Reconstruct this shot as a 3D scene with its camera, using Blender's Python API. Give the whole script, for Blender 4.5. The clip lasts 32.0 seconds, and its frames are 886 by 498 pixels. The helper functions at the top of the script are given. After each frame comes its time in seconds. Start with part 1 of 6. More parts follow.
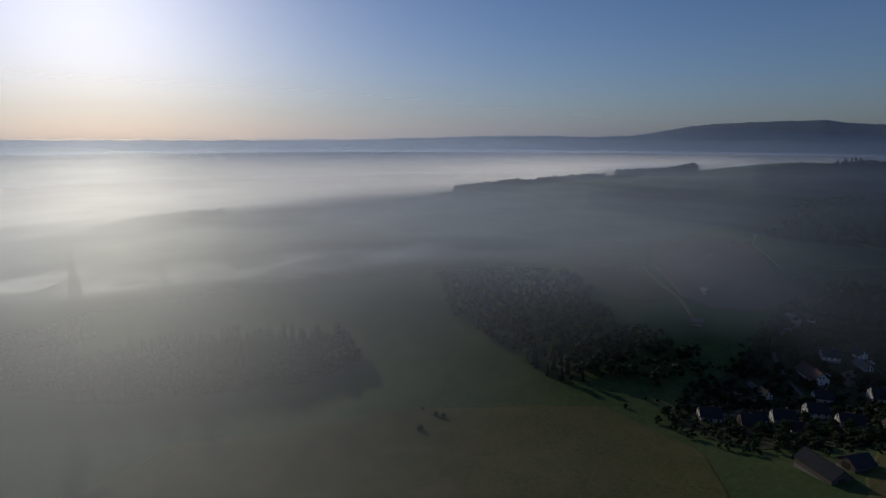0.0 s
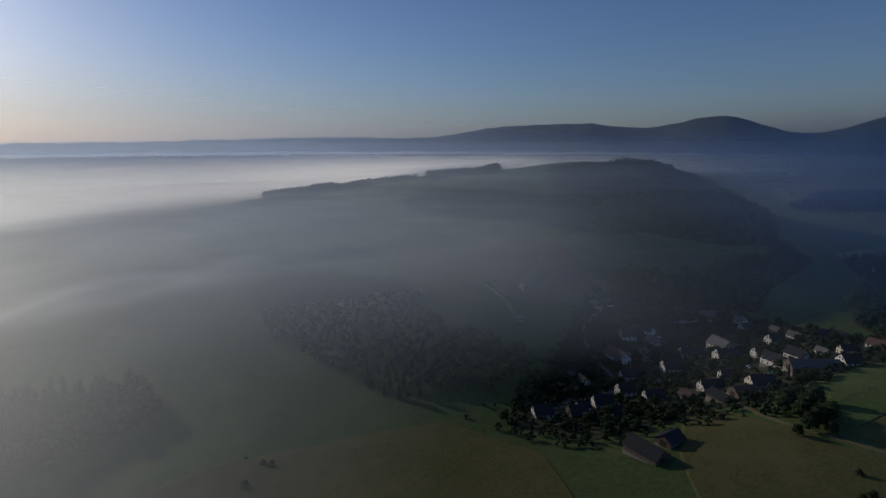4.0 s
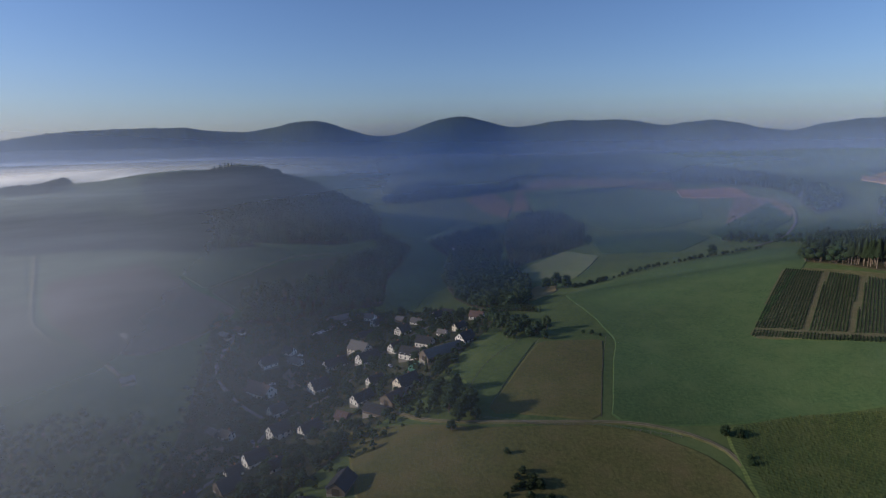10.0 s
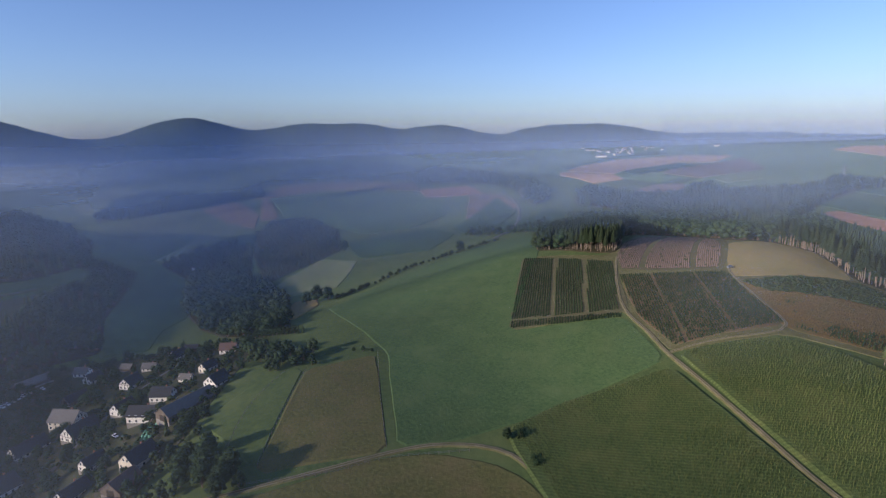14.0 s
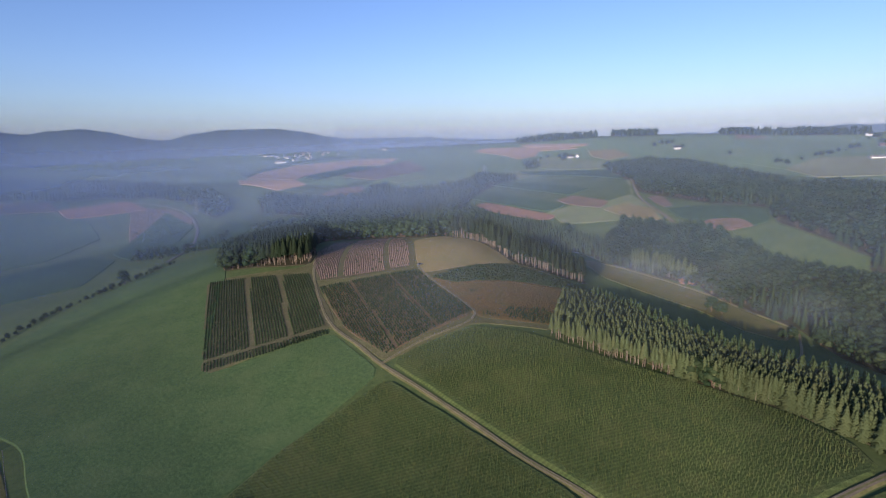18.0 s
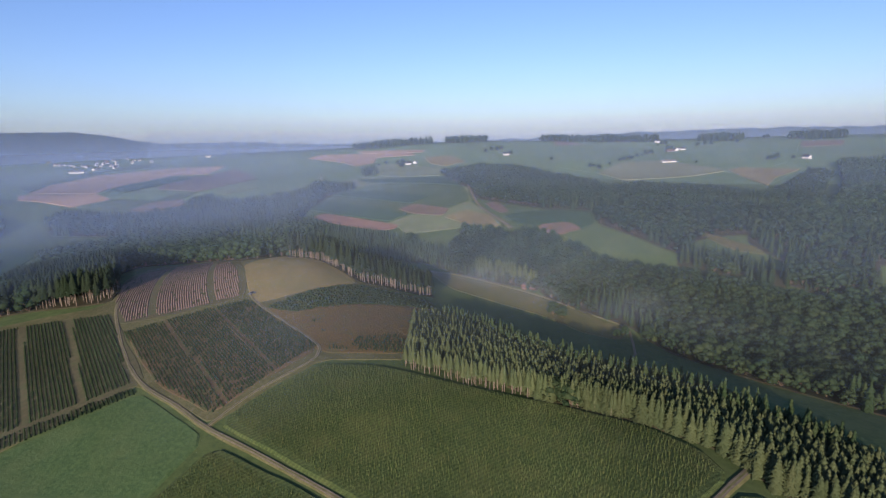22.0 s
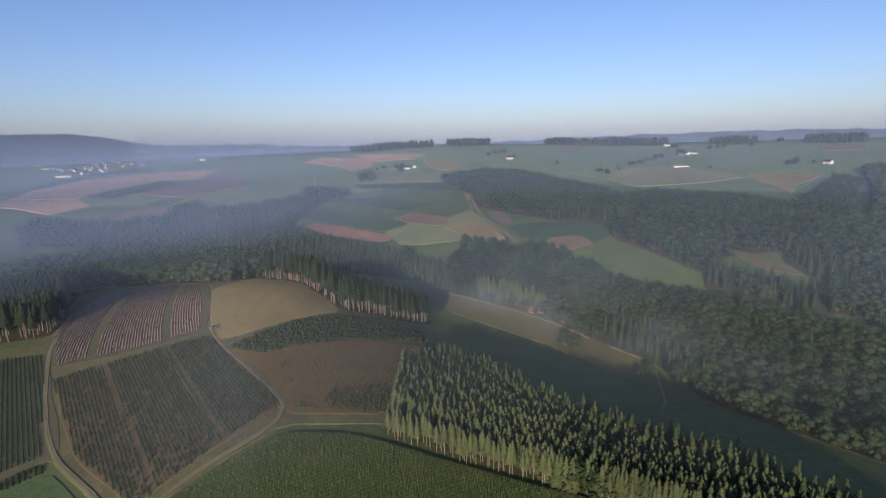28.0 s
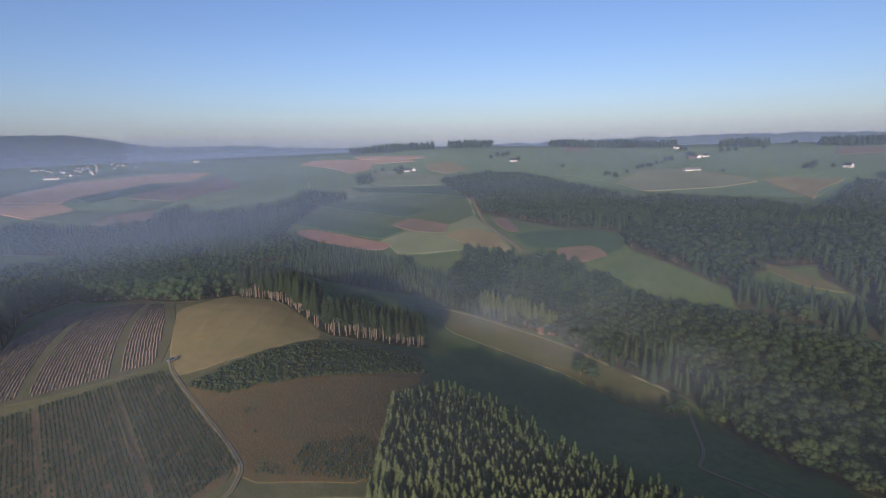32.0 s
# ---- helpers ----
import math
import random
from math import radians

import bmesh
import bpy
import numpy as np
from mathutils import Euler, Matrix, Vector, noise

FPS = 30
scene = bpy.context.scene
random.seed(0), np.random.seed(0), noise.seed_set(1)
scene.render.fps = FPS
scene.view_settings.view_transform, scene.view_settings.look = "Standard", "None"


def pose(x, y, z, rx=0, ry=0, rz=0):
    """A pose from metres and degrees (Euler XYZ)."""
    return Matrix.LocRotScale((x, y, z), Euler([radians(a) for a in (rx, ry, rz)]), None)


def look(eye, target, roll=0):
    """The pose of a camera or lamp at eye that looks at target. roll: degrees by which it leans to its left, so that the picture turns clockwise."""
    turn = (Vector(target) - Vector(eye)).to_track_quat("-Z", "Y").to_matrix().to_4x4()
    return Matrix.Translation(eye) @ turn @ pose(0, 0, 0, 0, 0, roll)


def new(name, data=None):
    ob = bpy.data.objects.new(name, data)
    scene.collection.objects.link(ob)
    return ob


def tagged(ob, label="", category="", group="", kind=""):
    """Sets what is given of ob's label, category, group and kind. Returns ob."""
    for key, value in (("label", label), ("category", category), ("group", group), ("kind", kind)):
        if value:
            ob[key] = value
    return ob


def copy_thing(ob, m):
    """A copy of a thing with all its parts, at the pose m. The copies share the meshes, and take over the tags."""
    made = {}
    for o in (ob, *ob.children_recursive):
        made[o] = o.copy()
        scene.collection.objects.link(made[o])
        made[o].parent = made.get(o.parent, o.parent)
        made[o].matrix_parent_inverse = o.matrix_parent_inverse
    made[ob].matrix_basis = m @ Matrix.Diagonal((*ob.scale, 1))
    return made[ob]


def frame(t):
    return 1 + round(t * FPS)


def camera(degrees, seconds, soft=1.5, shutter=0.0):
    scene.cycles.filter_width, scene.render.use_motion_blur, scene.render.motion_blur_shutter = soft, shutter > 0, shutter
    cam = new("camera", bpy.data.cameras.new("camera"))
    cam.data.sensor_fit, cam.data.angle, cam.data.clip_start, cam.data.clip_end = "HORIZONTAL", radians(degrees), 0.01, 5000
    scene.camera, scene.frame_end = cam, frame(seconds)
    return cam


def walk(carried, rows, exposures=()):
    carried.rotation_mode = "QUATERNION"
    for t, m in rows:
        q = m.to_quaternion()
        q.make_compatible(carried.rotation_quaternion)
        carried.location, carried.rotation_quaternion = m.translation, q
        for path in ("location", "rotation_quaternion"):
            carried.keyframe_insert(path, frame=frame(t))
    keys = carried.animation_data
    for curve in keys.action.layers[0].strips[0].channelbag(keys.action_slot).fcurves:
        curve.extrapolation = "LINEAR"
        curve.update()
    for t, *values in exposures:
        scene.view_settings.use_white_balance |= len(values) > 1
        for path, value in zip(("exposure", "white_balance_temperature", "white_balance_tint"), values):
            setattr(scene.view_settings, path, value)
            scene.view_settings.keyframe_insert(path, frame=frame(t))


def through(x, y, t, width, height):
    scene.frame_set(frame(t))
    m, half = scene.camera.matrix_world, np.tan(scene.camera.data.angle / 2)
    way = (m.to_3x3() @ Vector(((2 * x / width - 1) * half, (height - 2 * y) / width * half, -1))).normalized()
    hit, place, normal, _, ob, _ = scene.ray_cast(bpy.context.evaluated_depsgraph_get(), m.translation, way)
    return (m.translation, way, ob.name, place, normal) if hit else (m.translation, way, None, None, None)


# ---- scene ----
# ---- camera ----
cam = camera(79.18, 32.0, soft=1.25)
PATH = [
    (0, (4.90, 2.90, 120.00), (-62.10, -68.49, 99.64), 0.13),
    (0.5, (2.20, -0.13, 119.73), (-66.92, -69.50, 99.47), 0.09),
    (1, (-0.37, -2.96, 119.64), (-72.18, -69.55, 99.41), 0.09),
    (1.5, (-2.68, -5.47, 119.80), (-76.91, -69.35, 99.58), 0.09),
    (2, (-4.61, -7.73, 120.22), (-80.85, -69.20, 100.03), 0.06),
    (2.5, (-6.30, -9.96, 120.80), (-84.79, -68.56, 100.65), 0.03),
    (3, (-8.16, -12.38, 121.38), (-89.25, -67.34, 101.26), 0.03),
    (3.5, (-10.36, -14.94, 121.90), (-94.53, -65.04, 101.76), 0.02),
    (5.5, (-23.66, -22.86, 123.38), (-117.84, -49.87, 103.38), -0.37),
    (6, (-27.71, -24.19, 123.61), (-123.18, -46.22, 103.61), -0.54),
    (6.5, (-31.82, -25.56, 123.63), (-128.46, -41.78, 103.65), -0.62),
    (7, (-36.00, -26.90, 123.48), (-133.55, -36.14, 103.50), -0.63),
    (7.5, (-40.23, -27.94, 123.30), (-138.17, -30.79, 103.33), -0.65),
    (8, (-44.50, -28.57, 123.19), (-142.45, -25.78, 103.23), -0.69),
    (8.5, (-48.78, -28.93, 123.18), (-146.44, -20.81, 103.23), -0.78),
    (9, (-53.06, -29.05, 123.25), (-150.20, -16.21, 103.29), -0.87),
    (9.5, (-57.33, -28.93, 123.30), (-153.75, -11.52, 103.33), -0.94),
    (10, (-61.60, -28.66, 123.29), (-157.00, -6.32, 103.30), -0.98),
    (10.5, (-65.90, -28.23, 123.26), (-159.88, -0.53, 103.22), -1.00),
    (11, (-70.28, -27.47, 123.20), (-162.57, 5.37, 103.11), -1.02),
    (11.5, (-74.66, -26.31, 123.09), (-165.03, 11.49, 102.97), -1.00),
    (12, (-78.88, -24.78, 122.95), (-167.12, 17.75, 102.81), -0.96),
    (12.5, (-82.83, -22.95, 122.80), (-168.84, 23.91, 102.65), -0.96),
    (13, (-86.63, -20.99, 122.63), (-169.83, 30.71, 102.49), -0.99),
    (13.5, (-90.38, -19.03, 122.48), (-170.11, 37.88, 102.34), -1.03),
    (14, (-93.94, -17.04, 122.42), (-169.34, 45.48, 102.27), -1.07),
    (14.5, (-97.22, -14.95, 122.49), (-168.08, 52.66, 102.29), -1.14),
    (16.5, (-108.32, -3.48, 122.17), (-158.94, 80.36, 101.94), -1.28),
    (17, (-110.27, -0.33, 122.14), (-154.79, 86.90, 101.91), -1.30),
    (17.5, (-112.09, 2.86, 122.18), (-149.70, 93.26, 101.89), -1.34),
    (18, (-113.79, 6.21, 122.22), (-142.92, 99.68, 101.84), -1.39),
    (18.5, (-115.36, 9.76, 122.24), (-136.49, 105.35, 101.81), -1.41),
    (19, (-116.72, 13.42, 122.40), (-130.41, 110.33, 101.91), -1.39),
    (19.5, (-117.93, 17.04, 122.79), (-126.00, 114.58, 102.26), -1.34),
    (20, (-118.89, 20.56, 123.35), (-124.70, 118.26, 102.85), -1.30),
    (20.5, (-119.43, 23.97, 124.02), (-124.26, 121.75, 103.59), -1.27),
    (21, (-119.55, 27.27, 124.76), (-122.73, 125.12, 104.41), -1.24),
    (21.5, (-119.49, 30.47, 125.51), (-120.79, 128.38, 105.24), -1.24),
    (22, (-119.36, 33.69, 126.22), (-119.74, 131.62, 106.00), -1.23),
    (22.5, (-119.18, 37.02, 126.82), (-119.21, 134.96, 106.65), -1.20),
    (23, (-118.93, 40.49, 127.30), (-118.73, 138.45, 107.19), -1.18),
    (23.5, (-118.62, 44.08, 127.74), (-118.34, 142.04, 107.66), -1.17),
    (24, (-118.27, 47.77, 128.20), (-117.95, 145.73, 108.13), -1.16),
    (24.5, (-117.94, 51.58, 128.61), (-117.60, 149.55, 108.55), -1.14),
    (25, (-117.64, 55.57, 128.94), (-117.22, 153.53, 108.88), -1.14),
    (25.5, (-117.36, 59.70, 129.22), (-116.78, 157.67, 109.14), -1.16),
    (27.5, (-116.00, 79.74, 129.14), (-116.40, 177.73, 109.17), -1.14),
    (28, (-115.61, 85.01, 129.14), (-116.41, 183.00, 109.23), -1.17),
    (28.5, (-115.33, 90.24, 129.09), (-116.28, 188.24, 109.25), -1.17),
    (29, (-115.19, 95.53, 129.01), (-116.33, 193.55, 109.25), -1.16),
    (29.5, (-115.18, 100.93, 128.99), (-116.37, 198.96, 109.28), -1.16),
    (30, (-115.27, 106.33, 129.03), (-116.41, 204.37, 109.34), -1.16),
    (30.5, (-115.40, 111.64, 129.06), (-116.44, 209.69, 109.40), -1.15),
    (31, (-115.40, 116.92, 128.99), (-116.44, 214.96, 109.35), -1.12),
    (31.5, (-115.14, 122.26, 128.72), (-116.21, 220.32, 109.13), -1.10),
    (32, (-114.61, 127.72, 128.28), (-115.66, 225.79, 108.77), -1.05),
]
walk(cam, [(t, look(eye, target, roll)) for t, eye, target, roll in PATH],
     exposures=[(0.0, -1.15, 5900, 11), (3.0, -1.05, 5900, 11), (6.0, -0.75, 6000, 11), (9.0, -0.18, 6000, 13), (11.0, 0.12, 6000, 15), (13.0, 0.48, 6050, 18), (19.0, 0.44, 6050, 20), (25.0, 0.34, 6200, 20), (32.0, 0.1, 6450, 18)])

# ---- world and sun ----
SUN_AZ, SUN_EL = 191.0, 14.5          # clockwise from +y, above the horizon
world = bpy.data.worlds.new("world")
scene.world = world
world.use_nodes = True
wn = world.node_tree.nodes
sky = wn.new("ShaderNodeTexSky")
sky.sky_type, sky.sun_disc = "NISHITA", False
sky.sun_elevation, sky.sun_rotation = radians(SUN_EL), radians(SUN_AZ)
sky.altitude, sky.air_density, sky.dust_density, sky.ozone_density = 300, 1.0, 0.8, 3.0
wn["Background"].inputs["Strength"].default_value = 0.11
blue = wn.new("ShaderNodeMix")          # a clear, cool autumn morning sky
blue.data_type, blue.blend_type = "RGBA", "MULTIPLY"
blue.inputs["Factor"].default_value, blue.inputs["B"].default_value = 1.0, (0.93, 0.95, 1.12, 1)
world.node_tree.links.new(sky.outputs[0], blue.inputs["A"])
world.node_tree.links.new(blue.outputs["Result"], wn["Background"].inputs["Color"])
sun_dir = Vector((math.sin(radians(SUN_AZ)) * math.cos(radians(SUN_EL)), math.cos(radians(SUN_AZ)) * math.cos(radians(SUN_EL)), math.sin(radians(SUN_EL))))
sun = new("sun", bpy.data.lights.new("sun", "SUN"))
sun.data.energy, sun.data.angle, sun.data.color = 5.0, radians(0.6), (1.0, 0.84, 0.62)
sun.matrix_world = look(sun_dir * 900, (0, 0, 0))


# ---- land form ----
# rises and hollows of the land: centre x, y, radius, height
BASE = 20.0
VALLEY = [(-451, -157, 108, 14.1), (-429, -8, 63, 11.1), (-340, 140, 99, 2.8), (-329, 10, 81, 5.4), (-261, 91, 81, -0.8), (-482, 171, 126, 12.3), (-448, 80, 99, -3.8), (-318, -50, 63, 1.5), (-318, -85, 63, -3.8), (-356, -75, 63, -24.4), (-412, -47, 63, -25.3), (-430, -100, 63, 2.9), (-100, -150, 171, 0.7), (-200, -250, 180, -15.9), (-20, -300, 180, -2.0), (-480, -20, 72, -21.7), (-560, 60, 126, -30.5), (-600, -100, 162, 6.4), (-620, 180, 153, -23.6), (-400, -350, 234, -26.5), (0, 0, 153, -21.5), (-150, 60, 126, -6.8), (50, 80, 144, 9.4)]
SLOPES = [(-235, 430, 63, 19.1), (-276, 421, 63, -3.8), (-243, 364, 72, -4.5), (-330, 420, 72, -0.9), (-234, 131, 81, -6.1), (-28, 192, 99, 22.5), (-182, 283, 72, 11.4), (-123, 259, 63, 3.9), (-64, 234, 72, -1.5), (-211, 221, 81, 7.4), (11, 395, 117, -22.1), (-320, 226, 108, -12.8), (-381, 315, 99, 4.2), (-317, 345, 81, 14.9), (-142, 211, 72, -6.2), (-184, 390, 63, 5.4), (-533, 373, 153, -8.0), (-760, 260, 225, -23.4), (-1000, 200, 252, 32.5), (150, 250, 162, -6.6), (250, 420, 180, 7.9), (150, 330, 126, -33.5), (-450, 420, 117, 14.7)]
NORTH = [(-340, 490, 81, 13.4), (306, 737, 189, 5.1), (-742, 880, 234, 40.4), (0, 575, 99, 8.1), (-200, 450, 63, 14.5), (78, 472, 126, 22.2), (527, 986, 252, -2.3), (-43, 471, 108, -13.5), (-58, 582, 81, 24.4), (-729, 667, 234, -21.0), (300, 700, 189, 7.5), (100, 800, 207, -13.6), (-250, 520, 90, 4.0), (-120, 540, 99, -31.4), (-250, 640, 162, -31.0), (-400, 520, 108, 1.9), (-560, 560, 180, -10.3), (-330, 800, 216, -23.2), (-150, 800, 180, 38.8), (-20, 900, 216, 6.6)]
SOUTH = [(-60, -470, 225, -40.6), (-600, -500, 243, -17.0), (-140, -664, 189, 48.1), (-267, -682, 243, 30.0), (-538, -678, 243, 9.5), (-793, -667, 297, 38.5), (-1153, -674, 378, 21.7), (-170, -1020, 342, -12.8), (-450, -1040, 351, -18.0), (-820, -1060, 414, -23.1), (-1250, -1060, 459, -17.5), (60, -760, 297, -31.7)]
OUTER = [(-1308, 535, 468, 31.4), (-1150, 60, 342, -57.6), (19, 1209, 279, 5.4), (332, 1103, 270, -19.8), (-199, 1187, 279, -15.3), (-800, -100, 279, 27.9), (-900, 450, 270, -22.0), (-500, 1000, 306, -0.2), (-900, 1000, 297, -56.1), (-1200, 1000, 432, 21.2), (500, 500, 288, -6.9), (700, 700, 315, -8.0), (900, 300, 432, 8.2), (600, 100, 387, 13.9), (400, -200, 432, -25.3), (300, 1330, 306, 22.9), (900, 1250, 351, 1.6), (1200, 1200, 522, 29.9), (700, 1000, 270, 22.4), (-1250, -330, 378, -11.7)]
FAR = [(-1700, -330, 405, 42.3), (-774, 1557, 621, 28.9), (0, 1500, 288, 7.0), (600, 1500, 423, 16.7), (-180, 1450, 261, 26.0), (-600, 2200, 756, 4.4), (-1800, 1500, 810, 26.8), (-2600, 500, 810, -4.4), (-2500, -800, 675, -6.9), (-1500, -1500, 666, -1.7), (-500, -2000, 810, -48.6), (800, -1500, 810, -11.0), (1800, 0, 810, 23.3), (1800, 1800, 810, 65.1), (0, 2500, 810, 64.5), (-1500, -560, 351, 32.4), (-1750, -950, 504, -28.2), (-2080, -600, 459, -4.8), (-2100, -200, 450, -17.3), (-1950, 250, 621, -20.7)]
WEST = [(-1650, 180, 120, -8.3), (-1530, 60, 120, -11.7), (-1530, 300, 120, -8.0), (-1530, 420, 120, -6.5), (-1410, 60, 120, -6.5), (-1410, 180, 120, 14.7), (-1410, 300, 120, -4.9), (-1410, 420, 120, -4.2), (-1290, 60, 120, -9.8), (-1290, 180, 120, 6.1), (-1290, 300, 120, -6.3), (-1290, 420, 120, -7.8), (-1170, -180, 120, 5.1), (-1170, -60, 120, -9.1), (-1170, 60, 120, -22.2), (-1170, 300, 120, 2.7), (-1170, 420, 120, -11.6), (-1050, -420, 120, 2.3), (-1050, -300, 120, 21.7), (-1050, -180, 120, 21.2), (-1050, -60, 120, 22.5), (-1050, 60, 120, -7.9)]
WEST_SLOPES = [(-1050, 180, 120, -9.1), (-1050, 300, 120, 3.4), (-930, -420, 120, -1.5), (-930, -300, 120, 11.6), (-930, -180, 120, 3.4), (-930, -60, 120, 23.4), (-930, 60, 120, 10.4), (-930, 180, 120, -23.6), (-930, 300, 120, -1.0), (-810, -420, 120, 11.1), (-810, -300, 120, 5.7), (-810, -180, 120, -8.9), (-810, -60, 120, -11.4), (-810, 60, 120, -6.9), (-810, 180, 120, -16.8), (-810, 300, 120, 13.8), (-690, -300, 120, -0.9), (-690, -180, 120, 2.6), (-690, 60, 120, 2.7), (-2000, -350, 260, 1.0), (-2000, 350, 260, -3.1), (-1750, -150, 200, -1.6)]
WEST_FAR = [(-1750, 150, 200, -14.8), (-1750, 400, 200, 4.3)]

def land(x, y):
    """Height of the ground, metres, for arrays or numbers."""
    x, y = np.asarray(x, float), np.asarray(y, float)
    z = np.full(np.broadcast(x, y).shape, BASE)
    for group in (VALLEY, SLOPES, NORTH, SOUTH, OUTER, FAR, WEST, WEST_SLOPES, WEST_FAR):
        for cx, cy, r, h in group:
            z = z + h * np.exp(-((x - cx) ** 2 + (y - cy) ** 2) / (2 * r * r))
    return z


def ground_z(x, y):
    return float(land(x, y))


# ---- materials ----
def ramp_mix(nt, fac, a, b):
    m = nt.nodes.new("ShaderNodeMix")
    m.data_type = "RGBA"
    m.inputs["A"].default_value, m.inputs["B"].default_value = (*a, 1), (*b, 1)
    nt.links.new(fac, m.inputs["Factor"])
    return m.outputs["Result"]


def spread(nt, fac, lo, hi):
    m = nt.nodes.new("ShaderNodeMapRange")
    m.inputs["From Min"].default_value, m.inputs["From Max"].default_value = lo, hi
    nt.links.new(fac, m.inputs["Value"])
    return m.outputs["Result"]


def noise_at(nt, co, scale, detail=4.0, rough=0.6, stretch=None, turn=0.0):
    if stretch:
        mp = nt.nodes.new("ShaderNodeMapping")
        mp.inputs["Scale"].default_value, mp.inputs["Rotation"].default_value = stretch, (0, 0, turn)
        nt.links.new(co, mp.inputs["Vector"])
        co = mp.outputs["Vector"]
    n = nt.nodes.new("ShaderNodeTexNoise")
    n.inputs["Scale"].default_value, n.inputs["Detail"].default_value, n.inputs["Roughness"].default_value = scale, detail, rough
    nt.links.new(co, n.inputs["Vector"])
    return n.outputs["Fac"]


def mat_base(name, rough):
    m = bpy.data.materials.new(name)
    m.use_nodes = True
    p = m.node_tree.nodes["Principled BSDF"]
    p.inputs["Roughness"].default_value = rough
    p.inputs["Specular IOR Level"].default_value = 0.2
    return m, m.node_tree, p


def earth(name, dark, light, patch=None, big=0.012, small=0.35, rough=0.95, bump=0.3, rows=None, patch_lo=0.52):
    """Ground cover: two tones by fine grain, a third in large patches, furrows by rows=(spacing, angle, depth)."""
    m, nt, p = mat_base(name, rough)
    co = nt.nodes.new("ShaderNodeNewGeometry").outputs["Position"]
    fine = noise_at(nt, co, small, 5, 0.7)
    wide = noise_at(nt, co, big, 4, 0.6)
    col = ramp_mix(nt, spread(nt, fine, 0.36, 0.64), dark, light)
    mid = noise_at(nt, co, big * 6, 5, 0.65)
    blend = nt.nodes.new("ShaderNodeMix")
    blend.data_type = "RGBA"
    nt.links.new(spread(nt, mid, patch_lo - 0.06, patch_lo + 0.2), blend.inputs["Factor"])
    nt.links.new(col, blend.inputs["A"])
    third = patch or tuple(0.5 * (a + b) * 1.25 for a, b in zip(dark, light))
    blend.inputs["B"].default_value = (*third, 1)
    tone = nt.nodes.new("ShaderNodeHueSaturation")
    nt.links.new(blend.outputs["Result"], tone.inputs["Color"])
    nt.links.new(spread(nt, wide, 0.25, 0.75), tone.inputs["Value"])
    tone_range = tone.inputs["Value"].links[0].from_node
    tone_range.inputs["To Min"].default_value, tone_range.inputs["To Max"].default_value = 0.78, 1.2
    out = tone.outputs["Color"]
    height = fine
    if rows:
        gap, angle, depth = rows
        mp = nt.nodes.new("ShaderNodeMapping")
        mp.vector_type = "POINT"
        mp.inputs["Rotation"].default_value = (0, 0, radians(angle))
        nt.links.new(co, mp.inputs["Vector"])
        w = nt.nodes.new("ShaderNodeTexWave")
        w.inputs["Scale"].default_value = 0.314 / gap
        w.inputs["Distortion"].default_value, w.inputs["Detail"].default_value, w.inputs["Detail Scale"].default_value = 0.8, 2, 0.05
        nt.links.new(mp.outputs["Vector"], w.inputs["Vector"])
        rowmix = nt.nodes.new("ShaderNodeMix")
        rowmix.data_type, rowmix.blend_type = "RGBA", "MULTIPLY"
        nt.links.new(spread(nt, w.outputs["Fac"], 0.1, 0.6), rowmix.inputs["Factor"])
        inv = tuple(1 - depth for _ in range(3))
        rowmix.inputs["B"].default_value = (*inv, 1)
        nt.links.new(out, rowmix.inputs["A"])
        out = rowmix.outputs["Result"]
    nt.links.new(out, p.inputs["Base Color"])
    if bump:
        b = nt.nodes.new("ShaderNodeBump")
        b.inputs["Strength"].default_value, b.inputs["Distance"].default_value = bump, 0.6
        nt.links.new(height, b.inputs["Height"])
        nt.links.new(b.outputs["Normal"], p.inputs["Normal"])
    return m


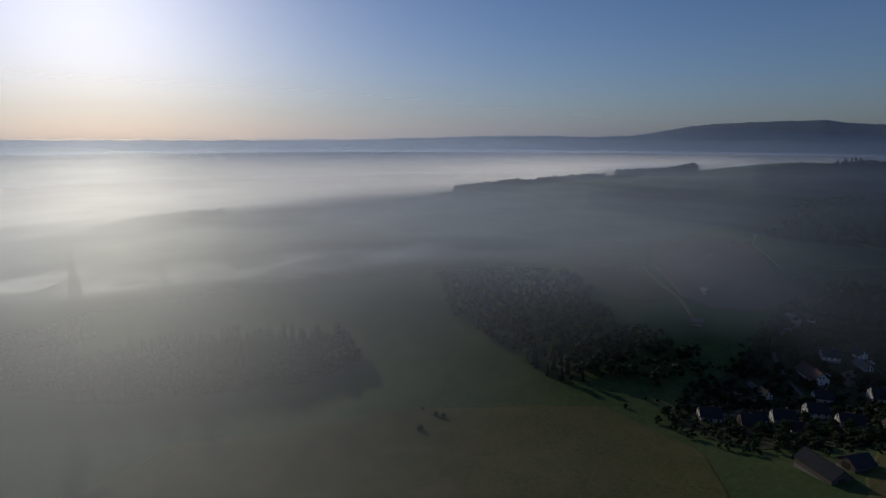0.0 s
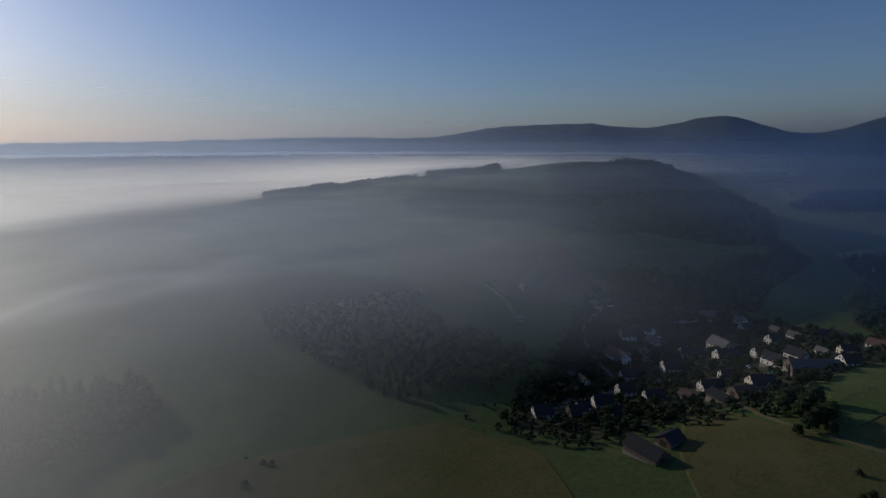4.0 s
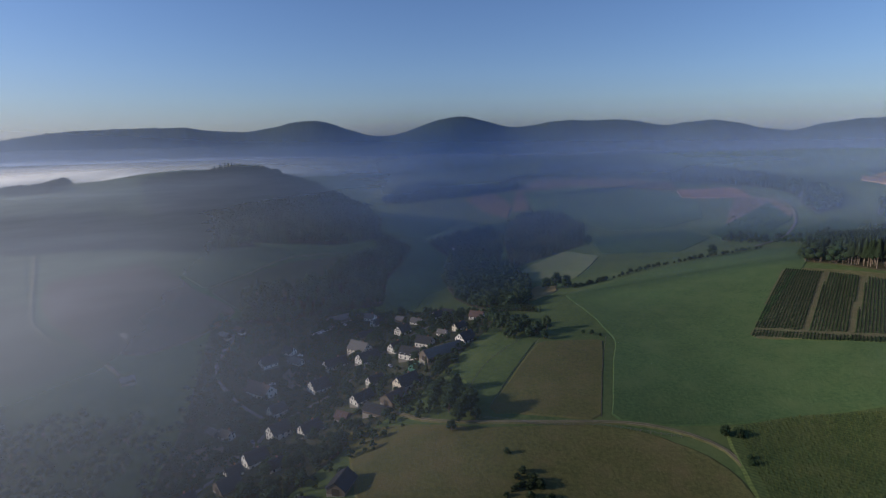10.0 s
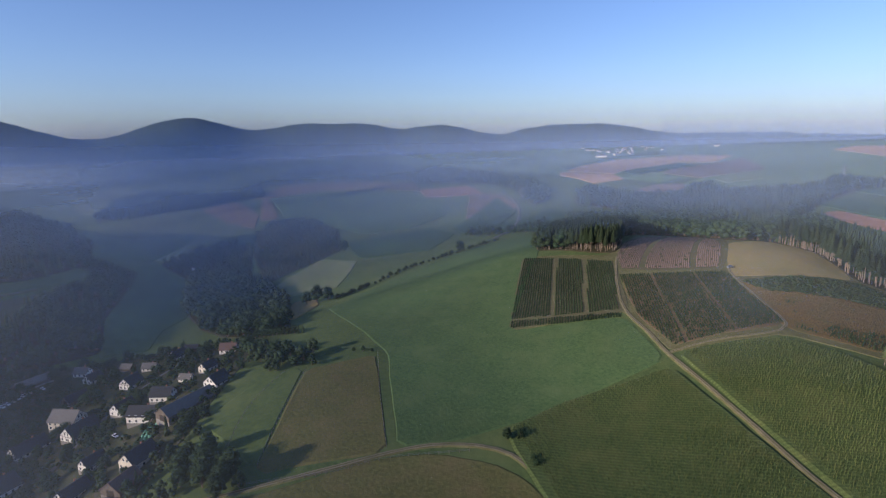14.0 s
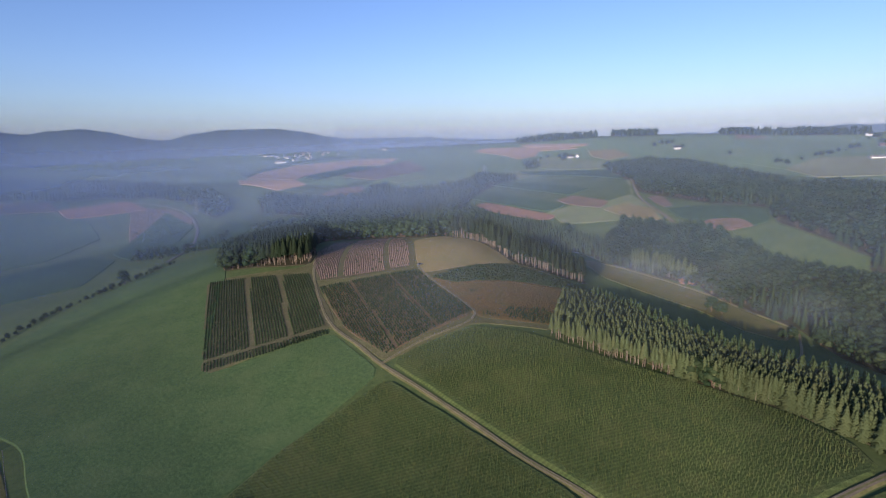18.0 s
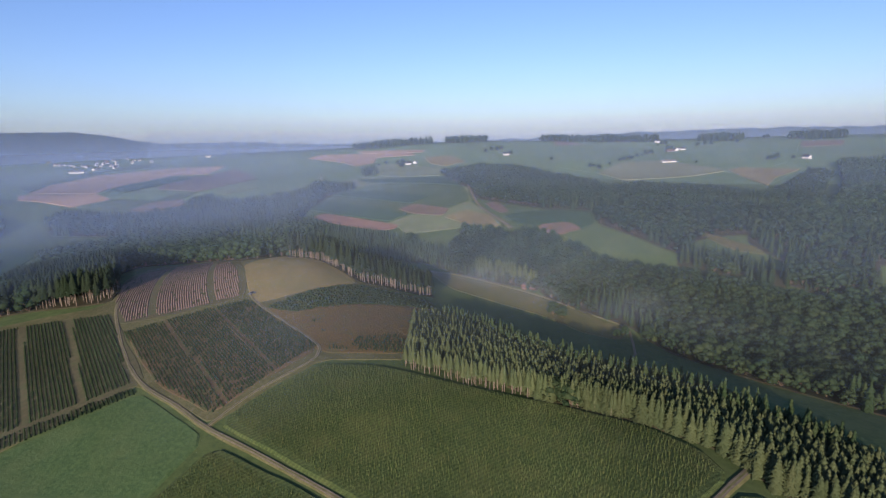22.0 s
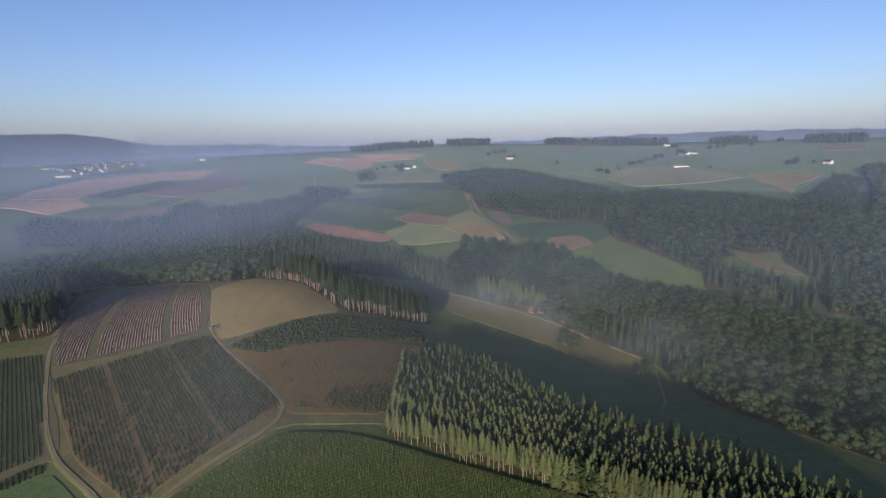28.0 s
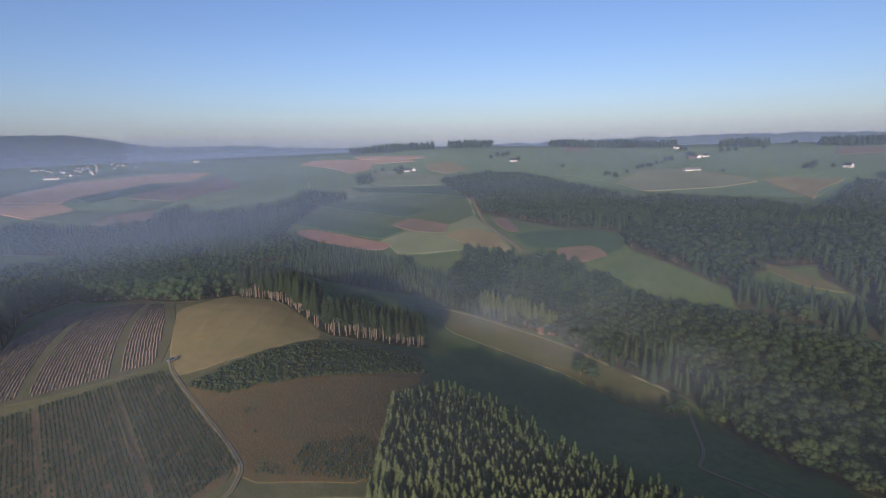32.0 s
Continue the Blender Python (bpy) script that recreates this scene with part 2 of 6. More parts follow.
def foliage(name, dark, light, warm=None, rough=0.75, through=0.32):
    """Leaves or needles: each clump or tree in its own tone, with a slow drift over the wood."""
    m, nt, p = mat_base(name, rough)
    geo = nt.nodes.new("ShaderNodeNewGeometry")
    own = nt.nodes.new("ShaderNodeAttribute")
    own.attribute_name = "tone"
    wide = noise_at(nt, geo.outputs["Position"], 0.02, 3)
    each = nt.nodes.new("ShaderNodeObjectInfo")
    fine = noise_at(nt, geo.outputs["Position"], 0.9, 4, 0.7)
    col = ramp_mix(nt, spread(nt, fine, 0.3, 0.7), dark, light)
    m2 = nt.nodes.new("ShaderNodeMix")
    m2.data_type = "RGBA"
    nt.links.new(own.outputs["Fac"], m2.inputs["Factor"])
    nt.links.new(col, m2.inputs["A"])
    m2.inputs["B"].default_value = (*(warm or tuple(c * 1.35 for c in light)), 1)
    tone = nt.nodes.new("ShaderNodeHueSaturation")
    nt.links.new(m2.outputs["Result"], tone.inputs["Color"])
    r = spread(nt, wide, 0.3, 0.7)
    nt.links.new(r, tone.inputs["Value"])
    rn = tone.inputs["Value"].links[0].from_node
    rn.inputs["To Min"].default_value, rn.inputs["To Max"].default_value = 0.8, 1.2
    vary = nt.nodes.new("ShaderNodeHueSaturation")
    nt.links.new(tone.outputs["Color"], vary.inputs["Color"])
    nt.links.new(spread(nt, each.outputs["Random"], 0, 1), vary.inputs["Value"])
    vn = vary.inputs["Value"].links[0].from_node
    vn.inputs["To Min"].default_value, vn.inputs["To Max"].default_value = 0.82, 1.18
    nt.links.new(vary.outputs["Color"], p.inputs["Base Color"])
    thin, both = nt.nodes.new("ShaderNodeBsdfTranslucent"), nt.nodes.new("ShaderNodeMixShader")
    nt.links.new(vary.outputs["Color"], thin.inputs["Color"])
    both.inputs[0].default_value = through
    nt.links.new(p.outputs[0], both.inputs[1])
    nt.links.new(thin.outputs[0], both.inputs[2])
    nt.links.new(both.outputs[0], nt.nodes["Material Output"].inputs["Surface"])
    return m


def plain(name, a, b, scale=3.0, rough=0.8, bump=0.0, stretch=None, metal=0.0):
    """A painted, plastered, tiled or wooden surface in two close tones."""
    m, nt, p = mat_base(name, rough)
    co = nt.nodes.new("ShaderNodeTexCoord").outputs["Object"]
    n = noise_at(nt, co, scale, 5, 0.6, stretch)
    info = nt.nodes.new("ShaderNodeObjectInfo")
    col = ramp_mix(nt, spread(nt, n, 0.3, 0.7), a, b)
    hs = nt.nodes.new("ShaderNodeHueSaturation")
    nt.links.new(col, hs.inputs["Color"])
    rr = spread(nt, info.outputs["Random"], 0, 1)
    nt.links.new(rr, hs.inputs["Value"])
    rn = hs.inputs["Value"].links[0].from_node
    rn.inputs["To Min"].default_value, rn.inputs["To Max"].default_value = 0.88, 1.08
    nt.links.new(hs.outputs["Color"], p.inputs["Base Color"])
    p.inputs["Metallic"].default_value = metal
    if bump:
        bp = nt.nodes.new("ShaderNodeBump")
        bp.inputs["Strength"].default_value, bp.inputs["Distance"].default_value = bump, 0.05
        nt.links.new(n, bp.inputs["Height"])
        nt.links.new(bp.outputs["Normal"], p.inputs["Normal"])
    return m


MEADOW = earth("meadow_grass", (0.055, 0.085, 0.027), (0.092, 0.128, 0.040), (0.10, 0.126, 0.044), big=0.006)
LUSH = earth("lush_grass", (0.047, 0.088, 0.030), (0.080, 0.128, 0.044), (0.086, 0.126, 0.046), big=0.01, small=0.6, bump=0.6)
PASTURE = earth("grazed_pasture", (0.082, 0.086, 0.028), (0.132, 0.126, 0.042), (0.145, 0.118, 0.05), small=0.6, bump=0.6)
DRYFIELD = earth("dry_stubble", (0.21, 0.168, 0.072), (0.275, 0.212, 0.09), (0.185, 0.17, 0.065), rows=(3.0, 30, 0.06))
PLOUGH = earth("ploughed_soil", (0.21, 0.115, 0.075), (0.29, 0.165, 0.11), rows=(6.0, 60, 0.12))
REDSOIL = earth("reddish_soil", (0.15, 0.10, 0.068), (0.20, 0.135, 0.09), (0.12, 0.11, 0.06))
ROWFLOOR = earth("plantation_row_floor", (0.085, 0.082, 0.042), (0.12, 0.105, 0.058), (0.085, 0.10, 0.042), big=0.03)
BRUSH = earth("dry_brushwood_floor", (0.108, 0.078, 0.043), (0.155, 0.108, 0.058), (0.085, 0.095, 0.042), big=0.02, small=0.6)
CORNMAT = earth("corn_canopy", (0.058, 0.088, 0.029), (0.10, 0.135, 0.043), (0.125, 0.143, 0.05), small=0.9, rows=(1.6, 63, 0.22), bump=0.9)
FLOORMAT = earth("forest_floor", (0.035, 0.035, 0.018), (0.06, 0.05, 0.028), (0.05, 0.06, 0.025))
DARKCROP = earth("dark_green_crop", (0.035, 0.065, 0.028), (0.05, 0.09, 0.036))
PALEFIELD = earth("pale_green_field", (0.13, 0.165, 0.07), (0.17, 0.195, 0.085), (0.20, 0.195, 0.105))
GARDEN = earth("village_garden", (0.036, 0.045, 0.02), (0.06, 0.068, 0.03), (0.095, 0.08, 0.055), big=0.05)
ASPHALT = earth("lane_asphalt", (0.10, 0.10, 0.10), (0.14, 0.135, 0.13), big=0.05, small=1.5)
GRAVEL = earth("gravel_track", (0.165, 0.135, 0.092), (0.245, 0.205, 0.14), (0.14, 0.13, 0.08), big=0.03, small=1.0)
VERGE = earth("grassy_verge", (0.085, 0.088, 0.034), (0.125, 0.12, 0.05), (0.15, 0.135, 0.07), big=0.05, small=0.8)
UPLAND = earth("upland_grass", (0.10, 0.155, 0.062), (0.13, 0.185, 0.078), (0.155, 0.185, 0.09), big=0.005)
UPSTRAW = earth("upland_straw_grass", (0.17, 0.185, 0.09), (0.21, 0.22, 0.11), (0.20, 0.19, 0.10), big=0.005)
FARPLOUGH = earth("orange_soil", (0.33, 0.21, 0.125), (0.41, 0.265, 0.16), (0.38, 0.25, 0.15), big=0.004)
FARWOOD = earth("far_forest", (0.020, 0.036, 0.020), (0.038, 0.058, 0.028), big=0.004, small=0.05, bump=1.0)
HILLRED = earth("brown_hill_soil", (0.12, 0.082, 0.056), (0.16, 0.108, 0.072), (0.105, 0.092, 0.05), big=0.008)
HILLOLIVE = earth("olive_hill_grass", (0.078, 0.074, 0.034), (0.108, 0.098, 0.046), (0.095, 0.10, 0.04), big=0.008)
HILLGREEN = earth("hill_grass", (0.058, 0.084, 0.034), (0.084, 0.112, 0.046), (0.095, 0.115, 0.05), big=0.008)
# green with the brook meadow's shade put into the colour
SHADEGREEN = earth("shaded_brook_grass", (0.05, 0.085, 0.032), (0.075, 0.115, 0.044), big=0.01)
YARD = earth("yard_earth", (0.14, 0.115, 0.09), (0.20, 0.165, 0.13), (0.16, 0.145, 0.10), big=0.05, small=1.0)
RUSTFLOOR = earth("rusty_fallow", (0.125, 0.082, 0.03), (0.18, 0.118, 0.043), (0.105, 0.105, 0.038), big=0.012, small=0.8)
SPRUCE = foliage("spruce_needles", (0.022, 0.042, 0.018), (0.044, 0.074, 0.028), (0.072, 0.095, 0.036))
# lighter copy of the spruce needles: sunlight is put into the colour
LITSPRUCE = foliage("sunlit_spruce_needles", (0.072, 0.1, 0.044), (0.104, 0.132, 0.057), (0.122, 0.136, 0.058), through=0.3)
PINE = foliage("pine_needles", (0.019, 0.034, 0.017), (0.032, 0.052, 0.024), (0.045, 0.06, 0.03))
LEAF = foliage("beech_leaves", (0.020, 0.043, 0.020), (0.036, 0.067, 0.029), (0.055, 0.077, 0.032))
SHRUBLEAF = foliage("shrub_leaves", (0.022, 0.042, 0.016), (0.039, 0.064, 0.023), (0.066, 0.066, 0.028))
RUST = foliage("rusty_dry_growth", (0.155, 0.088, 0.03), (0.24, 0.14, 0.046), (0.13, 0.125, 0.04))
CORNLEAF = foliage("corn_leaves", (0.066, 0.102, 0.031), (0.112, 0.15, 0.046), (0.15, 0.158, 0.06))
BARK = plain("bark", (0.11, 0.08, 0.06), (0.20, 0.15, 0.11), 1.2, 0.9)
PINEBARK = plain("pine_bark", (0.15, 0.12, 0.092), (0.26, 0.21, 0.165), 1.2, 0.9)


# ---- mesh helpers ----
def mesh_ob(name, verts, faces, material, parent=None, label="", tone=None, smooth=False):
    me = bpy.data.meshes.new(name)
    me.from_pydata([tuple(v) for v in verts] if not isinstance(verts, np.ndarray) else verts.tolist(), [], faces)
    for mt in (material if isinstance(material, (list, tuple)) else [material]):
        me.materials.append(mt)
    if tone is not None:
        me.attributes.new("tone", "FLOAT", "POINT").data.foreach_set("value", np.asarray(tone, "f"))
    if smooth:
        me.polygons.foreach_set("use_smooth", np.ones(len(me.polygons), bool))
    ob = new(name, me)
    if parent:
        ob.parent = parent
    if label:
        ob["label"] = label
    return ob


def part(name, bm, material, parent, label=""):
    me = bpy.data.meshes.new(name)
    bm.to_mesh(me)
    bm.free()
    me.materials.append(material)
    ob = new(name, me)
    ob.parent = parent
    if label:
        ob["label"] = label
    return ob


def inside(poly, x, y):
    """Whether points lie in a polygon."""
    hit = np.zeros(len(x), bool)
    n = len(poly)
    for k in range(n):
        (x0, y0), (x1, y1) = poly[k], poly[(k + 1) % n]
        if y0 != y1:
            c = ((y0 > y) != (y1 > y)) & (x < (x1 - x0) * (y - y0) / (y1 - y0) + x0)
            hit ^= c
    return hit


def rounded(poly, step=9.0):
    """A polygon with softly curved sides and cut-off corners."""
    pts = [Vector(p) for p in poly]
    out = []
    n = len(pts)
    for k in range(n):
        a, b = pts[k], pts[(k + 1) % n]
        d = (b - a).length
        cut = min(4.0, d * 0.2) / d
        m = max(1, int(d / step))
        for i in range(m + 1):
            f = cut + (1 - 2 * cut) * i / m
            p = a.lerp(b, f)
            j = noise.noise((p.x * 0.05, p.y * 0.05, 3.0)) * 1.2
            nrm = Vector((b.y - a.y, a.x - b.x)).normalized()
            out.append(p + nrm * j)
    return out


def draped(name, poly, material, label, lift=0.35, cell=12.0, category="field", skirt=1.2, kind="structure"):
    """A piece of land cover that follows the ground, lift metres above it, with sides down to the ground."""
    bm = bmesh.new()
    ring = [bm.verts.new((p.x, p.y, 0)) for p in rounded(poly)]
    bm.faces.new(ring)
    xs, ys = [v.co.x for v in ring], [v.co.y for v in ring]
    for axis, lo, hi in ((0, min(xs), max(xs)), (1, min(ys), max(ys))):
        k = math.ceil(lo / cell) * cell
        while k < hi:
            co, no = [0, 0, 0], [0, 0, 0]
            co[axis], no[axis] = k, 1
            bmesh.ops.bisect_plane(bm, geom=bm.verts[:] + bm.edges[:] + bm.faces[:], plane_co=co, plane_no=no)
            k += cell
    edge = [e for e in bm.edges if e.is_boundary]
    mid = sum(xs) / len(xs), sum(ys) / len(ys)
    made = bmesh.ops.extrude_edge_only(bm, edges=edge)
    low = {v for v in made["geom"] if isinstance(v, bmesh.types.BMVert)}
    for v in bm.verts:
        if v in low and lift < 1.5:          # a soft rim
            out = Vector((v.co.x - mid[0], v.co.y - mid[1])).normalized() * min(lift * 5, 1.8)
            v.co.x, v.co.y = v.co.x + out.x, v.co.y + out.y
        v.co.z = ground_z(v.co.x, v.co.y) + (lift if v not in low else -0.25 if lift < 1.5 else -skirt)
    bmesh.ops.recalc_face_normals(bm, faces=bm.faces[:])
    me = bpy.data.meshes.new(name)
    bm.to_mesh(me)
    bm.free()
    me.materials.append(material)
    return tagged(new(name, me), label, category, kind=kind)


def smooth_line(points, step=5.0):
    """Catmull-Rom line through points, in even steps."""
    p = [Vector(q) for q in points]
    p = [2 * p[0] - p[1], *p, 2 * p[-1] - p[-2]]
    out = []
    for k in range(1, len(p) - 2):
        m = max(2, int((p[k + 1] - p[k]).length / step))
        for i in range(m):
            t = i / m
            out.append(0.5 * (2 * p[k] + (p[k + 1] - p[k - 1]) * t + (2 * p[k - 1] - 5 * p[k] + 4 * p[k + 1] - p[k + 2]) * t * t + (3 * p[k] - p[k - 1] - 3 * p[k + 1] + p[k + 2]) * t ** 3))
    out.append(p[-2])
    return out


def track(name, points, width, label, lift=0.55, paved=False):
    """A road, or a farm track with two gravel ruts, a grassy middle and grassy shoulders, laid on the ground."""
    line = smooth_line(points)
    verts, faces, which = [], [], []
    cross = ((-1.9, -0.75, 1), (-1.0, 0.0, 0), (-0.3, 0.0, 1 if not paved else 0), (0.3, 0.06, 0), (1.0, 0.0, 1), (1.9, -0.75, 1))
    for k, c in enumerate(line):
        d = (line[min(k + 1, len(line) - 1)] - line[max(k - 1, 0)]).normalized()
        s = Vector((-d.y, d.x))
        w = width * (0.28 + 0.07 * noise.noise((c.x * 0.1, c.y * 0.1, 0)))
        for f, up, _ in cross:
            q = c + s * w * (f + 0.08 * noise.noise((c.x * 0.3, c.y * 0.3, f)))
            verts.append((q.x, q.y, ground_z(q.x, q.y) + lift + up))
        if k:
            a = 6 * k - 6
            for i in range(5):
                faces.append((a + i, a + i + 1, a + i + 7, a + i + 6))
                which.append(cross[i][2])
    ob = mesh_ob(name, verts, faces, [ASPHALT if paved else GRAVEL, VERGE])
    ob.data.polygons.foreach_set("material_index", np.array(which, "i"))
    return tagged(ob, label, "road" if paved else "track", kind="structure")


# ---- ground sheet ----
def graded(lo, hi, fine, out, grow=1.14):
    mid = list(np.arange(lo, hi + 0.1, fine))
    step, a, b = fine, [], []
    x = lo
    while x > -out:
        step *= grow
        x -= min(step, 170)
        a.append(x)
    step, x = fine, hi
    while x < out:
        step *= grow
        x += min(step, 170)
        b.append(x)
    return np.array(a[::-1] + mid + b)


gx, gy = graded(-820, 420, 9.0, 4700), graded(-520, 900, 9.0, 4700)
GX, GY = np.meshgrid(gx, gy)
GZ = land(GX, GY)
nx, ny = len(gx), len(gy)
idx = np.arange(nx * ny).reshape(ny, nx)
quads = np.stack([idx[:-1, :-1], idx[:-1, 1:], idx[1:, 1:], idx[1:, :-1]], -1).reshape(-1, 4)
ground = mesh_ob("ground", np.stack([GX, GY, GZ], -1).reshape(-1, 3), quads.tolist(), MEADOW, smooth=True)
tagged(ground, "rolling green meadow land of a low mountain valley", "ground", kind="structure")


# ---- fields ----
def field(name, poly, material, label, lift=0.35, cell=12.0):
    return draped(name, poly, material, label, lift, cell)


field("pasture", [(-288, 46), (-358, 102), (-346, 139), (-265, 92)], PASTURE, "grazed olive-brown pasture beside the lane")
field("pasture", [(-292, 47), (-348, 42), (-372, 88), (-361, 101)], MEADOW, "fenced green paddock behind the houses")
field("lower_pasture", [(-318, -22), (-275, 40), (-262, 86), (-248, 106), (-229, 117), (-213, 119), (-195, 114), (-170, 70), (-190, 0), (-250, -20)], PASTURE, "grazed olive pasture below the lane")
field("south_pasture", [(-255, -138), (-185, -235), (-70, -300), (20, -260), (-40, -110), (-200, -50), (-240, -80)], PASTURE, "dull olive pasture in the misty valley")
field("lush_meadow", [(-264, 97), (-342, 146), (-478, 178), (-500, 260), (-540, 400), (-560, 500), (-520, 510), (-440, 400), (-384, 325), (-303, 207), (-254, 250), (-212, 218), (-240, 142), (-250, 118)], LUSH, "broad bright green meadow rising to the plantation")
field("corn_field", [(-238, 136), (-232, 164), (-206, 212), (-165, 188), (-120, 160), (-90, 120), (-140, 90), (-190, 112)], CORNMAT, "tall green corn field in straight rows", 0.9)
field("corn_field", [(-209, 225), (-196, 243), (-177, 262), (-151, 262), (-110, 246), (-72, 231), (-45, 217), (-33, 202), (-31, 188), (-58, 164), (-87, 142), (-112, 161), (-161, 194)], CORNMAT, "tall green corn field along the spruce edge", 0.9)
field("corn_field", [(-56, 158), (-28, 180), (0, 150), (-20, 110), (-78, 110), (-86, 140)], CORNMAT, "dark corn strip beyond the farm track", 0.9)
field("plantation_floor", [(-395, 321), (-314, 333), (-256, 258), (-305, 208)], ROWFLOOR, "grassy floor of the young fir plantation")
field("plantation_floor", [(-291, 305), (-236, 342), (-182, 279), (-215, 231), (-247, 254)], BRUSH, "brown floor of the older fir plantation")
field("brush_floor", [(-225, 330), (-200, 368), (-178, 390), (-133, 412), (-126, 350), (-141, 277), (-179, 275)], RUSTFLOOR, "rust-brown fallow with dry growth")
field("field_margin", [(-400, 325), (-330, 345), (-332, 440), (-300, 447), (-262, 434), (-235, 442), (-180, 406), (-130, 421), (-120, 350), (-138, 270), (-178, 268), (-212, 225), (-250, 252), (-262, 256), (-306, 202)], VERGE, "olive-brown grassy margins round the plantations", 0.2, 12)
field("upland", [(-1500, 950), (-640, 900), (-150, 900), (-60, 1000), (100, 1000), (180, 930), (360, 800), (560, 720), (900, 900), (740, 1300), (300, 1450), (-300, 1500), (-900, 1700), (-1500, 1500)], UPLAND, "broad hazy green upland behind the woods", 0.2, 45)
field("village_ground", [(-258, -62), (-265, -110), (-330, -112), (-480, -110), (-540, -20), (-520, 70), (-470, 100), (-430, 100), (-385, 66), (-347, 36), (-322, 10), (-302, -20)], GARDEN, "gardens and yards between the village houses", 0.25, 14)
field("farm_yard", [(-445, -52), (-428, -62), (-408, -48), (-414, -36), (-436, -36)], YARD, "bare earth yard between the houses", 0.5, 10)
field("farm_yard", [(-350, -98), (-338, -108), (-312, -92), (-318, -78), (-338, -76), (-352, -86)], YARD, "bare earth yard at the village end", 0.5, 10)
field("cut_rows_floor", [(-304, 318), (-274, 329), (-242, 348), (-258, 394), (-276, 430), (-311, 462), (-352, 452), (-352, 420), (-338, 380), (-320, 345)], ROWFLOOR, "reddish floor of a cleared plantation", 0.35, 12)
field("stubble_field", [(-233, 340), (-251, 374), (-264, 411), (-249, 438), (-242, 453), (-211, 429), (-181, 396), (-205, 366), (-226, 344)], DRYFIELD, "tan stubble field on the hilltop", 0.35, 12)
field("north_field", [(-340, 850), (-332, 909), (-283, 924), (-221, 958), (-92, 865), (-82, 753), (-117, 724), (-165, 730), (-192, 716), (-94, 636), (-69, 607), (-56, 598), (-73, 694), (-86, 754), (-83, 888), (-116, 961), (-275, 1067), (-332, 983), (-352, 891)], PALEFIELD, "pale green fields on the far slope", 0.4, 20)
field("north_field", [(-187, 715), (-165, 730), (-121, 695), (-78, 626), (-94, 636), (-165, 670)], PALEFIELD, "pale green strip above the woods", 0.5, 16)
field("crop_strip", [(-304, 903), (-273, 919), (-141, 802), (-167, 778)], DARKCROP, "dark green crop strip on the far slope", 0.8, 16)
field("crop_strip", [(-331, 830), (-297, 855), (-167, 735), (-191, 719)], DARKCROP, "dark green crop strip beside the red plot", 0.8, 16)
field("crop_strip", [(-200, 974), (-116, 961), (-92, 904), (-95, 855), (-178, 930)], DARKCROP, "dark green crop below the hill farm", 0.9, 20)
field("red_strip", [(-303, 784), (-287, 789), (-177, 700), (-184, 689), (-206, 697), (-294, 763)], PLOUGH, "reddish strip along the spruce plantation", 0.8, 16)
field("brown_strip", [(-183, 761), (-159, 773), (-113, 727), (-121, 702), (-157, 730)], REDSOIL, "brown strip on the far slope", 0.9, 16)
field("pale_strip", [(-120, 695), (-91, 702), (-66, 651), (-61, 603), (-94, 646)], DRYFIELD, "straw-coloured strip beside the field road", 0.9, 16)
field("wood_edge_field", [(-66, 723), (-50, 721), (-44, 649), (-55, 653)], REDSOIL, "brown clearing at the wooded hill", 0.6, 14)
field("wood_edge_field", [(-51, 638), (-22, 631), (36, 605), (30, 566), (13, 557), (8, 576), (-20, 583), (-41, 597)], DARKCROP, "dark green clearing below the wooded hill", 0.5, 14)
field("red_plot", [(-22, 582), (8, 576), (16, 556), (-5, 553), (-19, 565)], REDSOIL, "reddish brown plot at the wood's edge", 0.8, 14)
field("hill_field", [(-4, 550), (8, 557), (27, 551), (55, 514), (81, 482), (77, 471), (56, 478), (27, 505)], MEADOW, "bright green field between the woods", 0.5, 14)
field("clearing", [(116, 524), (123, 525), (152, 487), (152, 476), (131, 490)], PASTURE, "pale grassy clearing in the woods", 0.6, 14)
field("clearing", [(175, 515), (216, 527), (182, 483), (172, 488)], PASTURE, "grassy clearing on the wooded slope", 0.6, 14)
field("valley_meadow", [(-141, 554), (-113, 527), (-73, 491), (-40, 459), (-14, 425), (8, 394), (-5, 372), (-25, 390), (-46, 427), (-77, 457), (-113, 488)], PASTURE, "olive grass strip along the valley floor", 0.4, 12)
field("grass_lane", [(-278, 320), (-276, 321), (-262, 300), (-238, 272), (-240, 271), (-264, 300)], BRUSH, "grassy lane between the young firs", 0.5, 8)
field("grass_lane", [(-247, 322), (-246, 323), (-230, 301), (-203, 269), (-205, 269), (-231, 299)], BRUSH, "grassy lane between the young firs", 0.5, 8)
field("upland_meadow", [(163, 1411), (403, 1330), (518, 1293), (646, 1206), (550, 1066), (481, 984), (434, 958), (473, 930), (353, 810), (366, 972), (321, 953), (181, 942), (160, 1012), (96, 1098)], UPLAND, "green upland meadows with farms", 0.8, 30)
field("upland_meadow", [(160, 1012), (231, 1111), (318, 1114), (364, 1002), (363, 959), (296, 936), (180, 928)], UPSTRAW, "pale grazed meadow above the woods", 1.4, 30)
field("far_arable", [(372, 968), (401, 974), (459, 911), (388, 858), (340, 796)], DRYFIELD, "tan field at the upland edge", 1.4, 25)
field("far_arable", [(184, 1509), (228, 1375), (153, 1366)], REDSOIL, "reddish field on the skyline", 0.9, 30)
field("far_arable", [(649, 1203), (709, 1162), (659, 1098), (594, 1120)], REDSOIL, "brown field before the skyline trees", 0.9, 30)
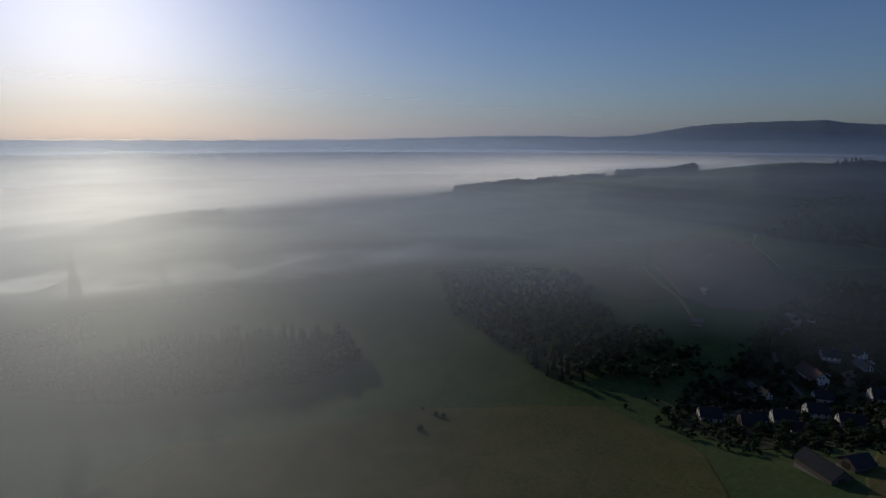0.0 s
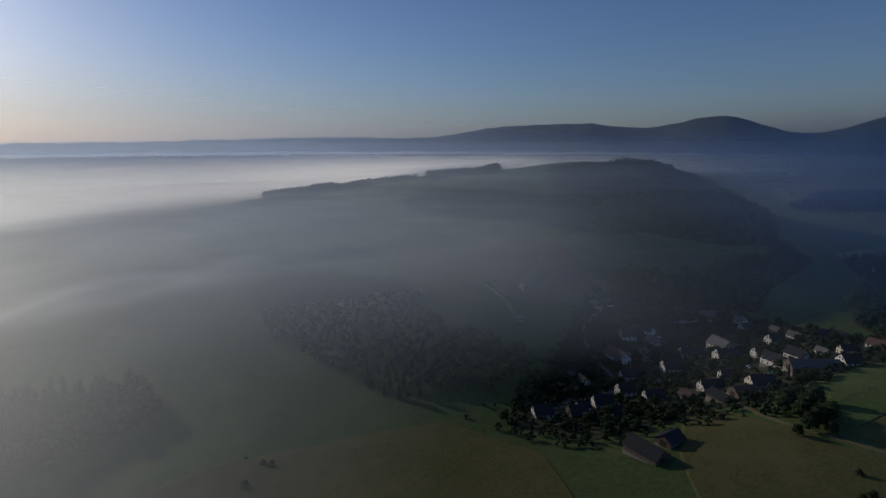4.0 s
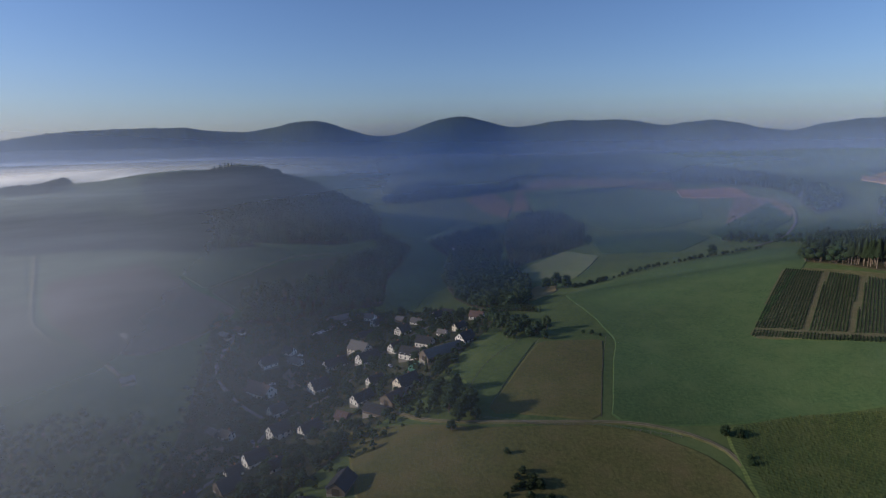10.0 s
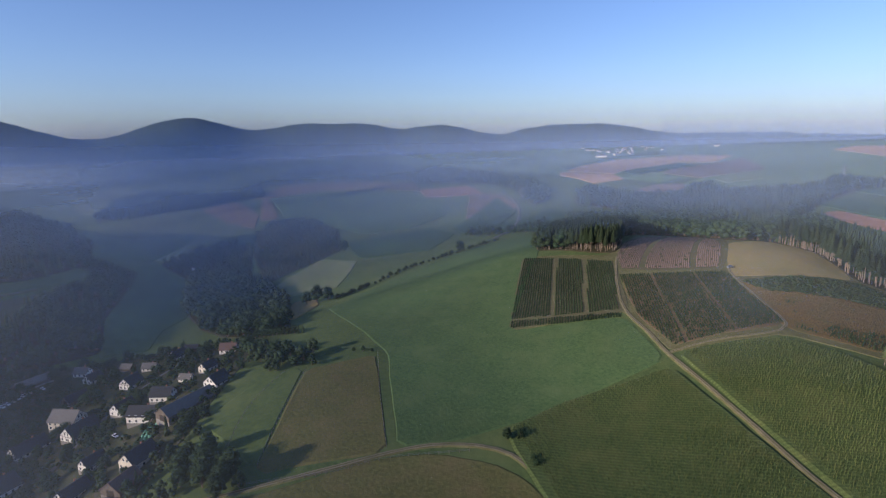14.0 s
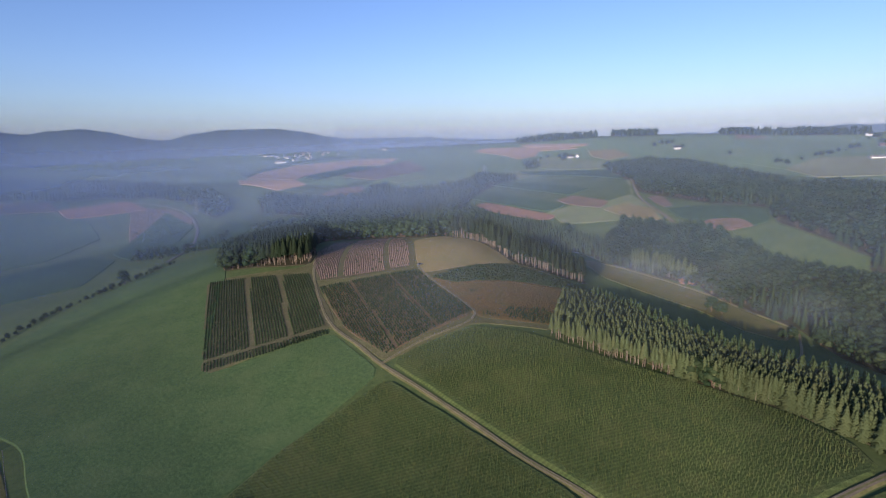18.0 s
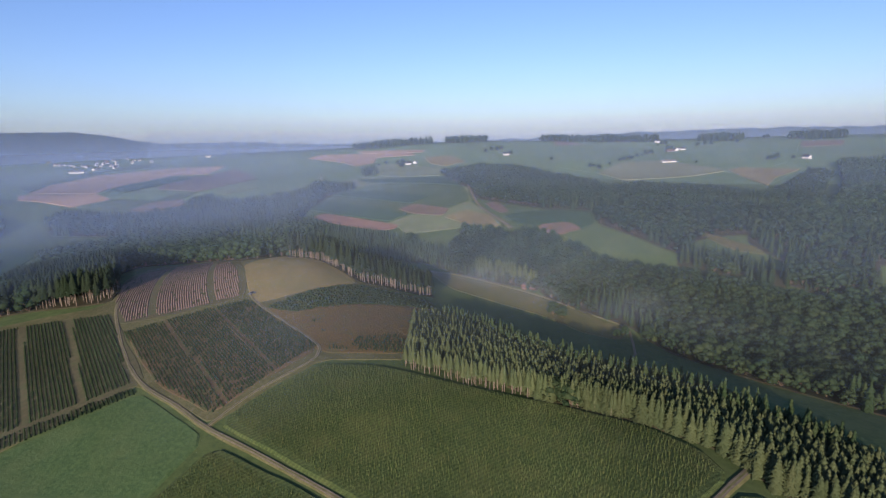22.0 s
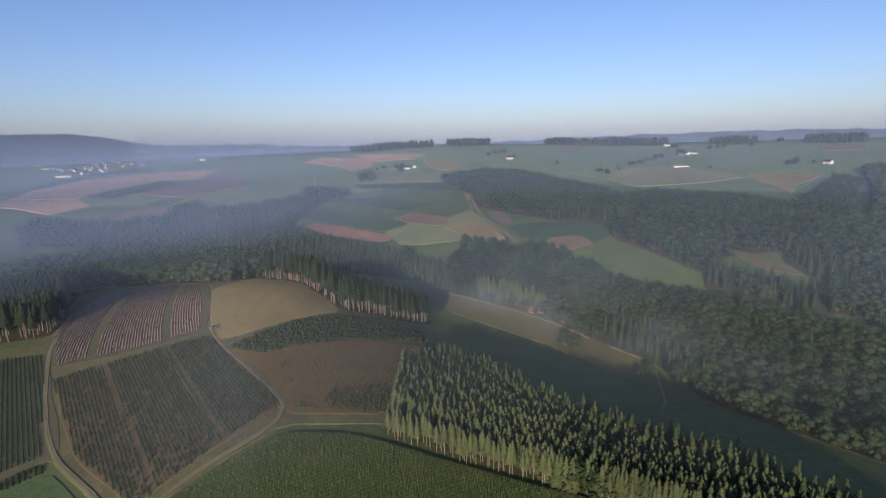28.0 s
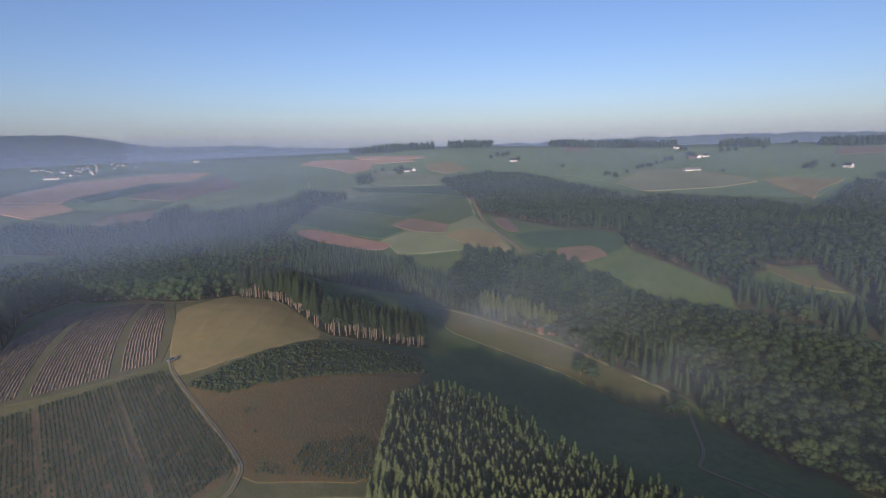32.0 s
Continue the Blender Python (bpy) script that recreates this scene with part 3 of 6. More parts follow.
field("valley_scrub", [(-646, 482), (-628, 505), (-570, 549), (-599, 657), (-650, 666), (-639, 616), (-652, 560), (-656, 533), (-693, 527)], DARKCROP, "dark scrub below the meadow's edge", 0.6, 16)
field("valley_scrub", [(-859, 689), (-787, 699), (-709, 659), (-670, 601), (-653, 545), (-697, 530)], REDSOIL, "brownish rough land inside the road bend", 0.7, 16)
field("valley_scrub", [(-689, 498), (-779, 680), (-685, 630), (-633, 524), (-647, 483)], DARKCROP, "dark young plantation beside the valley road", 0.9, 16)
field("far_arable", [(-843, 943), (-701, 932), (-655, 894), (-682, 839), (-755, 875), (-802, 891)], FARPLOUGH, "orange-brown ploughed land in the haze", 1.0, 28)
field("far_arable", [(-837, 960), (-896, 1092), (-899, 1251), (-774, 1351), (-640, 1333), (-626, 1195), (-702, 1199), (-720, 998), (-707, 943)], FARPLOUGH, "orange-brown ploughed land in the haze", 1.0, 28)
field("far_green", [(-708, 978), (-714, 1041), (-694, 1176), (-622, 1121), (-652, 1012), (-668, 946)], DARKCROP, "dark crop within the ploughed land", 1.6, 28)
field("far_green", [(-680, 841), (-650, 890), (-584, 884), (-576, 950), (-547, 968), (-548, 910), (-589, 826)], HILLGREEN, "dull green field in the haze", 0.8, 28)
field("far_arable", [(-674, 1159), (-617, 1160), (-596, 1273), (-490, 1111), (-548, 970), (-628, 987)], REDSOIL, "brown field in the haze", 1.2, 28)
field("far_arable", [(-589, 826), (-582, 875), (-544, 906), (-528, 870), (-550, 828)], REDSOIL, "reddish field above the dark wood", 1.2, 28)
field("far_green", [(-521, 969), (-479, 1048), (-454, 1003), (-490, 944)], PALEFIELD, "pale field beyond the dark wood", 1.2, 28)
field("far_green", [(-855, 983), (-910, 1111), (-916, 1297), (-807, 1388), (-906, 1443), (-952, 1273), (-943, 1070)], HILLGREEN, "green field strip below the hamlet", 1.0, 28)
field("far_arable", [(-455, 1373), (-428, 1425), (-310, 1363), (-205, 1337), (-183, 1293), (-275, 1294), (-272, 1229), (-308, 1200), (-341, 1255)], FARPLOUGH, "orange-brown ploughed land in the haze", 1.0, 30)
field("far_arable", [(-340, 1430), (-161, 1351), (-172, 1324), (-311, 1372)], FARPLOUGH, "orange ploughed strip in the haze", 1.2, 30)
field("far_arable", [(-161, 1252), (-105, 1254), (-73, 1177), (-117, 1130), (-147, 1178)], DRYFIELD, "tan field behind the hill farm", 1.2, 30)
field("far_green", [(-262, 1195), (-217, 1197), (-117, 1103), (-126, 987), (-211, 1022), (-270, 1104)], PALEFIELD, "pale meadow round the hill farm", 1.0, 25)
field("far_green", [(-108, 965), (-125, 883), (-251, 975), (-280, 1037), (-209, 1001)], DARKCROP, "dark crop below the hill farm", 1.0, 25)
field("bare_bank", [(-375, 747), (-354, 742), (-368, 775), (-378, 771)], PLOUGH, "bare reddish bank between the woods", 0.9, 8)
field("bare_bank", [(-51, 503), (-43, 497), (-42, 472), (-55, 480)], PLOUGH, "bare reddish bank under the pines", 0.8, 6)
field("clearing", [(-510, 150), (-551, 183), (-532, 194), (-505, 182), (-483, 150)], DRYFIELD, "tan plot under the big tree", 0.7, 10)

field("hill_arable", [(-567, -255), (-577, -221), (-602, -184), (-586, -172), (-528, -132), (-507, -99), (-482, -104), (-450, -124), (-428, -146), (-426, -171), (-468, -212), (-515, -238)], HILLRED, "brown ploughed field on the hillside", 0.6, 14)
field("hill_arable", [(-530, -121), (-583, -94), (-634, -67), (-697, -1), (-641, -12), (-578, -42), (-535, -67), (-507, -95)], HILLOLIVE, "olive brown field below the wooded dome", 0.6, 14)
field("hill_green", [(-648, -186), (-675, -132), (-693, -76), (-680, -55), (-595, -96), (-535, -126), (-593, -171)], HILLGREEN, "dull green field below the wooded dome", 0.5, 14)
field("hill_green", [(-660, -416), (-646, -306), (-539, -259), (-554, -354)], HILLGREEN, "dull green field on the misty hillside", 0.5, 16)
field("hill_green", [(-535, -344), (-521, -253), (-475, -231), (-437, -200), (-415, -175), (-396, -195), (-409, -269)], HILLOLIVE, "olive field below the hill track", 0.5, 16)
field("hill_green", [(-405, -334), (-415, -281), (-377, -257), (-379, -313)], PALEFIELD, "pale meadow in the mist", 0.7, 12)
field("hill_green", [(-966, -548), (-892, -371), (-923, -292), (-848, -271), (-802, -329), (-776, -420), (-817, -482)], HILLGREEN, "hazy meadow below the ridge", 0.5, 20)
field("valley_green", [(-718, 76), (-811, 102), (-819, 128), (-731, 133), (-601, 100), (-576, 74), (-533, 54), (-549, 28), (-620, 39)], SHADEGREEN, "shaded meadow along the brook", 0.4, 14)
field("valley_green", [(-835, 124), (-973, 217), (-915, 244), (-887, 192), (-827, 133)], PALEFIELD, "pale green field in the side valley", 1.0, 14)
field("valley_green", [(-838, 58), (-948, 82), (-1009, 171), (-971, 214), (-838, 124), (-844, 105)], LUSH, "green field in the side valley", 0.6, 16)
field("valley_green", [(-965, 86), (-1192, 169), (-1169, 273), (-1187, 348), (-1024, 326), (-928, 289), (-927, 248), (-1018, 173)], HILLGREEN, "dull green fields across the brook", 0.5, 18)
field("far_arable", [(-1151, 274), (-1194, 355), (-1010, 328), (-934, 291), (-1013, 274)], REDSOIL, "brown field across the brook", 1.0, 18)
field("far_arable", [(-1172, 399), (-1176, 414), (-954, 339), (-967, 314)], REDSOIL, "reddish strip on the field slope", 1.2, 16)
field("far_green", [(-1172, 416), (-1125, 506), (-954, 622), (-863, 613), (-765, 547), (-738, 451), (-755, 381), (-863, 371), (-952, 351)], LUSH, "broad green hill field across the valley", 0.7, 22)
field("far_arable", [(-1258, 375), (-1287, 498), (-1117, 617), (-1025, 678), (-951, 637), (-1138, 513), (-1188, 417)], HILLRED, "brownish hill field along the crest", 0.8, 22)
field("far_arable", [(-1413, 570), (-1370, 633), (-1300, 611), (-1331, 548)], PLOUGH, "bare reddish field on the far rise", 1.4, 25)
field("far_arable", [(-955, 641), (-903, 723), (-823, 689), (-894, 607)], PLOUGH, "bare reddish field near the valley bend", 1.4, 20)
field("valley_terrace", [(-621, 186), (-664, 223), (-698, 286), (-649, 307), (-556, 228), (-587, 190)], PALEFIELD, "terraced pale meadow behind the hedge", 0.6, 14)
field("valley_scrub", [(-735, 343), (-715, 476), (-663, 478), (-606, 386), (-657, 317)], DARKCROP, "dark scrubby slope beside the hedge", 0.6, 16)
field("valley_flat", [(-1713, 120), (-1888, 265), (-1623, 252), (-1302, 128), (-1340, 106)], PALEFIELD, "pale meadows on the valley floor in the haze", 0.8, 30)
field("valley_flat", [(-1934, 36), (-2264, 267), (-2088, 373), (-1935, 273), (-1760, 125)], HILLGREEN, "hazy meadows on the valley floor", 0.8, 30)
field("far_green", [(-1506, 900), (-3337, 2601), (-1409, 1287), (-1131, 1186), (-1042, 925), (-1159, 809)], UPLAND, "pale hazy fields behind the valley bend", 0.8, 40)
field("far_arable", [(-1513, 1228), (-1396, 1432), (-1391, 1484), (-3366, 2972)], REDSOIL, "brownish hazy fields behind the valley bend", 1.0, 40)

# ---- tracks ----
track("farm_track", [(-322, 352), (-312, 332), (-284, 290), (-258, 258), (-232, 238), (-213, 223), (-189, 208), (-161, 190), (-138, 174), (-113, 158), (-80, 128), (-60, 90)], 2.7, "grassy gravel farm track between the fields")
track("farm_track", [(-213, 224), (-201, 243), (-184, 264), (-181, 276), (-188, 290), (-230, 338), (-240, 352)], 2.4, "narrow farm track round the plantation")
track("farm_track", [(-90, 138), (-58, 161), (-30, 184), (-10, 200)], 4.0, "pale farm track at the end of the corn")
track("lane", [(-325, 0), (-298, 15), (-283, 36), (-271, 66), (-263, 90), (-254, 108), (-240, 121), (-226, 126), (-212, 124), (-192, 120), (-150, 108)], 3.2, "pale lane curving round the pasture")
track("field_road", [(-84, 891), (-77, 743), (-65, 658), (-49, 589)], 4.4, "straight pale field road on the far slope", 1.0)
track("valley_path", [(-149, 552), (-113, 529), (-73, 493), (-40, 461), (-14, 427), (7, 397), (5, 375), (-5, 340), (-15, 322), (-7, 312), (0, 302), (20, 280)], 2.0, "pale path along the wood's edge", 0.6)
track("valley_road", [(-580, 470), (-621, 556), (-687, 639), (-767, 697), (-863, 719), (-950, 700)], 5.0, "grey road curving through the side valley", 1.0, paved=True)
track("village_street", [(-290, -95), (-330, -75), (-372, -60), (-398, -20), (-430, 10), (-460, 45), (-480, 75)], 4.6, "grey village street between the houses", 0.75, paved=True)
track("village_street", [(-372, -60), (-420, -100), (-470, -95)], 4.2, "grey side street of the village", 0.8, paved=True)
track("hill_track", [(-649, -299), (-537, -254), (-474, -227), (-438, -197), (-420, -169), (-404, -152)], 3.0, "narrow track up the misty hillside", 0.9)
track("hill_track", [(-533, -123), (-589, -95), (-655, -62), (-709, -1)], 2.2, "pale track between the hillside fields", 0.9)
track("hill_track", [(-543, -348), (-538, -305), (-527, -255)], 2.2, "pale track across the misty hillside", 0.9)


# ---- trees ----
def crown_conifer(rng, tiers=8, seg=9, slim=0.2, start=0.1, ragged=0.3, full=0.85):
    """A spruce one unit high: a tapered trunk and drooping, ragged tiers of branches."""
    v, f, m = [], [], []
    for z, r in ((0, 0.014), (0.9, 0.003)):
        v += [(r * math.cos(a), r * math.sin(a), z) for a in (0, 1.57, 3.14, 4.71)]
    f += [(i, (i + 1) % 4, 4 + (i + 1) % 4, 4 + i) for i in range(4)]
    m += [1] * 4
    for k in range(tiers):
        t = k / tiers
        z0 = start + (1 - start) * t
        z1 = z0 + (1 - start) * (2.0 / tiers) * (1 - 0.35 * t)
        r = slim * (1 - t) ** full + 0.012
        b, a0 = len(v), rng.uniform(0, 6)
        for i in range(seg * 2):
            a = a0 + math.pi * i / seg
            rr = r * (rng.uniform(1 - ragged, 1.1) if i % 2 == 0 else rng.uniform(0.45, 0.62))
            v.append((rr * math.cos(a), rr * math.sin(a), z0 + (0.0 if i % 2 else -0.25 * r) + rng.uniform(-0.01, 0.01)))
        v.append((0, 0, min(z1, 1.0)))
        f += [(b + i, b + (i + 1) % (seg * 2), b + seg * 2) for i in range(seg * 2)]
        m += [0] * (seg * 2)
    return np.array(v), f, m


ICO = {}


def ico(level=1):
    if level not in ICO:
        bm = bmesh.new()
        bmesh.ops.create_icosphere(bm, subdivisions=level, radius=1.0)
        ICO[level] = np.array([v.co[:] for v in bm.verts]), [tuple(w.index for w in q.verts) for q in bm.faces]
        bm.free()
    return ICO[level]


def crown_leafy(rng, clumps=5, sprays=70, trunk=0.28, wide=0.34, size=0.075, level=1, big=1.0):
    """A broad-leaved tree one unit high: trunk, limbs, uneven inner masses and many loose leaf sprays."""
    v, f, m = [], [], []

    def limb(a, b, ra, rb):
        k = len(v)
        for p, r in ((a, ra), (b, rb)):
            v.extend([(p[0] + r * math.cos(w), p[1] + r * math.sin(w), p[2]) for w in (0, 2.1, 4.2)])
        f.extend([(k + i, k + (i + 1) % 3, k + 3 + (i + 1) % 3, k + 3 + i) for i in range(3)])
        m.extend([1] * 3)

    limb((0, 0, 0), (0, 0, trunk + 0.15), 0.026, 0.016)
    iv, jf = ico(level)
    centres = []
    for k in range(clumps):
        a, h = 2.4 * k + rng.uniform(-0.4, 0.4), (k + rng.random()) / clumps
        rad = wide * 0.58 * (1 - 0.55 * h ** 2) * (0.25 if k == 0 else 1)
        c = np.array((rad * math.cos(a), rad * math.sin(a), trunk + 0.14 + (0.95 - trunk - 0.26) * (0.95 if k == 0 else h)))
        s = rng.uniform(0.11, 0.175) * wide / 0.34 * big
        centres.append((c, s))
        limb((0, 0, trunk), tuple(c), 0.012, 0.004)
        b = len(v)
        for p in iv:
            q = 0.82 + 0.4 * noise.noise((p[0] * 1.7 + k * 5, p[1] * 1.7, p[2] * 1.7 + rng.random())) + (rng.uniform(-0.3, 0.3) if level > 1 else 0)
            v.append(tuple(c + p * s * q * np.array((1.05, 1.05, 0.9))))
        f.extend([tuple(b + i for i in t) for t in jf])
        m.extend([0] * len(jf))
    for k in range(sprays):
        c, s = centres[k % clumps]
        d = np.array([rng.gauss(0, 1), rng.gauss(0, 1), rng.gauss(0.25, 0.9)])
        d /= np.linalg.norm(d)
        p = c + d * s * rng.uniform(0.85, 1.3)
        t = np.cross(d, (rng.uniform(-1, 1), rng.uniform(-1, 1), rng.uniform(-1, 1)))
        t /= np.linalg.norm(t) + 1e-6
        u = np.cross(d, t)
        z = size * rng.uniform(0.6, 1.2)
        b = len(v)
        v.extend([tuple(p - t * z), tuple(p + u * z * 0.7 + d * z * 0.5), tuple(p + t * z), tuple(p - u * z * 0.7 + d * z * 0.3)])
        f.append((b, b + 1, b + 2, b + 3))
        m.append(0)
    v = np.array(v)
    v[:, 2] /= max(v[:, 2].max(), 0.9)
    return v, f, m


def bush_form(rng, blobs=3, sprays=14):
    v, f, m = [], [], []
    iv, jf = ico()
    for k in range(blobs):
        c = np.array((rng.uniform(-0.3, 0.3), rng.uniform(-0.3, 0.3), rng.uniform(0.3, 0.6)))
        b = len(v)
        for p in iv:
            q = 0.34 * (0.8 + 0.5 * noise.noise((p[0] * 2 + k * 3, p[1] * 2, p[2] * 2 + rng.random())))
            v.append(tuple(c + p * q))
        f.extend([tuple(b + i for i in t) for t in jf])
        m.extend([0] * len(jf))
    return np.array(v), f, m


def tuft_form(rng, blades=4, lean=0.4):
    """An upright tuft of leaves one unit high."""
    v, f, m = [], [], []
    for k in range(blades):
        a = rng.uniform(0, 6.28)
        c, s = math.cos(a), math.sin(a)
        b = len(v)
        v += [(-s * 0.16, c * 0.16, 0), (s * 0.16, -c * 0.16, 0), (c * lean + s * 0.05, s * lean, rng.uniform(0.7, 1.0))]
        f.append((b, b + 1, b + 2))
        m.append(0)
    return np.array(v), f, m


def little_fir(rng, seg=5, tiers=2):
    v, f, m = [], [], []
    for k in range(tiers):
        b = len(v)
        z0, z1, r = 0.08 + 0.4 * k, 0.62 + 0.38 * k, 0.36 - 0.14 * k
        for i in range(seg):
            a = 6.283 * i / seg + k
            rr = r * rng.uniform(0.75, 1.15)
            v.append((rr * math.cos(a), rr * math.sin(a), z0 + rng.uniform(-0.04, 0.04)))
        v.append((0, 0, z1))
        f += [(b + i, b + (i + 1) % seg, b + seg) for i in range(seg)]
        m += [0] * seg
    return np.array(v), f, m


def joined(name, forms, places, materials, label, category, seed=1, sink=0.3, spin=True):
    """Many alike plants as one object. places: rows of x, y, z, height, width factor, tone."""
    rng = np.random.default_rng(seed)
    places = np.asarray(places, float)
    if not len(places):
        return None
    pick = rng.integers(0, len(forms), len(places))
    V, L, S, M, T = [], [], [], [], []
    off = 0
    for k, (v, f, m) in enumerate(forms):
        p = places[pick == k]
        if not len(p):
            continue
        a = rng.uniform(0, 6.283, len(p)) if spin else np.zeros(len(p))
        c, s, h, w = np.cos(a)[:, None], np.sin(a)[:, None], p[:, 3:4], p[:, 3:4] * p[:, 4:5]
        X = (v[None, :, 0] * c - v[None, :, 1] * s) * w + p[:, 0:1]
        Y = (v[None, :, 0] * s + v[None, :, 1] * c) * w + p[:, 1:2]
        Z = v[None, :, 2] * h + p[:, 2:3] - sink
        V.append(np.stack([X, Y, Z], -1).reshape(-1, 3))
        T.append(np.repeat(p[:, 5], len(v)))
        loops = np.concatenate([np.array(q) for q in f])
        L.append((loops[None] + off + np.arange(len(p))[:, None] * len(v)).ravel())
        S.append(np.tile([len(q) for q in f], len(p)))
        M.append(np.tile(m, len(p)))
        off += len(p) * len(v)
    V, L, S, M, T = (np.concatenate(q) for q in (V, L, S, M, T))
    me = bpy.data.meshes.new(name)
    me.vertices.add(len(V))
    me.vertices.foreach_set("co", V.ravel().astype("f"))
    me.loops.add(len(L))
    me.loops.foreach_set("vertex_index", L.astype("i"))
    me.polygons.add(len(S))
    me.polygons.foreach_set("loop_start", (np.cumsum(S) - S).astype("i"))
    for mt in materials:
        me.materials.append(mt)
    me.polygons.foreach_set("material_index", M.astype("i"))
    me.attributes.new("tone", "FLOAT", "POINT").data.foreach_set("value", T.astype("f"))
    me.update(calc_edges=True)
    return tagged(new(name, me), label, category, kind="stuff")


def sown(poly, gap, seed, jitter=0.45, keep=1.0, turn=0.0, row=None):
    """Jittered places in a polygon; row: a wider spacing across rows that run at the angle turn."""
    rng = np.random.default_rng(seed)
    P = np.array(poly, float)
    c, s = math.cos(turn), math.sin(turn)
    R = np.array([[c, s], [-s, c]])
    q = P @ R.T
    lo, hi = q.min(0), q.max(0)
    a, b = np.meshgrid(np.arange(lo[0], hi[0], gap), np.arange(lo[1], hi[1], row or gap))
    a = a + rng.uniform(-jitter, jitter, a.shape) * gap
    b = b + rng.uniform(-jitter, jitter, a.shape) * (gap if not row else gap * 0.3)
    xy = np.stack([a.ravel(), b.ravel()], -1) @ R
    xy = xy[inside(poly, xy[:, 0], xy[:, 1])]
    return xy[rng.random(len(xy)) < keep]


def stand(xy, lo, hi, seed, wide=(0.85, 1.2), warm=0.25, tight=0.0):
    """Rows for joined(): heights, widths and tones of plants standing at places on the ground."""
    rng = np.random.default_rng(seed + 77)
    n = len(xy)
    h = rng.uniform(lo, hi, n)
    tone = np.clip(rng.normal(warm, 0.22, n), 0, 1)
    return np.stack([xy[:, 0], xy[:, 1], land(xy[:, 0], xy[:, 1]), h, rng.uniform(*wide, n), tone], -1)


tree_rng = random.Random(5)
SPRUCES = [crown_conifer(tree_rng, 11, 7, 0.2 + 0.014 * k, 0.02, 0.5, 0.72) for k in range(5)]
TALLS = [crown_conifer(tree_rng, 9, 6, 0.19, 0.36 + 0.05 * k, 0.5) for k in range(4)]
FARFIRS = [crown_conifer(tree_rng, 6, 5, 0.25, 0.05, 0.4) for k in range(5)]
LEAFIES = [crown_leafy(tree_rng, 9, 130, 0.04, 0.42, 0.055, 1, 1.0) for k in range(7)]
FARLEAF = [crown_leafy(tree_rng, 6, 40, 0.03, 0.44, 0.07, 1, 1.1) for k in range(6)]
DIMLEAF = [crown_leafy(tree_rng, 4, 14, 0.03, 0.5, 0.1) for k in range(5)]
BUSHES = [bush_form(tree_rng) for k in range(5)]
TUFTS = [tuft_form(tree_rng) for k in range(5)]
FIRLETS = [little_fir(tree_rng) for k in range(5)]


def wood(name, poly, label, gap, conifer, heights, seed, far=False, dim=False, floor=True, tall=False, wide=(0.9, 1.25), needles=None, girth=(0.85, 1.15)):
    """A wood: a dark floor, and conifers and broad-leaved trees mixed by the share conifer."""
    if floor:
        draped("forest_floor", poly, FLOORMAT, "dark leaf litter under the trees", 0.6, 24 if far else 14)
    xy = sown(poly, gap, seed)
    rng = np.random.default_rng(seed)
    # species keep together in groups
    group = np.array([noise.noise((x * 0.018, y * 0.018, seed * 3.1)) for x, y in xy]) * 0.9 + rng.normal(0, 0.12, len(xy)) + 0.5
    con = group < conifer
    a = stand(xy[con], *heights, seed, girth, 0.2)
    b = stand(xy[~con], heights[0] * 0.8, heights[1] * 0.9, seed + 1, wide, 0.3)
    joined(name, (FARFIRS if far else TALLS if tall else SPRUCES), a, [needles or SPRUCE, PINEBARK if tall else BARK], label, "woods", seed)
    joined(name, DIMLEAF if dim else FARLEAF if far else LEAFIES, b, [LEAF, BARK], label, "woods", seed)


wood("spruce_stand", [(-138, 271), (-107, 256), (-90, 248), (-82, 238), (-72, 234), (-45, 221), (-26, 203), (-18, 180), (10, 150), (40, 150), (20, 200), (-15, 255), (-50, 275), (-75, 300), (-95, 338), (-122, 352), (-138, 330)], "dense sunlit spruce stand on the slope edge", 2.4, 1.1, (10.2, 13.4), 11, needles=LITSPRUCE, girth=(1.15, 1.6))
wood("fir_copse", [(-406, 352), (-380, 352), (-350, 350), (-328, 353), (-336, 378), (-352, 402), (-374, 440), (-392, 500), (-430, 520), (-470, 470), (-440, 400)], "dark pine copse casting a long shadow", 3.8, 0.7, (18, 23), 12, tall=True, needles=PINE)
wood("hilltop_wood", [(-385, 520), (-372, 490), (-345, 478), (-318, 465), (-282, 432), (-262, 428), (-240, 452), (-222, 470), (-240, 500), (-300, 540), (-400, 560), (-440, 530)], "mixed green wood behind the cleared plantation", 6.0, 0.2, (15, 20), 13)
wood("hilltop_wood", [(-222, 470), (-215, 480), (-225, 560), (-280, 640), (-400, 690), (-520, 690), (-570, 610), (-480, 520), (-440, 530), (-400, 560), (-300, 540), (-240, 500)], "mixed green wood sloping down to the side valley", 6.4, 0.2, (15, 20), 63, far=True)
wood("spruce_edge", [(-141, 263), (-110, 248), (-72, 233), (-45, 220), (-43, 224), (-70, 238), (-108, 253), (-139, 268)], "spruce edge with bare pale trunks beside the corn", 2.3, 1.2, (10, 13), 62, tall=True, floor=False, needles=LITSPRUCE)
wood("pine_row", [(-240, 435), (-225, 438), (-210, 430), (-181, 398), (-164, 411), (-147, 424), (-128, 443), (-133, 455), (-149, 438), (-167, 426), (-183, 412), (-205, 444), (-228, 452), (-243, 448)], "tall pine belt with bare sunlit trunks", 3.6, 1.2, (19, 23), 14, tall=True, needles=PINE)
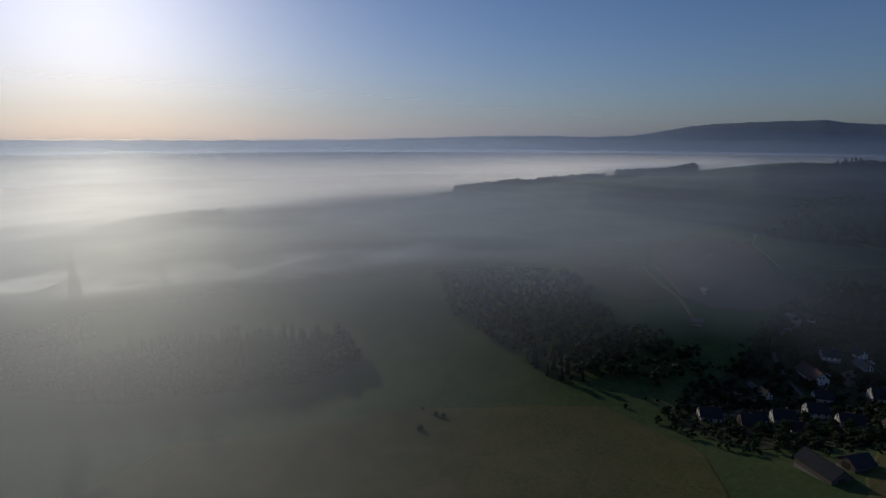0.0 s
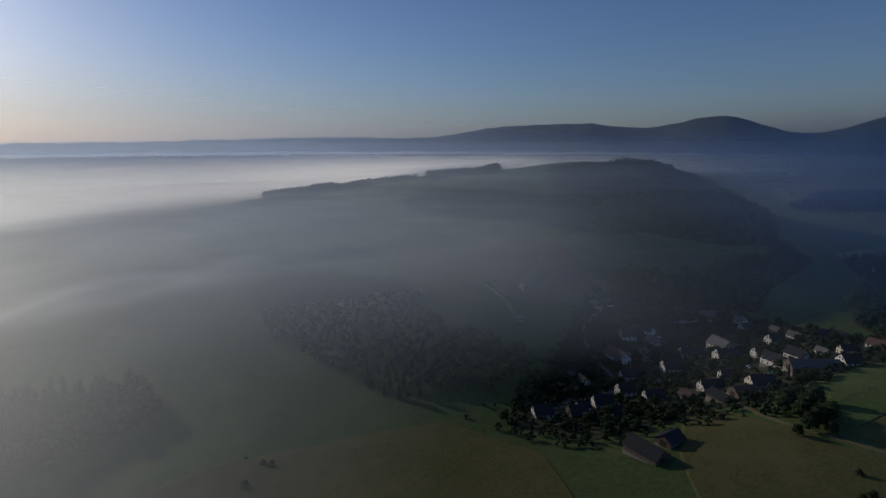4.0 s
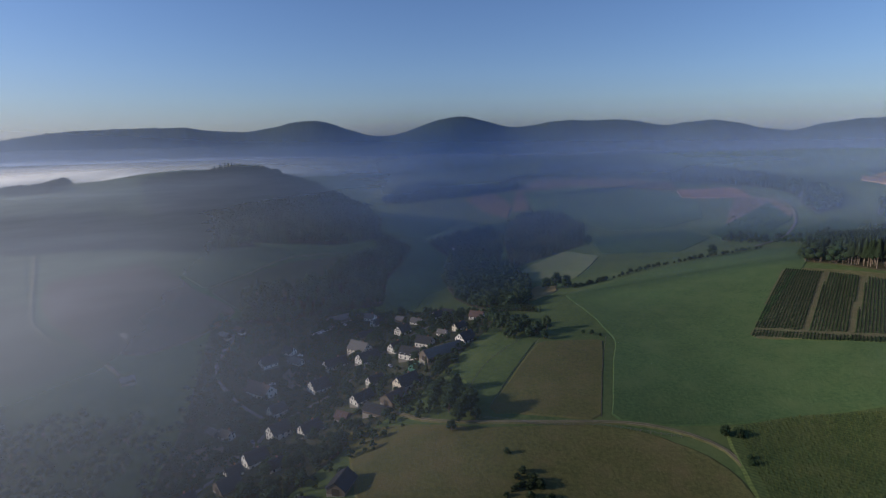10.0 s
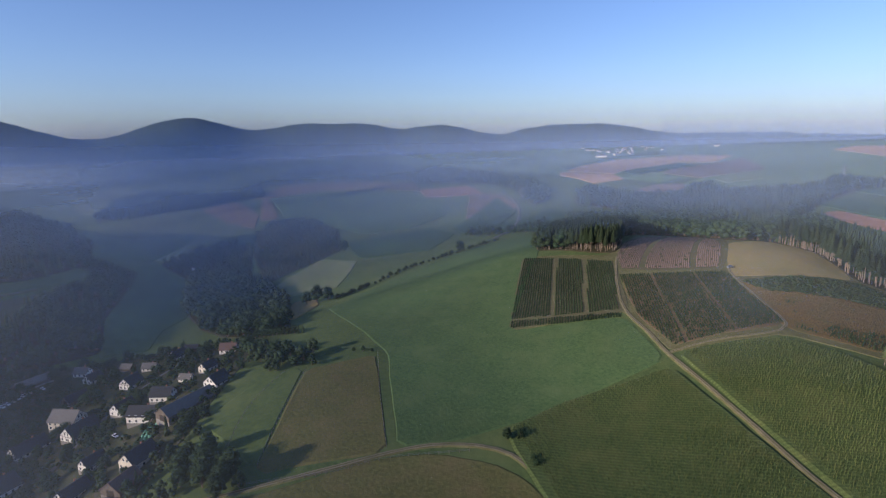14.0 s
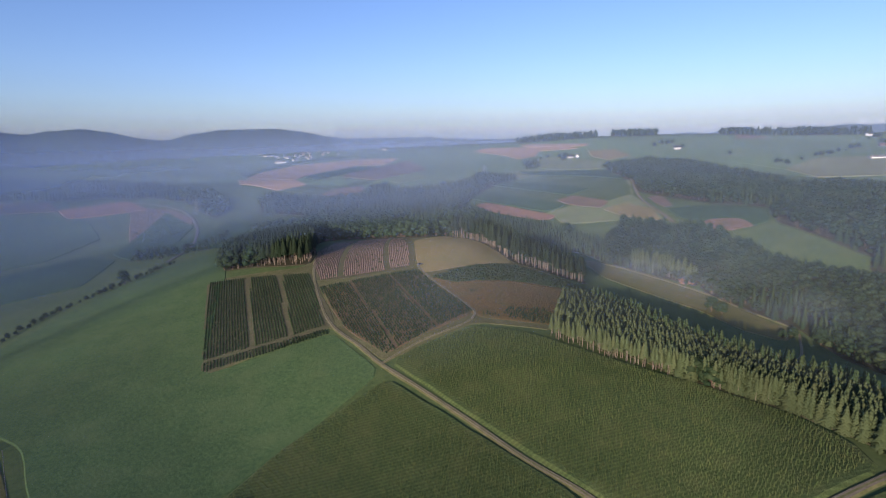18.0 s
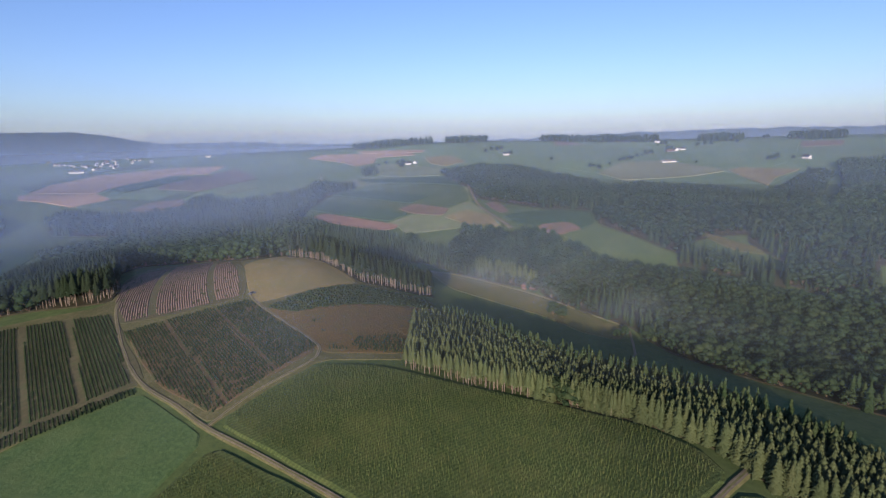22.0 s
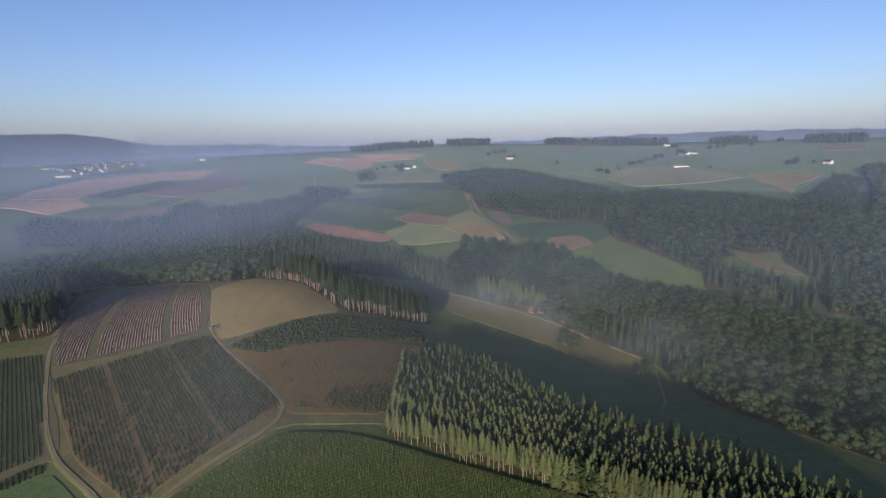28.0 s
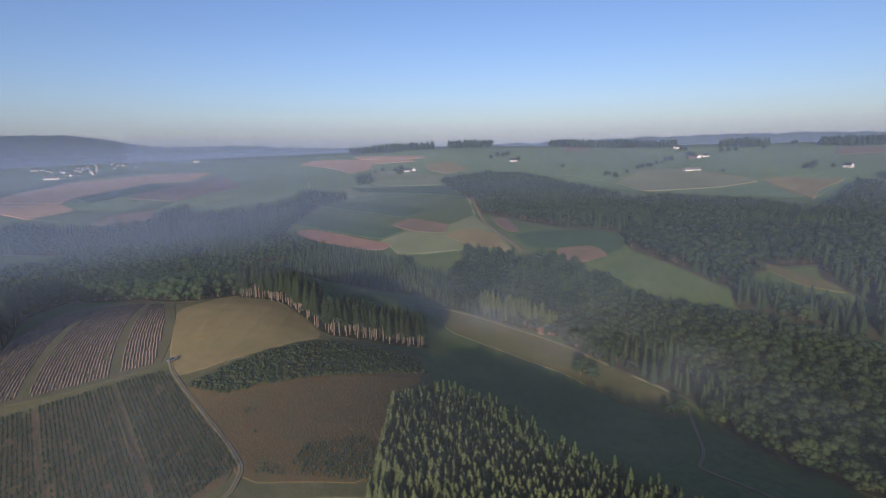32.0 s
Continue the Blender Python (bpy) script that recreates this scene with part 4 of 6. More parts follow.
wood("valley_wood", [(12, 396), (-13, 424), (-35, 457), (-40, 472), (-22, 488), (-13, 527), (-3, 515), (9, 501), (33, 478), (50, 462), (71, 465), (96, 440), (117, 421), (150, 400), (260, 400), (320, 330), (260, 180), (140, 200), (60, 290), (22, 345)], "mixed beech and fir wood on the valley slope", 6.4, 0.2, (11, 17), 15, wide=(0.9, 1.25))
wood("hill_wood", [(232, 550), (330, 640), (420, 760), (525, 915), (640, 900), (580, 700), (430, 520), (300, 440), (240, 445)], "blue-green wooded hill behind the valley", 7.5, 0.35, (12, 17), 71, far=True, dim=True)
crest = [(-140, -664), (-267, -682), (-400, -686), (-538, -678), (-793, -667), (-1000, -680), (-1153, -674)]
wood("ridge_trees", [(x, y - 16) for x, y in crest] + [(x, y + 14) for x, y in crest[::-1]], "tree line along the ridge before the fog", 9.0, 0.25, (9, 16), 72, far=True, dim=True, floor=False)
wood("hill_wood", [(160, 458), (150, 500), (175, 545), (230, 560), (300, 640), (330, 600), (300, 500), (240, 440)], "wooded slope round the small clearing", 7.0, 0.35, (11, 15), 73, far=True, dim=True)
wood("hill_wood", [(-120, 982), (-101, 872), (-79, 830), (-76, 765), (-48, 716), (-4, 632), (39, 607), (39, 587), (36, 562), (61, 529), (85, 492), (92, 487), (107, 512), (121, 515), (156, 518), (175, 511), (212, 524), (454, 833), (440, 860), (324, 736), (259, 676), (255, 727), (225, 777), (171, 830), (113, 788), (95, 874), (66, 959), (17, 1039), (-47, 1072), (-107, 1002)], "blue-green wooded hill behind the valley", 6.4, 0.33, (12, 17), 16, far=True, dim=True, tall=False, floor=True)
wood("hill_wood", [(76, 472), (89, 469), (112, 447), (125, 431), (141, 428), (153, 446), (134, 462), (115, 478), (95, 490), (82, 487)], "tall mixed wood belt on the slope", 6.0, 0.45, (12, 16), 66, far=False, dim=False, tall=False, floor=True)
wood("young_spruces", [(-304, 725), (-288, 744), (-184, 673), (-164, 649), (-133, 611), (-112, 586), (-113, 532), (-141, 570), (-186, 597), (-249, 635), (-284, 656)], "bluish young spruce plantation", 4.6, 0.97, (7, 10), 17, far=True, dim=False, tall=False, floor=True)
wood("slope_wood", [(-112, 597), (-96, 607), (-72, 590), (-50, 570), (-22, 545), (-11, 528), (-4, 513), (-22, 488), (-44, 474), (-61, 487), (-88, 509), (-113, 532)], "mixed wood on the far valley slope", 5.2, 0.5, (10, 14), 18, far=False, dim=False, tall=False, floor=True)
wood("bank_pines", [(-92, 512), (-70, 496), (-43, 471), (-41, 480), (-69, 508), (-91, 526)], "pines with bare reddish trunks along the path bank", 3.6, 1.2, (15, 20), 67, tall=True, needles=LITSPRUCE)
wood("north_wood", [(-631, 729), (-545, 747), (-444, 745), (-367, 721), (-326, 733), (-322, 786), (-319, 830), (-303, 890), (-262, 937), (-280, 944), (-343, 987), (-361, 924), (-403, 898), (-457, 871), (-498, 908), (-517, 880), (-506, 818), (-571, 790), (-638, 796), (-668, 779)], "dark mixed wood in the side valley", 6.4, 0.45, (12, 17), 28, far=True, dim=False, tall=False, floor=True)
wood("knoll_wood", [(-287, 1142), (-268, 1165), (-244, 1108), (-249, 1060), (-274, 1058)], "small copse on the far slope", 9, 0.5, (10, 14), 29, far=True, dim=False, tall=False, floor=False)
wood("plantation_spruces", [(149, 444), (188, 445), (159, 405), (151, 422), (145, 436)], "dark young spruces in rows on the slope", 3.8, 1.0, (4, 6.5), 74, far=True, dim=False, tall=False, floor=True)
wood("plantation_spruces", [(77, 470), (89, 469), (116, 443), (135, 420), (128, 411), (109, 433), (82, 462)], "low young spruces in rows above the wood", 3.5, 1.0, (3, 5), 30, far=True, dim=False, tall=False, floor=True)
wood("skyline_firs", [(-356, 1486), (-247, 1471), (-144, 1507), (-146, 1577), (-261, 1610), (-368, 1555)], "dark fir group on the skyline", 9.0, 0.6, (10, 22), 41, far=True, floor=False)
wood("skyline_firs", [(-116, 1507), (-60, 1476), (-2, 1503), (3, 1573), (-55, 1616), (-116, 1577)], "dark fir group on the skyline", 9.0, 0.6, (10, 22), 42, far=True, floor=False)
wood("skyline_firs", [(138, 1484), (273, 1420), (421, 1399), (448, 1463), (314, 1554), (151, 1553)], "dark fir group on the skyline", 9.0, 0.6, (10, 22), 43, far=True, floor=False)
wood("skyline_firs", [(500, 1362), (528, 1314), (584, 1317), (620, 1377), (595, 1437), (532, 1425)], "dark fir group on the skyline", 9.0, 0.6, (10, 22), 44, far=True, floor=False)
wood("skyline_firs", [(659, 1270), (685, 1215), (745, 1206), (789, 1261), (768, 1327), (698, 1328)], "dark fir group on the skyline", 9.0, 0.6, (10, 22), 45, far=True, floor=False)
wood("valley_trees", [(-658, 494), (-660, 523), (-619, 532), (-608, 588), (-616, 623), (-566, 536), (-594, 497), (-628, 465)], "dark bushy trees below the meadow's edge", 8, 0.2, (5, 9), 54, far=True, dim=False, tall=False, floor=False)
wood("bend_scrub", [(-846, 676), (-783, 686), (-709, 646), (-678, 598), (-677, 555), (-708, 542)], "low scrub inside the road bend", 7, 0.3, (2, 4), 55, far=True, dim=False, tall=False, floor=False)
wood("brook_trees", [(-466, 101), (-404, 111), (-375, 118), (-357, 109), (-377, 85), (-428, 88)], "leafy trees behind the village", 8.0, 0.05, (8, 12), 51, far=False, dim=False, tall=False, floor=False)
wood("misty_wood", [(-375, -411), (-428, -395), (-429, -270), (-358, -194), (-371, -114), (-293, -134), (-262, -173), (-289, -259), (-321, -341)], "dim wood in the misty valley", 8.5, 0.15, (8, 13), 52, far=True, dim=True, tall=False, floor=False)
wood("mist_firs", [(-1, -529), (-47, -497), (-45, -442), (-78, -437), (-111, -433), (-159, -409), (-221, -363), (-214, -321), (-171, -315), (-113, -348), (-58, -375), (-6, -434)], "dark mixed wood half sunk in mist", 6.5, 0.35, (12, 17), 24, far=True, dim=False, tall=False, floor=True)
wood("bank_trees", [(-217, -1306), (-314, -1358), (-499, -1343), (-458, -1237), (-289, -1215)], "tree group on the ridge above the fog", 14, 0.3, (14, 20), 53, far=True, dim=True, tall=False, floor=False)
wood("dome_wood", [(-908, -270), (-934, -227), (-945, -186), (-964, -117), (-985, -63), (-943, 11), (-919, 50), (-876, 66), (-796, 50), (-737, -8), (-712, -71), (-688, -172), (-740, -212), (-839, -250)], "dark wooded dome across the valley", 7.0, 0.35, (11, 16), 22, far=True, dim=True)
wood("dome_copse", [(-955, -184), (-969, -154), (-982, -119), (-985, -82), (-942, -84), (-938, -133), (-928, -179)], "tall trees crowning the wooded dome", 6.0, 0.2, (16, 20), 75, far=True, floor=False)
wood("slope_wood", [(-710, -438), (-747, -405), (-774, -319), (-768, -256), (-762, -186), (-689, -95), (-641, -162), (-665, -250), (-659, -305), (-673, -418)], "dark wood on the misty hillside", 7.0, 0.4, (11, 15), 76, far=True, dim=True)
wood("ridge_copse", [(-973, -553), (-959, -504), (-955, -453), (-980, -410), (-897, -366), (-917, -412), (-990, -522)], "small copse on the ridge before the fog", 7.0, 0.2, (12, 17), 77, far=True, floor=False)
wood("far_rise_wood", [(-1252, 114), (-1345, 165), (-1386, 209), (-1433, 280), (-1291, 308), (-1269, 379), (-1296, 444), (-1216, 420), (-1218, 361), (-1181, 277), (-1204, 171)], "dark wooded knoll across the valley", 8.0, 0.4, (14, 20), 46, far=True, dim=True)
wood("far_rise_wood", [(-1394, 422), (-1353, 527), (-1457, 590), (-1305, 769), (-1166, 779), (-1048, 692), (-1128, 623), (-1298, 503)], "narrow wood behind the hill fields", 9.0, 0.5, (13, 18), 47, far=True, dim=True)
wood("hill_scrub", [(-908, 283), (-945, 328), (-909, 373), (-801, 367), (-713, 321), (-687, 245), (-664, 199), (-800, 238)], "dark scrubby plantation on the hillside", 5.5, 0.6, (4, 7), 49, far=True)
wood("hill_scrub", [(-819, 128), (-887, 192), (-902, 237), (-838, 249), (-706, 198), (-716, 144)], "dark scrubby slope above the brook", 6.5, 0.3, (6, 10), 50, far=True)
wood("brook_trees", [(-731, 136), (-717, 175), (-679, 203), (-568, 181), (-457, 136), (-467, 119), (-500, 104), (-555, 99), (-621, 105)], "leafy trees along the brook", 7.0, 0.08, (11, 16), 19)
wood("west_slope_wood", [(-540, -95), (-559, -66), (-609, -29), (-683, 6), (-754, 57), (-808, 34), (-818, 54), (-762, 89), (-715, 74), (-620, 38), (-552, 26), (-540, -14), (-515, -49), (-486, -91)], "shaded wood on the slope behind the village", 7.5, 0.2, (10, 15), 21)
wood("valley_woods", [(-1150, 801), (-1052, 826), (-947, 832), (-768, 786), (-693, 727), (-681, 671), (-732, 698), (-798, 743), (-885, 755), (-962, 732), (-1029, 677)], "dark woods beyond the valley bend", 8.5, 0.5, (13, 18), 48, far=True, dim=True)
wood("side_valley_wood", [(-663, 758), (-528, 761), (-380, 741), (-333, 740), (-297, 755), (-261, 699), (-315, 686), (-379, 705), (-502, 717), (-626, 710)], "dark woods filling the side valley", 7.0, 0.4, (12, 17), 81, far=True)
wood("slope_wood", [(-105, 637), (-50, 576), (-24, 569), (-8, 541), (18, 503), (44, 479), (68, 465), (-16, 479), (-81, 540)], "mixed wood below the hill field", 6.0, 0.35, (9, 13), 82)
wood("spruce_stand", [(-122, 352), (-95, 338), (-75, 300), (-50, 275), (-15, 255), (20, 200), (12, 192), (-24, 243), (-58, 263), (-86, 290), (-104, 325), (-125, 341)], "tall dark spruces along the valley edge", 4.4, 1.1, (14, 17), 83, floor=False)
wood("ridge_copse", [(-138, -833), (-165, -818), (-193, -801), (-224, -793), (-258, -788), (-294, -786), (-303, -810), (-266, -813), (-232, -818), (-200, -827), (-171, -843), (-142, -859)], "tree group on the ridge before the fog", 6.5, 0.15, (12, 17), 90, far=True, floor=False)
wood("ridge_copse", [(-915, -1102), (-959, -1064), (-851, -871), (-894, -842), (-938, -815), (-990, -792), (-1010, -808), (-958, -832), (-912, -860), (-870, -889), (-977, -1084), (-932, -1122)], "tree group on the ridge before the fog", 6.5, 0.15, (12, 17), 91, far=True, floor=False)
wood("ridge_copse", [(-1252, -696), (-1270, -663), (-1287, -630), (-1303, -596), (-963, -412), (-973, -388), (-997, -398), (-987, -422), (-1326, -607), (-1310, -641), (-1293, -675), (-1275, -709)], "tree group on the ridge before the fog", 6.5, 0.15, (14, 19), 92, far=True, floor=False)
wood("ridge_copse", [(-610, -1297), (-665, -1270), (-720, -1239), (-775, -1205), (-829, -1169), (-882, -1129), (-898, -1150), (-844, -1190), (-789, -1227), (-734, -1262), (-677, -1293), (-621, -1321)], "tree group on the ridge before the fog", 15, 0.15, (3, 6), 93, far=True, floor=False)
wood("hill_wood", [(156, 457), (196, 461), (233, 458), (191, 403), (164, 414), (143, 432)], "tall mixed wood on the valley slope", 6.5, 0.4, (12, 16), 84, far=True)



# ---- crops and young trees ----
joined("corn_plants", TUFTS, stand(sown([(-237, 138), (-231, 164), (-206, 210), (-165, 186), (-122, 160), (-92, 121), (-140, 92), (-189, 114)], 1.1, 31, 0.3, 1.0, radians(-27), 1.6), 2.7, 3.3, 31, (0.28, 0.42)), [CORNLEAF], "tall green corn plants in rows", "corn", 31)
joined("corn_plants", TUFTS, stand(sown([(-206, 227), (-194, 243), (-176, 261), (-151, 260), (-110, 244), (-72, 229), (-45, 215), (-35, 202), (-33, 189), (-58, 166), (-87, 144), (-112, 162), (-161, 195)], 1.1, 32, 0.3, 1.0, radians(-27), 1.6), 2.7, 3.3, 32, (0.28, 0.42)), [CORNLEAF], "tall green corn plants in rows", "corn", 32)
def off_line(xy, a, b, far):
    """Places at least far from the line through a and b."""
    d = np.array(b, float) - a
    d = d / np.hypot(*d)
    return xy[np.abs((xy[:, 0] - a[0]) * d[1] - (xy[:, 1] - a[1]) * d[0]) > far]


top_a, top_b, low_a, low_b = (np.array(p, float) for p in ((-393, 321), (-315, 332), (-314, 220), (-262, 257)))
for f0, f1 in ((0.0, 0.36), (0.405, 0.68), (0.725, 1.0)):
    block = [tuple(p + (q - p) * f) for p, q, f in ((top_a, top_b, f0), (top_a, top_b, f1), (low_a, low_b, f1), (low_a, low_b, f0))]
    joined("young_firs", FIRLETS, stand(sown(block, 1.15, 33, 0.18, 0.97, radians(128), 1.6), 1.1, 1.6, 33, (1.25, 1.7), 0.15), [SPRUCE], "rows of waist-high young firs", "young firs", 33, 0)
joined("young_firs", FIRLETS, stand(sown([(-312, 217), (-260, 253), (-255, 250), (-305, 210)], 1.15, 38, 0.18, 0.97, radians(128), 1.6), 1.1, 1.6, 38, (1.25, 1.7), 0.15), [SPRUCE], "short rows of waist-high young firs", "young firs", 38, 0)
older = sown([(-294, 308), (-239, 345), (-183, 283), (-214, 231), (-248, 255)], 1.12, 34, 0.45, 0.86, radians(128), 1.4)
for lane in (((-278, 320), (-239, 272)), ((-246, 322), (-204, 269))):
    older = off_line(older, *lane, 0.7)
joined("young_firs", FIRLETS, stand(older, 0.9, 1.9, 34, (0.95, 1.35), 0.2), [SPRUCE], "unevenly grown young firs", "young firs", 34, 0)
dry = sown([(-294, 308), (-239, 345), (-183, 283), (-214, 231), (-248, 255)], 1.3, 35, 0.45, 0.9)
dry = np.array([p for p in dry if noise.noise((p[0] * 0.07, p[1] * 0.07, 2.0)) + 0.5 * noise.noise((p[0] * 0.3, p[1] * 0.3, 5.0)) > 0.05])
for lane in (((-278, 320), (-239, 272)), ((-246, 322), (-204, 269))):
    dry = off_line(dry, *lane, 0.8)
joined("dry_growth", BUSHES, stand(dry, 0.5, 1.0, 35, (0.8, 1.4), 0.2), [RUST], "rusty dry growth between the firs", "dry growth", 35)
joined("shrubs", BUSHES, stand(sown([(-223, 332), (-200, 368), (-178, 390), (-134, 410), (-128, 392), (-157, 365), (-206, 328)], 1.6, 36, 0.45, 0.95), 1.6, 3.4, 36, (0.9, 1.3), 0.12), [SHRUBLEAF], "dense green shrub belt", "shrubs", 36)
joined("dry_growth", TUFTS, stand(sown([(-212, 320), (-204, 328), (-157, 362), (-130, 380), (-129, 350), (-140, 277), (-179, 278)], 0.72, 37, 0.45, 0.92), 0.6, 1.6, 37, (0.4, 0.7), 0.3), [RUST], "rust-brown dry young growth", "dry growth", 37)
low_green = sown([(-200, 322), (-160, 350), (-132, 372), (-130, 345), (-140, 278), (-178, 279)], 1.5, 39, 0.45, 0.9)
low_green = np.array([p for p in low_green if noise.noise((p[0] * 0.05, p[1] * 0.05, 7.0)) + (300 - p[1]) * 0.012 > 0.12])
joined("young_firs", FIRLETS, stand(low_green, 0.9, 2.0, 39, (0.9, 1.3), 0.3), [SPRUCE], "scattered young firs in the rusty fallow", "young firs", 39, 0)

def brush_rows(poly, gap, start, ahead, label):
    """Long ragged ridges of cut branches, side by side across a cleared plantation."""
    verts, faces = [], []
    u = Vector(ahead).normalized()
    s = Vector((u.y, -u.x))
    rng = random.Random(9)
    for k in range(-70, 70):
        lane = k % 25 in (0, 1, 2)
        if lane:
            continue
        run = None
        for i in range(0, 90):
            p = Vector(start) + s * (k * gap) + u * (i * 2.0)
            p = p + s * (0.0011 * (2.0 * i) ** 2 + 0.3 * noise.noise((p.x * 0.3, p.y * 0.3, 0)))
            ok = inside(poly, np.array([p.x]), np.array([p.y]))[0] and rng.random() > 0.03
            if not ok:
                run = None
                continue
            z = ground_z(p.x, p.y) + 0.35
            a, h, w = len(verts), rng.uniform(0.25, 0.5), rng.uniform(0.4, 0.58)
            verts += [(p.x - s.x * w, p.y - s.y * w, z), (p.x, p.y, z + h), (p.x + s.x * w, p.y + s.y * w, z)]
            if run is not None:
                faces += [(run, run + 1, a + 1, a), (run + 1, run + 2, a + 2, a + 1)]
            run = a
    return tagged(mesh_ob("brush_rows", verts, faces, CUTROWS), label, "brush rows", kind="stuff")


CUTROWS = earth("cut_branches", (0.20, 0.135, 0.10), (0.31, 0.21, 0.155), (0.25, 0.165, 0.12), small=1.4, bump=0.8)
brush_rows([(-300, 320), (-273, 332), (-246, 350), (-262, 392), (-283, 430), (-312, 446), (-345, 425), (-339, 385), (-323, 350)], 1.32, (-285, 318), (-0.48, 0.877), "rows of cut reddish branches in a cleared plantation")

# ---- far hills ----
def ridge(az):
    """Height of the skyline hills by compass angle, degrees."""
    h = 96 + 0 * az
    for a, w, z in HILLTOPS:
        h = h + z * np.exp(-(((az - a + 180) % 360 - 180) / w) ** 2)
    return h


HILLTOPS = [(-80, 40, 17), (-104, 8, 115), (-91, 5.0, 148), (-76, 5.6, 172), (-65, 4.6, 122), (-58.8, 3.8, 104), (-51, 4.4, 116), (-40.5, 4.2, 84), (-34, 4.8, 92), (-113, 5, 55), (-130, 14, 32), (-22, 7, 30), (28, 20, 48), (70, 25, 60), (130, 30, 40)]
az = np.arange(-180, 180, 0.15)
rad = np.array([3000, 3200, 3400, 3600, 3800, 3950, 4050, 4250, 4500])
prof = np.array([0.0, 0.28, 0.55, 0.8, 0.95, 1.0, 1.0, 0.9, 0.55])
AZ, RD = np.meshgrid(az, rad)
top = ridge(az)[None, :]
rough = np.array([[noise.noise((a * 0.55, r * 0.004, 1.0)) * 9 + noise.noise((a * 3.1, r * 0.01, 4.0)) * 3.5 + noise.noise((a * 4.7, r * 0.02, 6.0)) * 4.5 + noise.noise((a * 13.0, r * 0.05, 8.0)) * 2.5 for a in az] for r in rad])
HZ = -40 + (top + 40) * prof[:, None] + rough * prof[:, None]
HX, HY = -80 + RD * np.sin(np.radians(AZ)), 40 + RD * np.cos(np.radians(AZ))
na = len(az)
faces = [(r * na + k, r * na + (k + 1) % na, (r + 1) * na + (k + 1) % na, (r + 1) * na + k) for r in range(len(rad) - 1) for k in range(na)]
tagged(mesh_ob("backdrop_hills", np.stack([HX, HY, HZ], -1).reshape(-1, 3), faces, FARWOOD, smooth=True), "dark forested mountain ridge on the horizon", "hills", kind="structure")


# ---- mist ----
def mist_material(name, colour, gloss=0.0, grain=0.004, lo=0.3, hi=0.7, soft=0.6, through=0.45, warm=None):
    """Thin mist: a translucent sheet whose density is stored with the mesh and broken up by soft swirls."""
    m = bpy.data.materials.new(name)
    m.use_nodes = True
    nt = m.node_tree
    nt.nodes.clear()
    out = nt.nodes.new("ShaderNodeOutputMaterial")
    clear = nt.nodes.new("ShaderNodeBsdfTransparent")
    d, tl = nt.nodes.new("ShaderNodeBsdfDiffuse"), nt.nodes.new("ShaderNodeBsdfTranslucent")
    d.inputs["Color"].default_value = tl.inputs["Color"].default_value = (*colour, 1)
    both = nt.nodes.new("ShaderNodeMixShader")
    both.inputs[0].default_value = through
    nt.links.new(d.outputs[0], both.inputs[1])
    nt.links.new(tl.outputs[0], both.inputs[2])
    body = both.outputs[0]
    sun_tint = nt.nodes.new("ShaderNodeAttribute")
    sun_tint.attribute_name = "mist_sun_tint"
    # sunward mist takes the warm colour: the sun's glow is painted in
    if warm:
        tint = ramp_mix(nt, sun_tint.outputs["Fac"], colour, warm)
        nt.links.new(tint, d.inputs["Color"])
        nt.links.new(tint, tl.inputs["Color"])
    # gloss on the sheet stands in for sunlight scattered through the mist
    if gloss:
        g = nt.nodes.new("ShaderNodeBsdfGlossy")
        g.inputs["Roughness"].default_value = 0.75
        g.inputs["Color"].default_value = (0.93, 0.97, 0.97, 1)
        gm = nt.nodes.new("ShaderNodeMixShader")
        gm.inputs[0].default_value = gloss
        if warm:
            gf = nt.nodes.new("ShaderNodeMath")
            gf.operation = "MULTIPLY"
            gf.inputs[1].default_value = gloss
            nt.links.new(sun_tint.outputs["Fac"], gf.inputs[0])
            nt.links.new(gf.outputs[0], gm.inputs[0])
        nt.links.new(body, gm.inputs[1])
        nt.links.new(g.outputs[0], gm.inputs[2])
        body = gm.outputs[0]
    at = nt.nodes.new("ShaderNodeAttribute")
    at.attribute_name = "mist_amount"
    co = nt.nodes.new("ShaderNodeNewGeometry").outputs["Position"]
    sw = spread(nt, noise_at(nt, co, grain, 5, 0.6), lo, hi)
    rn = at.outputs["Fac"]
    sn = nt.nodes.new("ShaderNodeMath")
    sn.operation = "MULTIPLY_ADD"
    sn.inputs[1].default_value, sn.inputs[2].default_value = soft, 1 - soft * 0.5
    nt.links.new(sw, sn.inputs[0])
    mu = nt.nodes.new("ShaderNodeMath")
    mu.operation, mu.use_clamp = "MULTIPLY", True
    nt.links.new(sn.outputs[0], mu.inputs[0])
    nt.links.new(rn, mu.inputs[1])
    mix = nt.nodes.new("ShaderNodeMixShader")
    nt.links.new(mu.outputs[0], mix.inputs[0])
    nt.links.new(clear.outputs[0], mix.inputs[1])
    nt.links.new(body, mix.inputs[2])
    nt.links.new(mix.outputs[0], out.inputs["Surface"])
    return m


